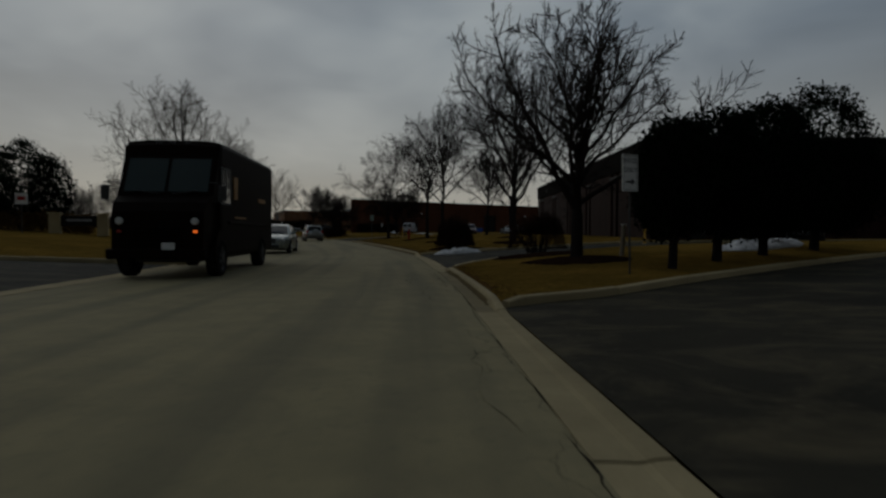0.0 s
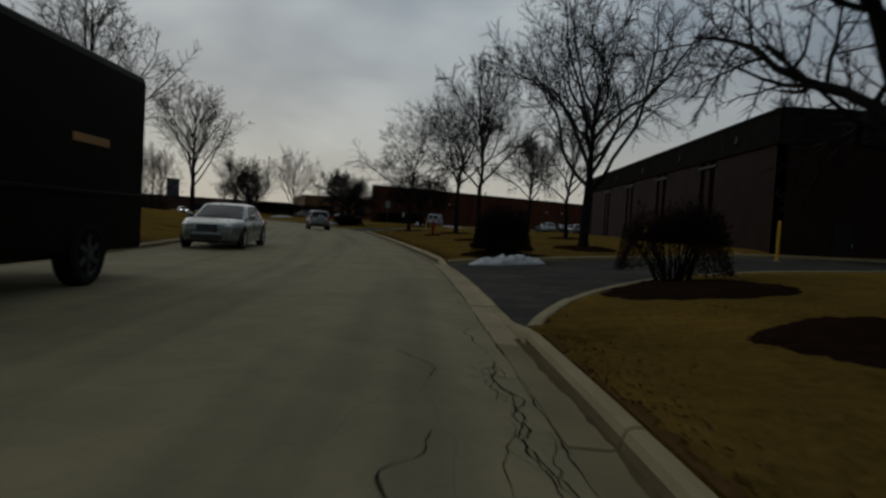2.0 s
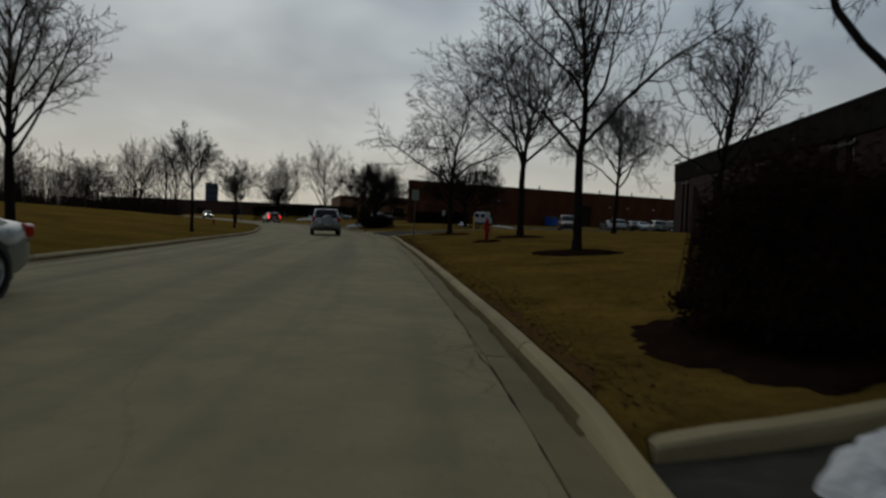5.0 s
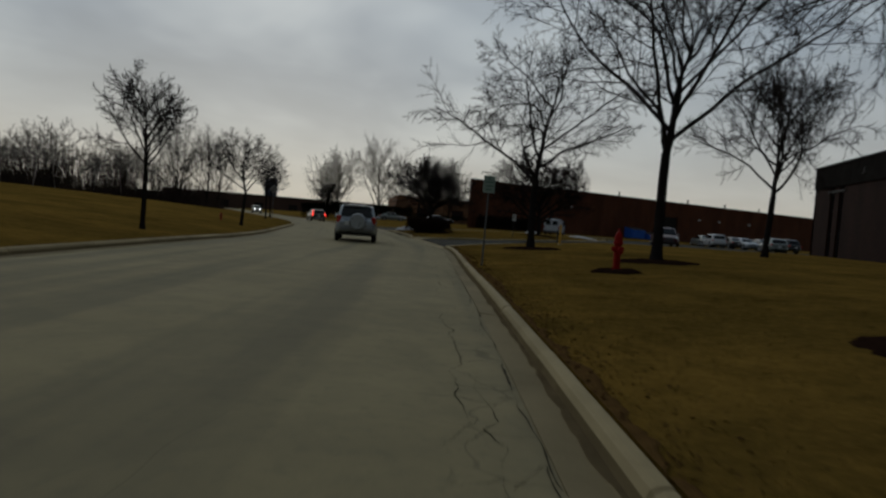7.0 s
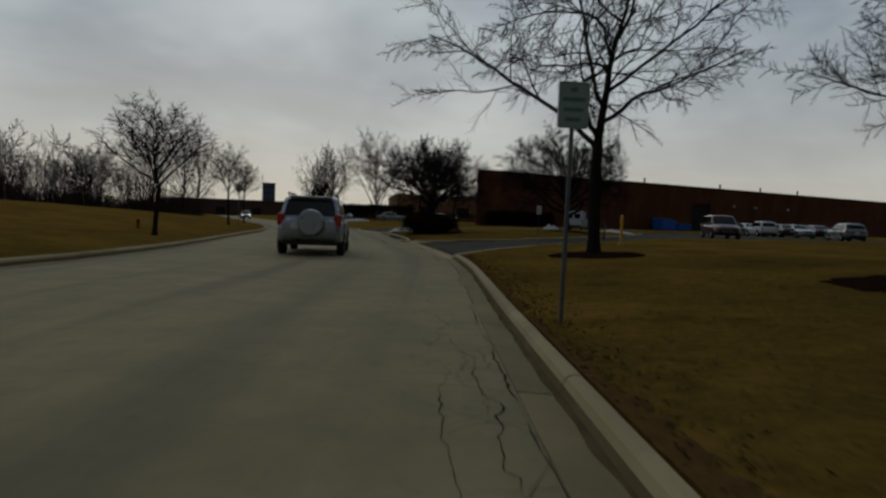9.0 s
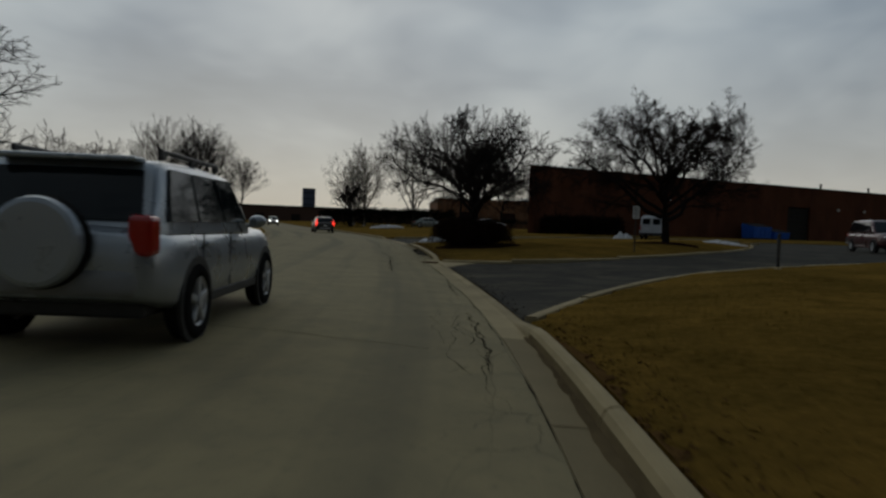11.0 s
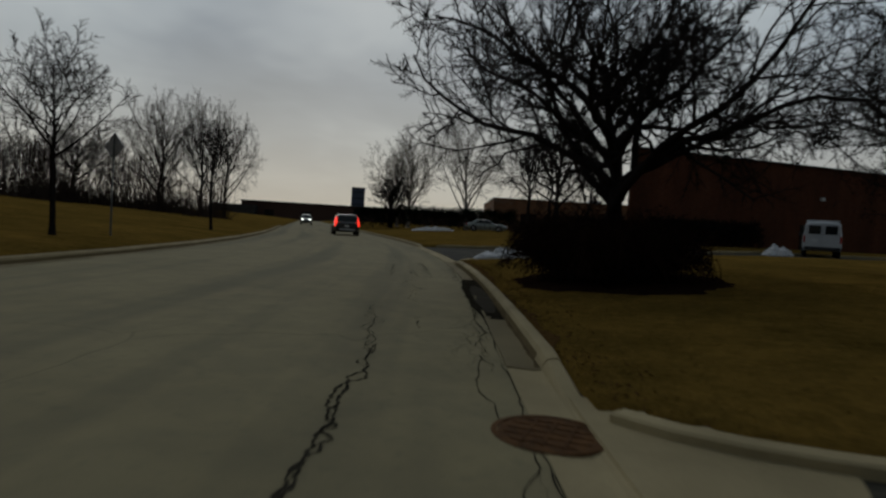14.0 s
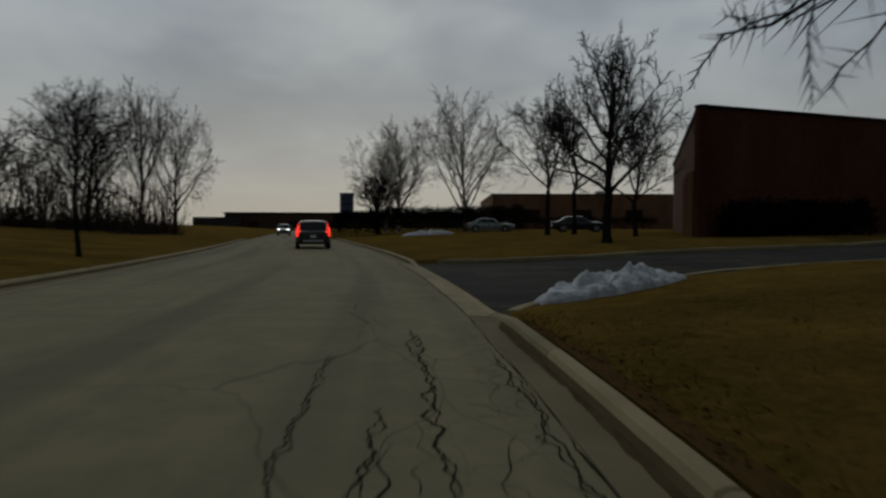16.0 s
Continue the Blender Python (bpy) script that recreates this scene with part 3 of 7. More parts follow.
edge_kerb(DRIVE_EDGES["entrance"][1], 1)
edge_kerb(DRIVE_EDGES["second"][0], -1)
edge_kerb(DRIVE_EDGES["second"][1], 1)
edge_kerb(DRIVE_EDGES["third"][0], -1, 0.075)
edge_kerb(DRIVE_EDGES["third"][1], 1, 0.075, broken=((2.3, 7.2),))
edge_kerb(DRIVE_EDGES["fourth"][0], -1)
edge_kerb(DRIVE_EDGES["fourth"][1], 1)
edge_kerb(DRIVE_EDGES["opposite"][0], -1)


# ---- trees ----
def unit(v):
    return v / np.maximum(np.linalg.norm(v, axis=-1, keepdims=True), 1e-6)


def run_out(rng, start, way, length, steps, wiggle, lift):
    """Many branches at once: the points of each, from its start along its way, wandering as it grows."""
    pts, d = [start], way
    for _ in range(steps):
        d = unit(d + rng.normal(0, wiggle, d.shape) + np.array([0, 0, lift]))
        pts.append(pts[-1] + d * (length / steps)[:, None])
    return np.stack(pts, 1)


def shoots(rng, lines, length, r0, kids, first, angle, ratio, steps, wiggle, lift, fine):
    """The side shoots of many branches: their points, lengths and radii."""
    n, m = lines.shape[0], lines.shape[1] - 1
    u = first + (1 - first) * (np.arange(kids)[None] + rng.uniform(0.1, 0.95, (n, kids))) / kids
    i = np.minimum((u * m).astype(int), m - 1)
    row = np.arange(n)[:, None]
    seg = lines[row, i + 1] - lines[row, i]
    start = lines[row, i] + seg * (u * m - i)[..., None]
    tangent = unit(seg)
    a = unit(np.cross(tangent, np.array([0.31, 0.17, 0.93])))
    b = np.cross(tangent, a)
    turn = rng.uniform(0, 6.28, (n, 1)) + np.arange(kids)[None] * 2.4 + rng.normal(0, 0.5, (n, kids))
    side = np.cos(turn)[..., None] * a + np.sin(turn)[..., None] * b
    open_ = np.radians(rng.uniform(angle * 0.7, angle * 1.25, (n, kids)))[..., None]
    way = unit(np.cos(open_) * tangent + np.sin(open_) * side)
    long = length[:, None] * ratio * rng.uniform(0.6, 1.25, (n, kids)) * (1.15 - 0.65 * u)
    r = np.maximum(fine, r0[:, None] * (1 - 0.7 * u) * 0.55)
    long, r = long.ravel(), r.ravel()
    return run_out(rng, start.reshape(-1, 3), way.reshape(-1, 3), long, steps, wiggle, lift), long, r


def grow(seed, height, spread, fork, limbs=6, open_angle=38, rise=0.05, droop=0.0, leader=0.6, density=1.0, trunk_r=0.2, fine=0.0055, levels=4, crook=0.13, hang=0.85, bias=(0, 0), kids_of=(9, 8, 9), level_out=0.0, limb_r=0.38):
    """Segments (p0, p1, radii, level) of a bare tree, scaled to its height and the width of its crown."""
    rng = np.random.default_rng(seed)
    parts = []

    def keep(lines, r0, level, end=0.34):
        n, m = lines.shape[0], lines.shape[1] - 1
        k = np.linspace(0, 1, m + 1)
        r = np.maximum(r0[:, None] * (1 - (1 - end) * k)[None], fine * 0.6)
        parts.append((lines[:, :-1].reshape(-1, 3), lines[:, 1:].reshape(-1, 3), np.stack([r[:, :-1].ravel(), r[:, 1:].ravel()], -1), np.full(n * m, level)))

    one = np.ones(1)
    trunk = run_out(rng, np.array([[0, 0, -0.15]]), unit(np.array([[rng.normal(0, 0.03), rng.normal(0, 0.03), 1.0]])), one * (fork + 0.15), 5, 0.025, 0.02)
    keep(trunk, one * trunk_r, 0, 0.84)
    parts[0][2][0, 0] *= 1.45
    crown = height - fork
    stem = run_out(rng, trunk[:, -1], unit(trunk[:, -1] - trunk[:, -2]), one * crown * max(leader, 0.3), 10, crook * 0.5, 0.05)
    keep(stem, one * trunk_r * 0.76, 1, 0.14)
    # limbs leave the stem in turn, longest and widest below; they rise and then level out
    count = int(limbs * 1.8)
    u = (np.arange(count) / count) ** 1.2 * 0.85
    i = np.minimum((u * 10).astype(int), 9)
    start = stem[0, i] + (stem[0, i + 1] - stem[0, i]) * (u * 10 - i)[:, None]
    turn = rng.uniform(0, 6.28) + np.arange(count) * 2.4 + rng.normal(0, 0.3, count)
    tilt = np.radians(np.minimum(open_angle * (1.1 - 0.5 * u) * rng.uniform(0.8, 1.2, count), 68))
    way = np.stack([np.cos(turn) * np.sin(tilt), np.sin(turn) * np.sin(tilt), np.cos(tilt)], -1)
    length = crown * (0.9 - 0.5 * u) * rng.uniform(0.85, 1.08, count)
    radius = trunk_r * limb_r * (1 - 0.52 * u) * rng.uniform(0.85, 1.12, count)
    lines = run_out(rng, start, way, length, 10, crook, rise * 0.5 - level_out - droop * 0.3)
    keep(lines, radius, 1, 0.22)
    lines = np.concatenate([lines, stem])
    length, radius = np.append(length, crown * leader), np.append(radius, trunk_r * 0.5)
    lifts = (rise - droop * 0.5, rise * 0.8 - droop, rise * 0.6 - droop)
    for level in range(2, levels + 1):
        last = level == levels
        kids = max(2, int(round(kids_of[level - 2] * density)))
        lines, length, radius = shoots(rng, lines, length, radius, kids, 0.28 if level == 2 else 0.12, (48, 46, 42)[level - 2], (0.5, 0.46, 0.42)[level - 2], 1 if last else (6, 3, 1)[level - 2], crook * (0.9, 1.0, 0.6)[level - 2], lifts[level - 2], fine * (2.3 if level == 2 else 1.5 if level == 3 else 1.0))
        keep(lines, radius, 5 if last else level, 0.3)
    p0, p1, rr, lv = (np.concatenate(q) for q in zip(*parts))
    ok = (lv < 2) | (np.minimum(p0[:, 2], p1[:, 2]) > fork * hang)
    p0, p1, rr, lv = p0[ok], p1[ok], rr[ok], lv[ok]
    centre = p1[lv > 1, :2].mean(0)
    for p in (p0, p1):      # the crown stands over its trunk
        p[:, :2] -= centre * (np.clip((p[:, 2] - fork) / (0.5 * crown), 0, 1) ** 0.8)[:, None]
    tip = np.quantile(p1[:, 2], 0.985)
    reach = np.quantile(np.hypot(p1[:, 0], p1[:, 1]), 0.97)
    kz, kr = (height - fork) / max(tip - fork, 0.1), (spread / 2) / reach
    for p in (p0, p1):
        above = np.clip((p[:, 2] - fork * 0.6) / (fork * 0.4), 0, 1)
        p[:, 2] = np.where(p[:, 2] > fork, fork + (p[:, 2] - fork) * kz, p[:, 2])
        w = 1 + (kr - 1) * above
        p[:, 0] *= w
        p[:, 1] *= w
        up = np.clip((p[:, 2] - fork * 0.8) / (height - fork), 0, 1) ** 0.6
        p[:, 0] += bias[0] * up
        p[:, 1] += bias[1] * up
    return p0, p1, rr, lv


def spikes(p0, p1, r):
    """Three-sided points, for the last twigs."""
    d = unit(p1 - p0)
    a = unit(np.cross(d, np.array([0.31, 0.17, 0.93])))
    b = np.cross(d, a)
    k = np.arange(3) * 2 * math.pi / 3
    ring = p0[:, None] + (np.cos(k)[None, :, None] * a[:, None] + np.sin(k)[None, :, None] * b[:, None]) * r[:, None, None]
    v = np.concatenate([ring, p1[:, None]], 1)
    f = (np.arange(len(p0)) * 4)[:, None, None] + np.array([[0, 1, 3], [1, 2, 3], [2, 0, 3]])[None]
    return v.reshape(-1, 3), f.reshape(-1, 3)


def twiggery(p0, p1, rr, lv):
    """Vertices and triangles of a crown's branches and twigs."""
    t = (lv >= 2) & (lv < 5)
    v, q = tubes(p0[t], p1[t], rr[t], 3)
    f = np.concatenate([q[:, [0, 1, 2]], q[:, [0, 2, 3]]])
    t = lv == 5
    v2, f2 = spikes(p0[t], p1[t], rr[t, 0])
    return np.concatenate([v, v2]), np.concatenate([f, f2 + len(v)])


def tubes(p0, p1, rr, sides):
    """Vertices and faces of tapered tubes, one a segment."""
    d = p1 - p0
    d = d / np.maximum(np.linalg.norm(d, axis=1), 1e-6)[:, None]
    ref = np.where(np.abs(d[:, 2:3]) < 0.9, np.array([[0, 0, 1.0]]), np.array([[1.0, 0, 0]]))
    a = np.cross(d, ref)
    a /= np.linalg.norm(a, axis=1)[:, None]
    b = np.cross(d, a)
    u = np.arange(sides) * 2 * math.pi / sides
    ring = np.cos(u)[None, :, None] * a[:, None] + np.sin(u)[None, :, None] * b[:, None]
    v = np.concatenate([p0[:, None] + ring * rr[:, 0, None, None], p1[:, None] + d[:, None] * 0.01 + ring * rr[:, 1, None, None]], 1)
    k = np.arange(sides)
    quad = np.stack([k, (k + 1) % sides, (k + 1) % sides + sides, k + sides], -1)
    f = (np.arange(len(p0)) * 2 * sides)[:, None, None] + quad[None]
    return v.reshape(-1, 3), f.reshape(-1, 4)


def quick_mesh(name, verts, faces, mat, smooth=True):
    """A mesh from arrays of vertices and equal-sided faces."""
    me = bpy.data.meshes.new(name)
    n, k = faces.shape
    me.vertices.add(len(verts))
    me.vertices.foreach_set("co", np.asarray(verts, np.float32).ravel())
    me.loops.add(n * k)
    me.loops.foreach_set("vertex_index", np.asarray(faces, np.int32).ravel())
    me.polygons.add(n)
    me.polygons.foreach_set("loop_start", np.arange(n, dtype=np.int32) * k)
    me.polygons.foreach_set("use_smooth", np.full(n, smooth))
    me.update(calc_edges=True)
    me.materials.append(mat)
    return me


def leaf_cards(rng, points, size, n_each):
    """Small bent leaves scattered round points."""
    pts = np.repeat(points, n_each, 0) + rng.normal(0, size * 1.1, (len(points) * n_each, 3))
    a = rng.normal(0, 1, pts.shape)
    a /= np.linalg.norm(a, axis=1)[:, None]
    b = np.cross(a, rng.normal(0, 1, pts.shape))
    b /= np.linalg.norm(b, axis=1)[:, None]
    k = size * rng.uniform(0.5, 1.1, (len(pts), 1))
    v = np.stack([pts - a * k, pts + b * k * 0.45, pts + a * k, pts - b * k * 0.45], 1)
    return v.reshape(-1, 3), np.arange(len(v) * 4).reshape(-1, 4)


def tree_thing(name, label, segs, at, bark=None, twig=None, turn=0.0, leaves=0, seed=1, group="", leaf_mat=None, leaf_size=0.06):
    p0, p1, rr, lv = segs
    root = empty(name, pose(at[0], at[1], terrain(*at) if len(at) < 3 else at[2], 0, 0, turn), label, "tree", group)
    t = lv == 0
    v, f = tubes(p0[t], p1[t], rr[t], 12)
    o = new("trunk", quick_mesh("trunk", v, f, bark or BARK))
    o.parent = root
    t = lv == 1
    v, f = tubes(p0[t], p1[t], rr[t], 7)
    o = new("limb", quick_mesh("limb", v, f, bark or BARK))
    o.parent = root
    o = new("crown", quick_mesh("crown", *twiggery(p0, p1, rr, lv), twig or TWIG))
    o.parent = root
    if leaves:
        r = np.random.default_rng(seed)
        tips = p1[lv >= 5]
        tips = tips[r.random(len(tips)) < 0.8]
        v, f = leaf_cards(r, tips, leaf_size, leaves)
        o = new("foliage", quick_mesh("foliage", v, f, leaf_mat or LEAF, False))
        o.parent = root
    return root


def paved(x, y):
    """Whether a place lies on the road, its kerbs or a driveway."""
    return LEFT_BACK < road_place(x, y)[1] < RIGHT_BACK or any(inside_one(x, y, ring) for ring in DRIVE_RINGS.values())


def mulch_ring(at, r, label="ring of dark bark mulch round a tree trunk"):
    """A low uneven mound of mulch."""
    verts, n = [], 110
    for k, (q, h) in enumerate(((0, 0.09), (0.35, 0.09), (0.7, 0.065), (0.92, 0.03), (1.0, -0.03))):
        for i in range(n):
            a = 2 * math.pi * i / n
            w = r * q * (0.94 + 0.2 * noise.noise((math.cos(a) * 1.3 + at[0], math.sin(a) * 1.3 + at[1], 0)) + 0.1 * noise.noise((math.cos(a) * 5 + at[0], math.sin(a) * 5 + at[1], 2)) + 0.06 * noise.noise((math.cos(a) * 17, math.sin(a) * 17 + at[1], 5)))
            while w > 0.2 and paved(at[0] + (w + 0.34) * math.cos(a), at[1] + (w + 0.34) * math.sin(a)):
                w -= 0.06      # the bed stops at the back of a kerb
            x, y = at[0] + w * math.cos(a), at[1] + w * math.sin(a)
            verts.append((x, y, terrain(x, y) + h + 0.03 * noise.noise((x * 5, y * 5, k))))
    faces = []
    for k in range(4):
        for i in range(n):
            faces.append((k * n + i, k * n + (i + 1) % n, (k + 1) * n + (i + 1) % n, (k + 1) * n + i))
    ob = mesh_object("mulch_bed", verts, [f[::-1] for f in faces], MULCH, smooth=True)
    return tagged(ob, label, "mulch", kind="stuff")


def build_trees():
    street = "bare street trees along the lawn"
    # (place, height, crown width, fork, limbs, opening, trunk radius, seed, density, droop)
    rows = [((3.75, 17.7), 6.9, 7.8, 1.3, 9, 52, 0.18, 11, 1.2, 0.0), ((4.15, 37.7), 10.8, 11.0, 2.3, 8, 44, 0.2, 31, 1.2, 0.04), ((-0.05, 46.15), 9.8, 8.4, 2.8, 7, 46, 0.13, 13, 1.1, 0.02),
            ((-1.5, 59.9), 10.6, 11.6, 3.3, 7, 42, 0.16, 43, 1.2, 0.05), ((-5.8, 67.5), 9.8, 10.6, 2.9, 6, 56, 0.16, 26, 1.2, 0.07), ((5.0, 72.5), 9.4, 8.4, 2.9, 9, 42, 0.15, 16, 1.3, 0.02), ((5.6, 52.0), 8.4, 7.0, 2.2, 7, 46, 0.13, 17, 1.0, 0.02),
            ((-21.5, 116.0), 8.1, 7.8, 1.9, 8, 48, 0.19, 18, 1.0, 0.0), ((-27.2, 133), 9.8, 7.6, 3.0, 7, 40, 0.16, 19, 0.95, 0.0), ((-25.6, 134.5), 9.4, 7.4, 3.0, 6, 40, 0.16, 20, 0.95, 0.0), ((-20.9, 125.5), 6.8, 6.2, 1.8, 7, 46, 0.13, 21, 0.95, 0.0)]
    for at, h, w, fork, limbs, angle, r, seed, dens, droop in rows:
        vase = seed in (11, 31, 43)
        segs = grow(seed, h, w, fork, limbs, angle, 0.06, droop, 0.5 if vase else 0.74, dens, r, 0.0072 if at[1] < 100 else 0.0095, 4, 0.15, 0.9, level_out=droop * 0.5, limb_r=0.46 if vase else 0.44)
        tree_thing("tree", "bare dark-barked honey locust with arching limbs and fine twigs", segs, at, turn=seed * 37, group=street)
        if at[1] < 70:
            mulch_ring(at, 1.35 if at[1] > 20 else 1.6)
    # the broad crab apple over a clipped shrub, and the one that keeps its dry fruit
    tree_thing("tree", "broad spreading bare crab apple tree rising out of a clipped shrub", grow(33, 6.2, 9.0, 1.3, 12, 56, 0.05, 0.0, 0.5, 1.2, 0.19, 0.007, 4, 0.2, hang=1.1, bias=(0.1, 0.3), kids_of=(10, 9, 11), limb_r=0.48), (-15.7, 90.4), bark=BARK, twig=TWIG)
    tree_thing("tree", "round-headed crab apple with dark dry fruit still on its twigs", grow(32, 6.9, 10.0, 1.2, 10, 60, 0.05, 0.0, 0.5, 1.2, 0.19, 0.008, 4, 0.19, limb_r=0.6), (-7.0, 96), twig=TWIG, leaves=3, leaf_size=0.035, seed=4)
    mulch_ring((-7.0, 96), 1.7)
    # across the street: young upright trees
    left = [((-13.6, 32.6), 8.2, 7.0, 1.9, 0.13, 41), ((-13.9, 42.0), 6.8, 4.4, 2.1, 0.12, 42), ((-17.8, 58), 5.3, 3.3, 2.0, 0.085, 43), ((-21.3, 70.5), 4.9, 4.2, 1.7, 0.09, 44), ((-30.3, 90.6), 5.5, 3.8, 2.1, 0.08, 45), ((-36.9, 104.4), 5.4, 3.8, 1.9, 0.08, 46)]
    for at, h, w, fork, r, seed in left:
        tree_thing("tree", "young bare tree with upright grey branches on the lawn", grow(seed, h, w, fork, 9, 42, 0.05, 0.0, 0.9, 1.05 if at[1] < 60 else 0.9, r, 0.006, 4, 0.06), at, bark=BARK, twig=TWIG_PALE if at[1] < 50 else TWIG, turn=seed * 50, group="young trees across the street")
    # the large trees where the woods end
    for at, h, w, seed in (((-61.5, 131), 12.6, 9.5, 61), ((-64.5, 128.5), 12.2, 9.5, 62), ((-67.5, 132), 12.6, 9.5, 63), ((-62.5, 136), 11.4, 7.5, 64), ((-71, 124), 8.0, 7.0, 65)):
        tree_thing("tree", "tall bare tree at the end of the woods, twigs greyed for haze", grow(seed, h, w * 1.12, 1.6, 8, 46, 0.05, 0.0, 0.7, 0.9, 0.2, 0.0105, 4, 0.09), at, bark=BARK, twig=TWIG_HAZE, turn=seed * 30, group="tall trees at the end of the woods")
    # far ahead on the right: pale many-stemmed trees above a dark hedge
    for at, h, w, seed, mat in (((-41.5, 158.5), 15.5, 14.0, 51, 1), ((-52, 163), 14, 12.5, 52, 1), ((-57, 170), 11, 10, 53, 1), ((-49.5, 152), 6.5, 6, 54, 0)):
        tree_thing("tree", "large pale-barked bare tree with many upright stems", grow(seed, h, w, 1.4, 11, 38, 0.03, 0.0, 0.8, 0.85, 0.3, 0.013, 4, 0.06), at, bark=BARK_PALE if mat else BARK, twig=TWIG_PALE if mat else TWIG, turn=seed * 20, group="pale trees behind the hedge")


build_trees()


def build_woods():
    """The belt of bare woodland behind the mound, and brush under it."""
    rng = random.Random(77)
    kinds = [grow(200 + i, 7.2, 6.0 + 0.5 * (i % 3), 0.8 + 0.25 * i, 6, 34 + 4 * i, 0.05, 0.0, 0.9, 1.0, 0.1, 0.016, 3, 0.06, kids_of=(6, 7)) for i in range(6)]
    line = curve_points([(-150, 48), (-110, 74), (-84, 101), (-69, 121), (-60, 131)], 1.0)

    def beyond(x, y):
        """Whether a place lies past the end of the belt, where the view opens to the far warehouse."""
        return math.degrees(math.atan2(-(x + 18.9), y - 89.3)) < 43

    vs, fs, total = [], [], 0
    for k in range(105):
        p = line[int(rng.random() * (len(line) - 1))]
        x, y = p[0] + rng.gauss(-8, 8), p[1] + rng.gauss(6, 7)
        if beyond(x, y):
            continue
        p0, p1, rr, lv = kinds[k % 6]
        size = rng.uniform(0.65, 1.25)
        a = rng.uniform(0, 6.28)
        rot = np.array([[math.cos(a), -math.sin(a), 0], [math.sin(a), math.cos(a), 0], [0, 0, rng.uniform(0.85, 1.15)]]) * size
        base = np.array([x, y, float(lawn_height(np.array(road_place(x, y)[1])))])
        v, f = twiggery(p0 @ rot.T + base, p1 @ rot.T + base, rr * size, np.where(lv < 2, 2, lv))
        vs.append(v)
        fs.append(f + total)
        total += len(v)
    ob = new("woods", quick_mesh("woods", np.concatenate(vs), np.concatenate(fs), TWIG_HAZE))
    tagged(ob, "belt of bare woodland behind the mown mound, coloured pale grey for haze", "woods", kind="stuff")
    vs, fs, total = [], [], 0
    for k in range(700):
        p = line[rng.randrange(len(line))]
        x, y = p[0] + rng.gauss(-3, 5), p[1] + rng.gauss(2, 4)
        if beyond(x, y):
            continue
        n = 34
        tall = rng.choice((1.4, 2.2, 3.6, 5.4))
        z = float(lawn_height(np.array(road_place(x, y)[1])))
        base = np.array([[x, y, z - 0.1]]) + np.array([[rng.gauss(0, 0.7), rng.gauss(0, 0.7), 0] for _ in range(n)])
        tip = base + np.array([[rng.gauss(0, 0.8), rng.gauss(0, 0.8), tall * rng.random() + 0.4] for _ in range(n)])
        v, f = tubes(base, tip, np.full((n, 2), 0.02), 3)
        vs.append(v)
        fs.append(f + total)
        total += len(v)
    ob = new("brush", quick_mesh("brush", np.concatenate(vs), np.concatenate(fs), BRUSH))
    tagged(ob, "dark reddish brush along the edge of the woods", "brush", kind="stuff")


build_woods()


def shrub(name, label, at, width, height, stems, mat, seed, top_only=False, category="shrub"):
    """A dense twiggy shrub: stems that fork again and again and fill a rounded outline."""
    rng = np.random.default_rng(seed)
    x, y = at
    root = empty(name, pose(x, y, terrain(x, y)), label, category)
    a = rng.uniform(0, 2 * math.pi, stems)
    base = np.stack([np.cos(a), np.sin(a), a * 0], -1) * rng.uniform(0, 0.2, (stems, 1)) * width + np.array([0, 0, -0.05])
    aim = np.stack([np.cos(a) * rng.uniform(0.05, 0.5, stems) * width, np.sin(a) * rng.uniform(0.05, 0.5, stems) * width, height * rng.uniform(0.35, 0.75, stems)], -1)
    v, f = tubes(base, aim, np.stack([np.full(stems, 0.016), np.full(stems, 0.008)], -1), 5)
    o = new("stem", quick_mesh("stem", v, f, BARK))
    o.parent = root
    n = stems * 135
    i = rng.integers(0, stems, n)
    u = rng.uniform(0.35, 1, (n, 1))
    q = base[i] + (aim[i] - base[i]) * u
    w = rng.normal(0, 1, (n, 3)) * np.array([1, 1, 0.8]) + np.array([0, 0, 0.35])
    w /= np.linalg.norm(w, axis=1)[:, None]
    e = q + w * rng.uniform(0.12, 0.42, (n, 1)) * height
    if top_only:
        q, e = q[q[:, 2] > height * 0.42], e[q[:, 2] > height * 0.42]
        e[:, 2] = np.maximum(e[:, 2], height * rng.uniform(0.42, 0.52, len(e)))
        n = len(e)
    # keep inside the rounded, clipped outline
    r = np.hypot(e[:, 0], e[:, 1]) / (width / 2)
    lim = height * np.sqrt(np.maximum(0.02, 1 - np.minimum(r, 1) ** 2.6))
    e[:, 2] = np.clip(e[:, 2], 0.03, lim * rng.uniform(0.82, 1.1, n))
    k = np.minimum(1, (width / 2) * rng.uniform(0.92, 1.08, n) / np.maximum(np.hypot(e[:, 0], e[:, 1]), 1e-3))
    e[:, :2] *= k[:, None]
    v, f = tubes(q, e, np.stack([np.full(n, 0.0055), np.full(n, 0.0035)], -1), 3)
    o = new("crown", quick_mesh("crown", v, f, mat))
    o.parent = root
    v, f = leaf_cards(rng, e[rng.random(n) < 0.6], 0.035, 3)
    o = new("foliage", quick_mesh("foliage", v, f, LEAF if mat is not NEEDLE else NEEDLE, False))
    o.parent = root
    return root


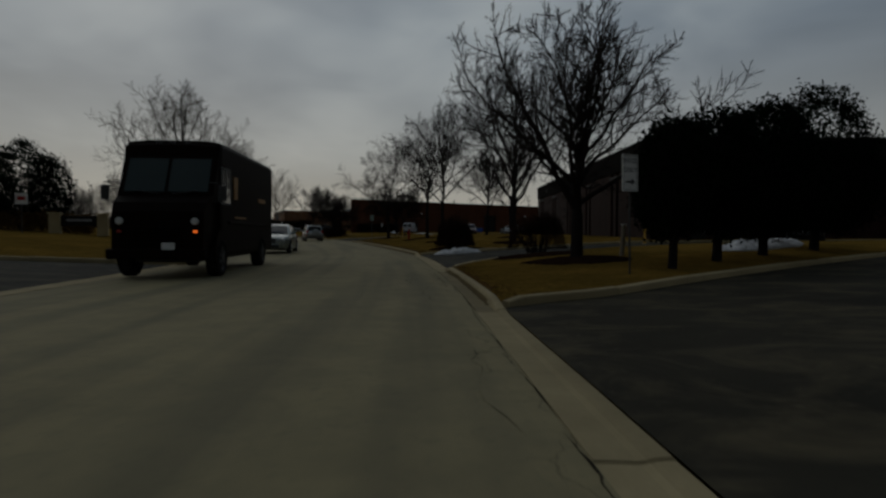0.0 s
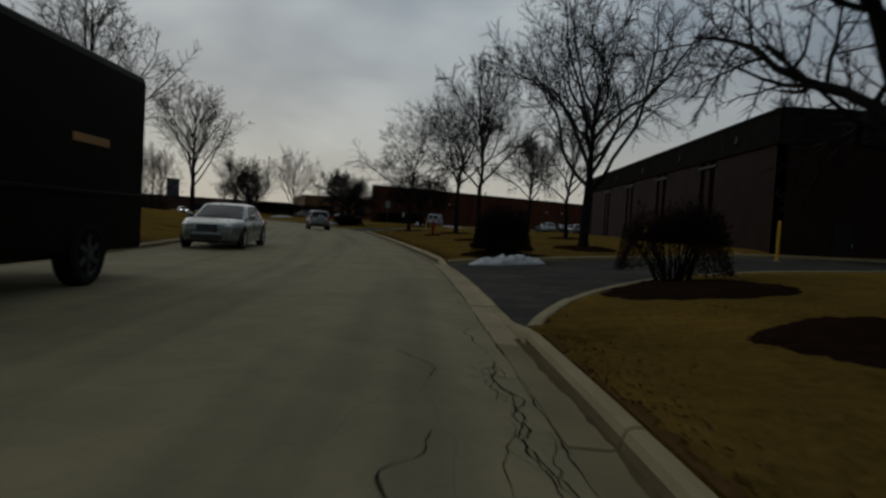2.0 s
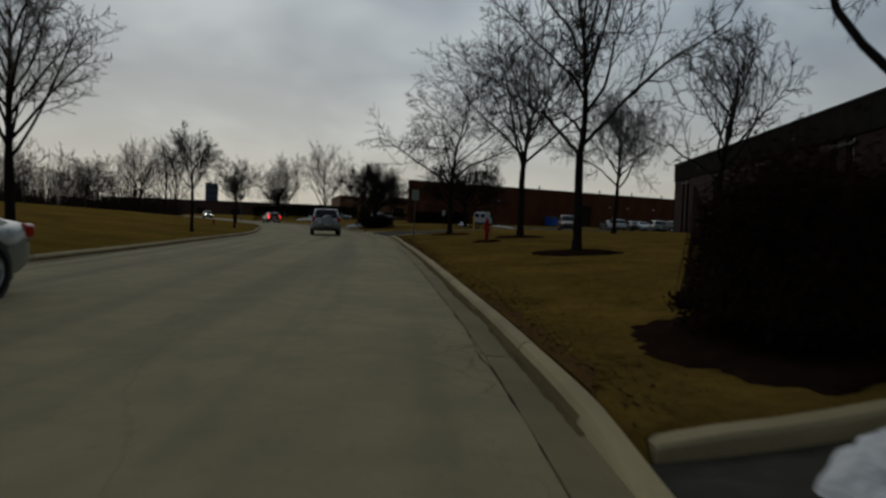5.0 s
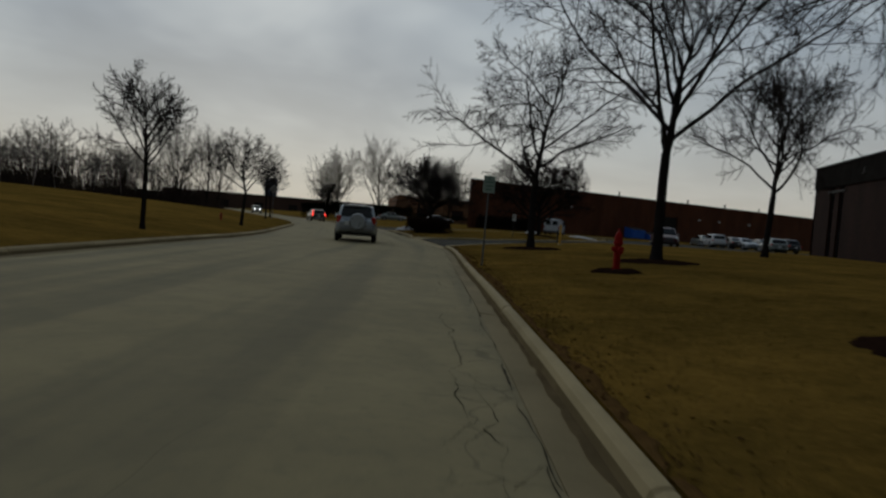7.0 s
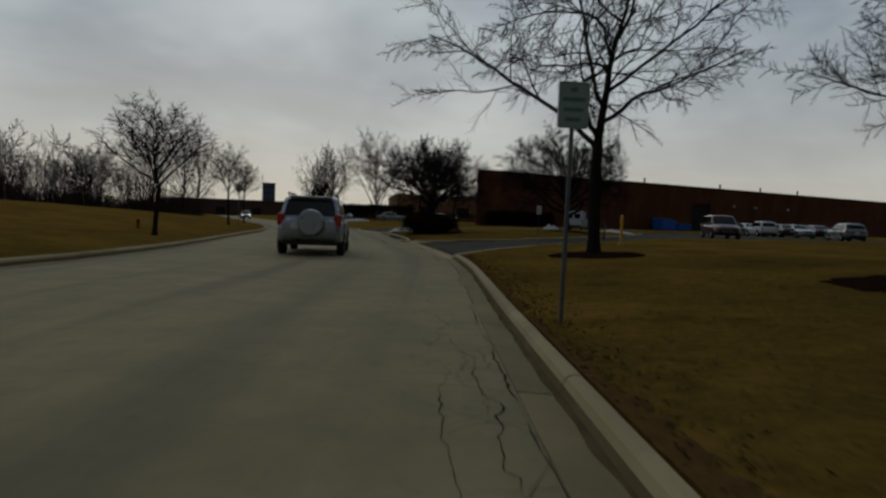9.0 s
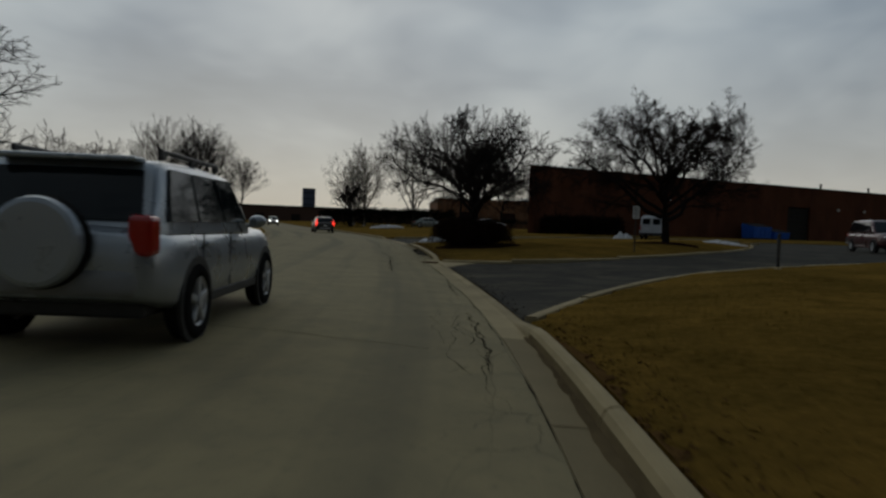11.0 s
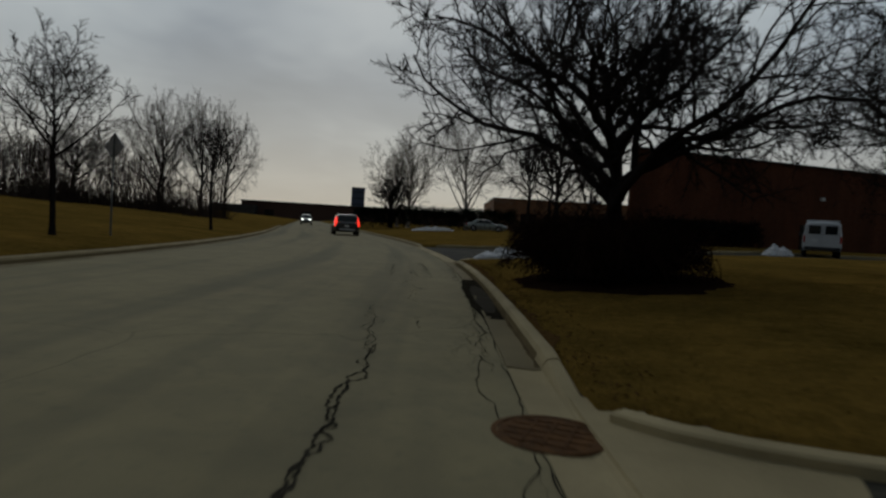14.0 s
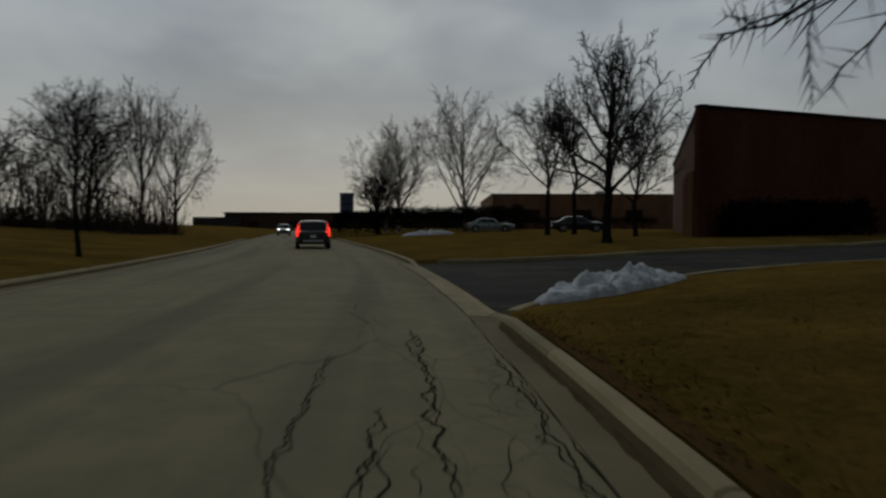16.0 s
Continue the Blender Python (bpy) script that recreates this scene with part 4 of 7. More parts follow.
def evergreen(label, at, lobes, trunk_r, seed, size=0.07, n=6750):
    """An evergreen whose foliage fills several rounded lobes: (x, y, z, rx, ry, rz) from its base."""
    rng = np.random.default_rng(seed)
    root = empty("evergreen_tree", pose(at[0], at[1], terrain(*at)), label, "tree")
    top = max(l[2] for l in lobes)
    p = np.array([[0, 0, -0.1], [0.04, 0.02, top * 0.4]]), np.array([[0.04, 0.02, top * 0.4], [0, 0.03, top]])
    v, f = tubes(p[0], p[1], np.array([[trunk_r, trunk_r * 0.8], [trunk_r * 0.8, trunk_r * 0.3]]), 10)
    o = new("trunk", quick_mesh("trunk", v, f, BARK))
    o.parent = root
    pts = []
    weight = np.array([l[3] * l[4] * l[5] for l in lobes]) ** 0.7
    for l, k in zip(lobes, (weight / weight.sum() * n).astype(int)):
        d = rng.normal(0, 1, (k, 3))
        d /= np.linalg.norm(d, axis=1)[:, None]
        lump = np.array([1 + 0.22 * noise.noise(Vector(q) * 2.3 + Vector((seed, l[0], l[1]))) for q in d])
        r = rng.uniform(0.55, 1.0, k) ** 0.5 * lump
        pts.append(np.array(l[:3]) + d * r[:, None] * np.array(l[3:]))
    pts = np.concatenate(pts)
    pts = pts[pts[:, 2] > 0.25]
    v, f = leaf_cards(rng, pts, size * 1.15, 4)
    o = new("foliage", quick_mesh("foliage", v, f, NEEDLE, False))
    o.parent = root
    return root


def build_shrubs():
    shrub("shrub", "leafless multi-stemmed shrub in a mulch bed by the driveway", (3.75, 25.0), 2.25, 1.85, 58, TWIG_RED, 1, True)
    mulch_ring((3.2, 23.2), 2.0, "bed of dark bark mulch under a shrub")
    shrub("shrub", "dense dark twiggy shrub clipped square beside a snow heap", (0.65, 33.6), 2.0, 1.95, 60, TWIG_RED, 2)
    mulch_ring((0.65, 33.5), 1.55, "bed of dark bark mulch under a shrub")
    shrub("shrub", "low dark clipped shrub round the foot of a crab apple", (-15.7, 90.4), 3.9, 1.55, 120, TWIG_RED, 3)
    mulch_ring((-15.35, 90.6), 2.2, "wide bed of dark bark mulch under a clipped shrub")
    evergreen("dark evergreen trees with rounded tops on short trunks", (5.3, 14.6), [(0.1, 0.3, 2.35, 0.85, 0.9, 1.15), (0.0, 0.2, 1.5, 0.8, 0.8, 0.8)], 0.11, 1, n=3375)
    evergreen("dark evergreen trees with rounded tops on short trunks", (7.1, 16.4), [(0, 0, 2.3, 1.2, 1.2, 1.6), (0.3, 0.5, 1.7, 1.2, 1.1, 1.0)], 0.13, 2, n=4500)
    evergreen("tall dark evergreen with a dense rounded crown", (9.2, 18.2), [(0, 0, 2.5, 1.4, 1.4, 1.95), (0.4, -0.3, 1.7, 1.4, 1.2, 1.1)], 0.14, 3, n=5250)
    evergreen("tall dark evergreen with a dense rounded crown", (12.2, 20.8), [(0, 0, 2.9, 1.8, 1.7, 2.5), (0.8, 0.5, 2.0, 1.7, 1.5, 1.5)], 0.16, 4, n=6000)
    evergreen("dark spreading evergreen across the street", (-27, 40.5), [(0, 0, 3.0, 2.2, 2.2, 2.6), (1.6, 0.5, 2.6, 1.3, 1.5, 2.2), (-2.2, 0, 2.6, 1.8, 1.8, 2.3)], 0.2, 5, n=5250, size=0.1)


build_shrubs()


# ---- buildings ----
def brick_material(name, a, b_, mortar, scale=1.0, turn=0.0):
    m, t, b = material(name, 0.9)
    b.inputs["Specular IOR Level"].default_value = 0.12
    c = t.nodes.new("ShaderNodeTexCoord")
    sep = t.nodes.new("ShaderNodeSeparateXYZ")
    link(t, c, "Object", sep, 0)
    com = t.nodes.new("ShaderNodeCombineXYZ")
    t.links.new(maths(t, "ADD", sep.outputs[0], sep.outputs[1]), com.inputs[0])
    t.links.new(sep.outputs[2], com.inputs[1])
    br = node(t, "ShaderNodeTexBrick", Scale=1.0, Mortar_Size=0.006, Bias=-0.1)
    br.inputs["Brick Width"].default_value, br.inputs["Row Height"].default_value = 0.225 * scale, 0.075 * scale
    br.inputs["Color1"].default_value, br.inputs["Color2"].default_value, br.inputs["Mortar"].default_value = (*a, 1), (*b_, 1), (*mortar, 1)
    link(t, com, 0, br, "Vector")
    stain = ramp(t, noise_tex(t, 0.5, 5, 0.6, stretch=(1, 1, 0.35)), (0.35, 0.65), (0.7, 1.1))
    t.links.new(mixed(t, 1.0, br.outputs["Color"], stain, "MULTIPLY"), b.inputs["Base Color"])
    bump(t, b, br.outputs["Fac"], -0.5, 0.006)
    return m


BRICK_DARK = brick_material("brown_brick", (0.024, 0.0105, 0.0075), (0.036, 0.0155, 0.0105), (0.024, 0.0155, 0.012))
BRICK_RED = brick_material("red_brick", (0.085, 0.028, 0.0125), (0.125, 0.043, 0.019), (0.085, 0.05, 0.034))
BRICK_ORANGE = brick_material("orange_brick", (0.19, 0.085, 0.04), (0.24, 0.115, 0.058), (0.19, 0.15, 0.11))
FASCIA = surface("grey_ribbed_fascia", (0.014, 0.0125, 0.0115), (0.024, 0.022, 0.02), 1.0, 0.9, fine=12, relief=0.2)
ROOFING = surface("dark_roofing", (0.03, 0.03, 0.03), (0.07, 0.068, 0.065), 0.7, 0.9, fine=20, relief=0.3)
DARK_FRAME = surface("bronze_frame", (0.01, 0.009, 0.008), (0.022, 0.02, 0.018), 4, 0.6, 0.1, fine=60, relief=0.0, gloss=0.12)
WINDOW = glass_like("dark_window_glass", (0.01, 0.012, 0.014))
METAL = surface("galvanised_steel", (0.25, 0.26, 0.26), (0.42, 0.43, 0.43), 6, 0.45, 0.8, fine=50, relief=0.1)
METAL_DARK = surface("dark_post_metal", (0.03, 0.03, 0.03), (0.08, 0.078, 0.075), 6, 0.55, 0.6, fine=50, relief=0.1)
WHITE_PAINT = surface("white_sign_paint", (0.5, 0.5, 0.48), (0.66, 0.66, 0.64), 5, 0.5, fine=40, relief=0.05)
BLACK_PAINT = surface("black_sign_paint", (0.01, 0.01, 0.01), (0.025, 0.025, 0.025), 5, 0.5, fine=40, relief=0.0)
PALE_GREEN = surface("faded_pale_green_sign", (0.2, 0.27, 0.235), (0.28, 0.36, 0.315), 5, 0.5, fine=40, relief=0.05)
POST_GREY = surface("weathered_post_steel", (0.07, 0.078, 0.08), (0.14, 0.15, 0.15), 6, 0.6, 0.4, fine=50, relief=0.1)
ALUMINIUM = surface("dull_aluminium", (0.2, 0.2, 0.2), (0.3, 0.3, 0.3), 5, 0.6, 0.3, fine=40, relief=0.05)
GREEN_PAINT = surface("green_sign_paint", (0.06, 0.14, 0.115), (0.1, 0.2, 0.165), 5, 0.5, fine=40, relief=0.05)
YELLOW_PAINT = surface("yellow_bollard_paint", (0.56, 0.29, 0.012), (0.72, 0.4, 0.025), 4, 0.6, fine=30, relief=0.1)
RED_PAINT = surface("red_hydrant_paint", (0.2, 0.005, 0.004), (0.32, 0.009, 0.007), 5, 0.55, fine=25, relief=0.15, gloss=0.1)
BLUE_PAINT = surface("blue_dumpster_paint", (0.01, 0.085, 0.42), (0.018, 0.14, 0.62), 2, 0.55, fine=20, relief=0.15)
WOOD = surface("weathered_wood", (0.16, 0.14, 0.11), (0.3, 0.26, 0.2), 3, 0.9, fine=25, relief=0.4)


def wall_quad(a, b, z0, z1, thick=0.35):
    """A wall between two places in plan; its outside lies to the right of the way from a to b."""
    a, b = Vector((*a, 0)), Vector((*b, 0))
    t = (b - a).normalized()
    n = Vector((t.y, -t.x, 0))
    bm = bmesh.new()
    v = [bm.verts.new(p + Vector((0, 0, z))) for z in (z0, z1) for p in (a, b, b - n * thick, a - n * thick)]
    for f in ((0, 1, 5, 4), (1, 2, 6, 5), (2, 3, 7, 6), (3, 0, 4, 7), (4, 5, 6, 7), (3, 2, 1, 0)):
        bm.faces.new([v[i] for i in f])
    return bm


def on_wall(a, b, u, out, z):
    a, b = Vector((*a, 0)), Vector((*b, 0))
    t = (b - a).normalized()
    p = a + t * u + Vector((t.y, -t.x, 0)) * out
    return Matrix.Translation((p.x, p.y, z)) @ Matrix.Rotation(math.atan2(t.y, t.x), 4, "Z")


def placed(bm, m):
    bmesh.ops.transform(bm, matrix=m, verts=bm.verts)
    return bm


def building_a():
    root = empty("brick_building", Matrix(), "long low dark-brown brick industrial building with a grey fascia", "building", kind="structure")
    corners = [(14.0, 93.5), (14.0, 42.6), (52, 42.6), (52, 93.5)]
    z0, z1, top = 0.2, 5.95, 7.55
    bays = [3.0 + 9.4 * k for k in range(5)]          # metres from the far corner of the street wall
    for i in range(4):
        a, b = corners[i], corners[(i + 1) % 4]
        L = math.dist(a, b)
        if i == 0:                                   # the street wall, opened for the tall slit windows
            cuts = []
            for u in bays:
                cuts += [(u, u + 0.75), (u + 1.55, u + 2.3)]
            edges = [0.0] + [v for c in cuts for v in c] + [L]
            t = (Vector((*b, 0)) - Vector((*a, 0))).normalized()
            for lo, hi in zip(edges[::2], edges[1::2]):
                p, q = Vector((*a, 0)) + t * lo, Vector((*a, 0)) + t * hi
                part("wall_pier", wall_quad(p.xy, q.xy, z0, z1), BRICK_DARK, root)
            for lo, hi in cuts:
                m = on_wall(a, b, (lo + hi) / 2, -0.2, 0)
                w = part("window", placed(box((hi - lo, 0.05, z1 - z0), (0, 0, (z0 + z1) / 2)), m), WINDOW, root, "tall narrow dark window")
                part("window_frame", placed(joined(box((0.07, 0.1, z1 - z0), (-(hi - lo) / 2 + 0.04, 0, (z0 + z1) / 2)), box((0.07, 0.1, z1 - z0), ((hi - lo) / 2 - 0.04, 0, (z0 + z1) / 2)),
                     box((hi - lo, 0.09, 0.08), (0, 0, 2.6)), box((hi - lo, 0.09, 0.08), (0, 0, 4.3))), m), DARK_FRAME, w)
            for u in bays:
                m = on_wall(a, b, u + 1.15, 0.02, z1 - 0.35)
                part("lintel", placed(box((2.9, 0.12, 0.18), (0, 0, 0), 0.02), m), DARK_FRAME, root)
                m = on_wall(a, b, u + 5.5, 0.08, z1 + 0.75)
                part("wall_light", placed(joined(box((0.32, 0.16, 0.4), (0, 0, 0), 0.03), box((0.26, 0.22, 0.08), (0, -0.06, -0.18), 0.02)), m), DARK_FRAME, root, "small dark wall-mounted light")
        else:
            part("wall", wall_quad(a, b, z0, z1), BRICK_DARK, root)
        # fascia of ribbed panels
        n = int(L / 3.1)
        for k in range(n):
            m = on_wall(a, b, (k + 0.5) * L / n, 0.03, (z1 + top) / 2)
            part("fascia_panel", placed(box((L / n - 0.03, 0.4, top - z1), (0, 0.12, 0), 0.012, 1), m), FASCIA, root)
        m = on_wall(a, b, L / 2, 0.08, top + 0.04)
        part("coping", placed(box((L + 0.2, 0.5, 0.09), (0, 0.15, 0), 0.015), m), DARK_FRAME, root)
        part("footing", wall_quad(a, b, -0.4, z0, 0.4), CONCRETE, root)
    bm = bmesh.new()
    bm.faces.new([bm.verts.new((x, y, top - 0.25)) for x, y in corners])
    part("roof", bm, ROOFING, root)
    # door on the end wall, with a light over it
    m = on_wall(corners[1], corners[2], 3.2, 0.01, 1.3)
    d = part("door", placed(box((1.0, 0.12, 2.15), (0, 0, 0), 0.015), m), DARK_FRAME, root, "dark steel side door")
    part("door_handle", placed(box((0.05, 0.08, 0.16), (0.38, -0.08, -0.05), 0.01), m), METAL, d)
    # concrete edging along the street wall
    part("edging", wall_quad((11.9, 93), (11.9, 41.5), 0.2, 0.66, 0.18), CONCRETE, root)


def building_b():
    ang = radians(39)
    c = Vector((-17.81, 123.36))
    e, n = Vector((math.cos(ang), math.sin(ang))), Vector((-math.sin(ang), math.cos(ang)))
    west = Vector((-0.042, 0.999))
    corners = [c, c + e * 130, c + e * 130 + n * 30, c + west * 31]
    root = empty("brick_building", Matrix(), "long flat-roofed red-brick warehouse with a dock door", "building", kind="structure")
    z0, top = 0.3, 7.25
    a, b = corners[0], corners[1]

    def wall(lo, hi, za, zb):
        part("wall", wall_quad(a + e * lo, a + e * hi, za, zb), BRICK_RED, root)
    dock = (35.0, 38.8)
    wall(0, dock[0], z0, top)
    wall(dock[1], 130, z0, top)
    wall(dock[0], dock[1], 4.95, top)
    m = on_wall(a, b, sum(dock) / 2, -0.25, 0)
    d = part("dock_door", placed(joined(*[box((dock[1] - dock[0], 0.06, 0.52), (0, 0, 0.75 + 0.55 * k), 0.02, 1) for k in range(8)]), m), DARK_FRAME, root, "dark sectional dock door")
    for i in (1, 2):
        part("wall", wall_quad(corners[i], corners[i + 1], z0, top), BRICK_RED, root)
    # street end: a recessed entrance under a deep brown header
    a2, b2 = corners[3], corners[0]
    part("wall", wall_quad(a2, b2 + west * 9.0, z0, top), BRICK_RED, root)
    part("wall", wall_quad(b2 + west * 9.0, b2, 4.4, top), BRICK_RED, root)
    part("wall", wall_quad(b2 + west * 0.9, b2, z0, 4.4), BRICK_RED, root)
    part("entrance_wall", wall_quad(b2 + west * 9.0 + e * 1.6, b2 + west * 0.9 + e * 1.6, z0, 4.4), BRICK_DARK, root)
    for k in (3.2, 5.6, 8.4):
        p = b2 + west * k - e * 0.05
        part("entrance_pillar", placed(box((0.42, 0.42, 4.1), (0, 0, 2.3), 0.02), Matrix.Translation((p.x, p.y, 0)) @ Matrix.Rotation(ang, 4, "Z")), BRICK_ORANGE, root, "orange brick entrance pillar")
    bm = bmesh.new()
    bm.faces.new([bm.verts.new((p.x, p.y, top - 0.3)) for p in corners])
    part("roof", bm, ROOFING, root)
    for i in range(4):
        p, q = corners[i], corners[(i + 1) % 4]
        m = on_wall(p, q, (q - p).length / 2, 0.04, top + 0.05)
        part("coping", placed(box(((q - p).length + 0.1, 0.5, 0.12), (0, 0.15, 0), 0.02), m), DARK_FRAME, root)
    for u in (27.0, 42.0, 51, 60):
        m = on_wall(a, b, u, -1.2, top + 0.35)
        part("roof_vent", placed(joined(cyl(0.11, 0.8), cyl(0.2, 0.18, (0, 0, 0.4), r2=0.06)), m), METAL_DARK, root, "small metal roof vent")
    for u in (43.6, 48.4, 17.0, 56.0):
        m = on_wall(a, b, u, 0.12, 4.9)
        part("wall_light", placed(box((0.34, 0.24, 0.26), (0, 0, 0), 0.05), m), WHITE_PAINT, root, "small pale wall light")
    m = on_wall(a, b, 15.6, 0.02, 1.75)
    part("door", placed(box((1.0, 0.12, 2.2), (0, 0, 0), 0.02), m), DARK_FRAME, root, "dark steel side door")
    return corners, e, n


def building_c():
    ang = radians(20)
    c = Vector((-50.5, 202))
    e, n = Vector((math.cos(ang), math.sin(ang))), Vector((-math.sin(ang), math.cos(ang)))
    root = empty("brick_building", Matrix(), "distant flat-roofed orange brick building", "building", kind="structure")
    corners = [c, c + e * 90, c + e * 90 + n * 40, c + n * 40]
    z0, top = 0.2, 7.4
    for i in range(4):
        a, b = corners[i], corners[(i + 1) % 4]
        if i == 0:
            L = (b - a).length
            u = 0.0
            t = (b - a).normalized()
            for k in range(9):
                lo, hi = 5.5 + 9.5 * k, 8.7 + 9.5 * k
                part("wall", wall_quad(a + t * u, a + t * lo, z0, top), BRICK_ORANGE, root)
                part("wall", wall_quad(a + t * lo, a + t * hi, 4.6, top), BRICK_ORANGE, root)
                part("wall", wall_quad(a + t * lo, a + t * hi, z0, 2.2), BRICK_ORANGE, root)
                m = on_wall(a, b, (lo + hi) / 2, -0.2, 3.4)
                part("window", placed(box((3.2, 0.06, 2.4)), m), WINDOW, root)
                u = hi
            part("wall", wall_quad(a + t * u, b, z0, top), BRICK_ORANGE, root)
        else:
            part("wall", wall_quad(a, b, z0, top), BRICK_ORANGE, root)
        m = on_wall(a, b, (b - a).length / 2, 0.04, top + 0.05)
        part("coping", placed(box(((b - a).length + 0.1, 0.5, 0.14), (0, 0.15, 0), 0.02), m), DARK_FRAME, root)
    bm = bmesh.new()
    bm.faces.new([bm.verts.new((p.x, p.y, top - 0.3)) for p in corners])
    part("roof", bm, ROOFING, root)
    p = c + e * 22 + n * 8
    part("rooftop_unit", placed(box((2.6, 2.0, 1.3), (0, 0, 0.65), 0.05), Matrix.Translation((p.x, p.y, top - 0.25)) @ Matrix.Rotation(ang, 4, "Z")), METAL, root, "pale rooftop air unit")


building_a()
CORNERS_B, B_EAST, B_NORTH = building_b()
building_c()


# ---- far buildings and hedges ----
FAR_WALL = surface("distant_brown_wall", (0.055, 0.035, 0.03), (0.085, 0.055, 0.045), 0.05, 0.9, fine=0.5, relief=0.0)
BLUE_GLASS = surface("distant_blue_cladding", (0.03, 0.045, 0.085), (0.05, 0.07, 0.12), 0.2, 0.35, fine=1.0, relief=0.0)


def far_buildings():
    root = empty("warehouse", Matrix.Translation((-178, 318, 0)) @ Matrix.Rotation(radians(24), 4, "Z"), "distant long low brown warehouse at the end of the road", "building")
    part("wall", box((130, 30, 7.2), (45, 8, 3.4)), FAR_WALL, root)
    part("roof", box((131, 31, 0.5), (45, 8, 7.2), 0.1, 1), ROOFING, root)
    part("annex", box((18, 10, 5.4), (-22, -8, 2.6), 0.1, 1), ROOFING, root)
    for k in range(7):
        part("loading_door", box((4, 0.3, 3.4), (-8 + 16 * k, -7.1, 2.1), 0.05, 1), DARK_FRAME, root)
    root = empty("office_block", Matrix.Translation((-163.6, 352.8, 0)) @ Matrix.Rotation(radians(28), 4, "Z"), "distant dark-blue glazed office block", "building")
    part("tower", box((6.3, 6.3, 17.0), (0, 0, 8.5), 0.1, 1), BLUE_GLASS, root)
    part("roof", box((6.6, 6.6, 0.5), (0, 0, 17.0), 0.1, 1), DARK_FRAME, root)
    for k in range(5):
        part("floor_band", box((6.5, 6.5, 0.35), (0, 0, 3.0 + 3.0 * k), 0.03, 1), DARK_FRAME, root)


far_buildings()


def hedge(label, a, b, width, height, n, seed, mat=None):
    """A clipped hedge: stems, and leaves that fill a rounded bar from a to b with an uneven top."""
    rng = np.random.default_rng(seed)
    a, b = np.array(a, float), np.array(b, float)
    L = math.dist(a, b)
    t = (b - a) / L
    root = empty("hedge", pose(a[0], a[1], 0), label, "hedge")
    u = rng.uniform(0, L, n)
    ang = rng.uniform(0, math.pi, n)
    rad = rng.uniform(0.6, 1, n) ** 0.5
    lump = np.array([1 + 0.16 * noise.noise((float(q) * 0.9, seed, float(w))) for q, w in zip(u, ang)])
    side = np.cos(ang) * rad * width / 2
    z = np.sin(ang) ** 0.6 * rad * height * lump
    x, y = t[0] * u - t[1] * side, t[1] * u + t[0] * side
    g = np.interp(u, np.linspace(0, L, 12), [terrain(*(a + t * q)) for q in np.linspace(0, L, 12)])
    v, f = leaf_cards(rng, np.stack([x, y, z + g], -1), 0.15, 2)
    o = new("foliage", quick_mesh("foliage", v, f, mat or NEEDLE, False))
    o.parent = root
    for q in np.linspace(0.4, L - 0.4, max(3, int(L / 1.8))):
        p = a + t * q
        o = new("stem", quick_mesh("stem", *tubes(np.array([[t[0] * q, t[1] * q, terrain(*p) - 0.1]]), np.array([[t[0] * q, t[1] * q, terrain(*p) + height * 0.6]]), np.array([[0.05, 0.03]]), 6), BARK))
        o.parent = root


hedge("tall dark clipped evergreen hedge along the lawn", (-54, 150.5), (-35, 159.5), 2.6, 2.7, 9000, 3)
hedge("low dark clipped hedge against the brick warehouse wall", tuple(CORNERS_B[0] + B_EAST * 1.0 - B_NORTH * 1.0), tuple(CORNERS_B[0] + B_EAST * 10 - B_NORTH * 1.0), 1.3, 1.6, 4500, 4, LEAF)
hedge("low reddish-brown leafless hedge behind the entrance sign", (-28.0, 39.0), (-23.0, 41.5), 1.2, 1.0, 2600, 6, SOIL)
hedge("dark shrubs along the orange brick building", (-46, 198), (-22, 206), 2.2, 2.0, 3500, 5)


# ---- vehicles ----
def car_paint(name, colour, flake=0.5):
    m, t, b = material(name, 0.32, flake)
    dirt = ramp(t, noise_tex(t, 3.0, 5), (0.4, 0.0), (0.75, 1.0))
    t.links.new(mixed(t, maths(t, "MULTIPLY", dirt, 0.15), colour, tuple(c * 0.72 for c in colour)), b.inputs["Base Color"])
    t.links.new(maths(t, "ADD", maths(t, "MULTIPLY", dirt, 0.2), 0.26), b.inputs["Roughness"])
    b.inputs["Coat Weight"].default_value, b.inputs["Coat Roughness"].default_value = 0.6, 0.1
    return m


SILVER = car_paint("silver_paint", (0.2, 0.225, 0.212))
SILVER_BLUE = car_paint("silver_blue_paint", (0.30, 0.335, 0.37))
DARK_GREY = car_paint("dark_grey_paint", (0.035, 0.033, 0.032))
MAROON = car_paint("maroon_paint", (0.055, 0.007, 0.009), 0.2)
WHITE_CAR = car_paint("white_paint", (0.5, 0.52, 0.54), 0.0)
BLACK_CAR = car_paint("black_paint", (0.014, 0.014, 0.016))
TRUCK_BROWN = surface("dark_brown_truck_paint", (0.005, 0.003, 0.0022), (0.009, 0.0055, 0.004), 2.0, 0.55, fine=25, relief=0.03, gloss=0.03)
GOLD = surface("gold_marking", (0.24, 0.105, 0.01), (0.34, 0.155, 0.016), 4, 0.45, fine=30, relief=0.0)
RUBBER = surface("tyre_rubber", (0.012, 0.012, 0.012), (0.03, 0.029, 0.028), 4, 0.9, fine=40, relief=0.2)
ALLOY = surface("alloy_rim", (0.36, 0.37, 0.38), (0.52, 0.53, 0.54), 6, 0.4, 0.35, fine=30, relief=0.0)
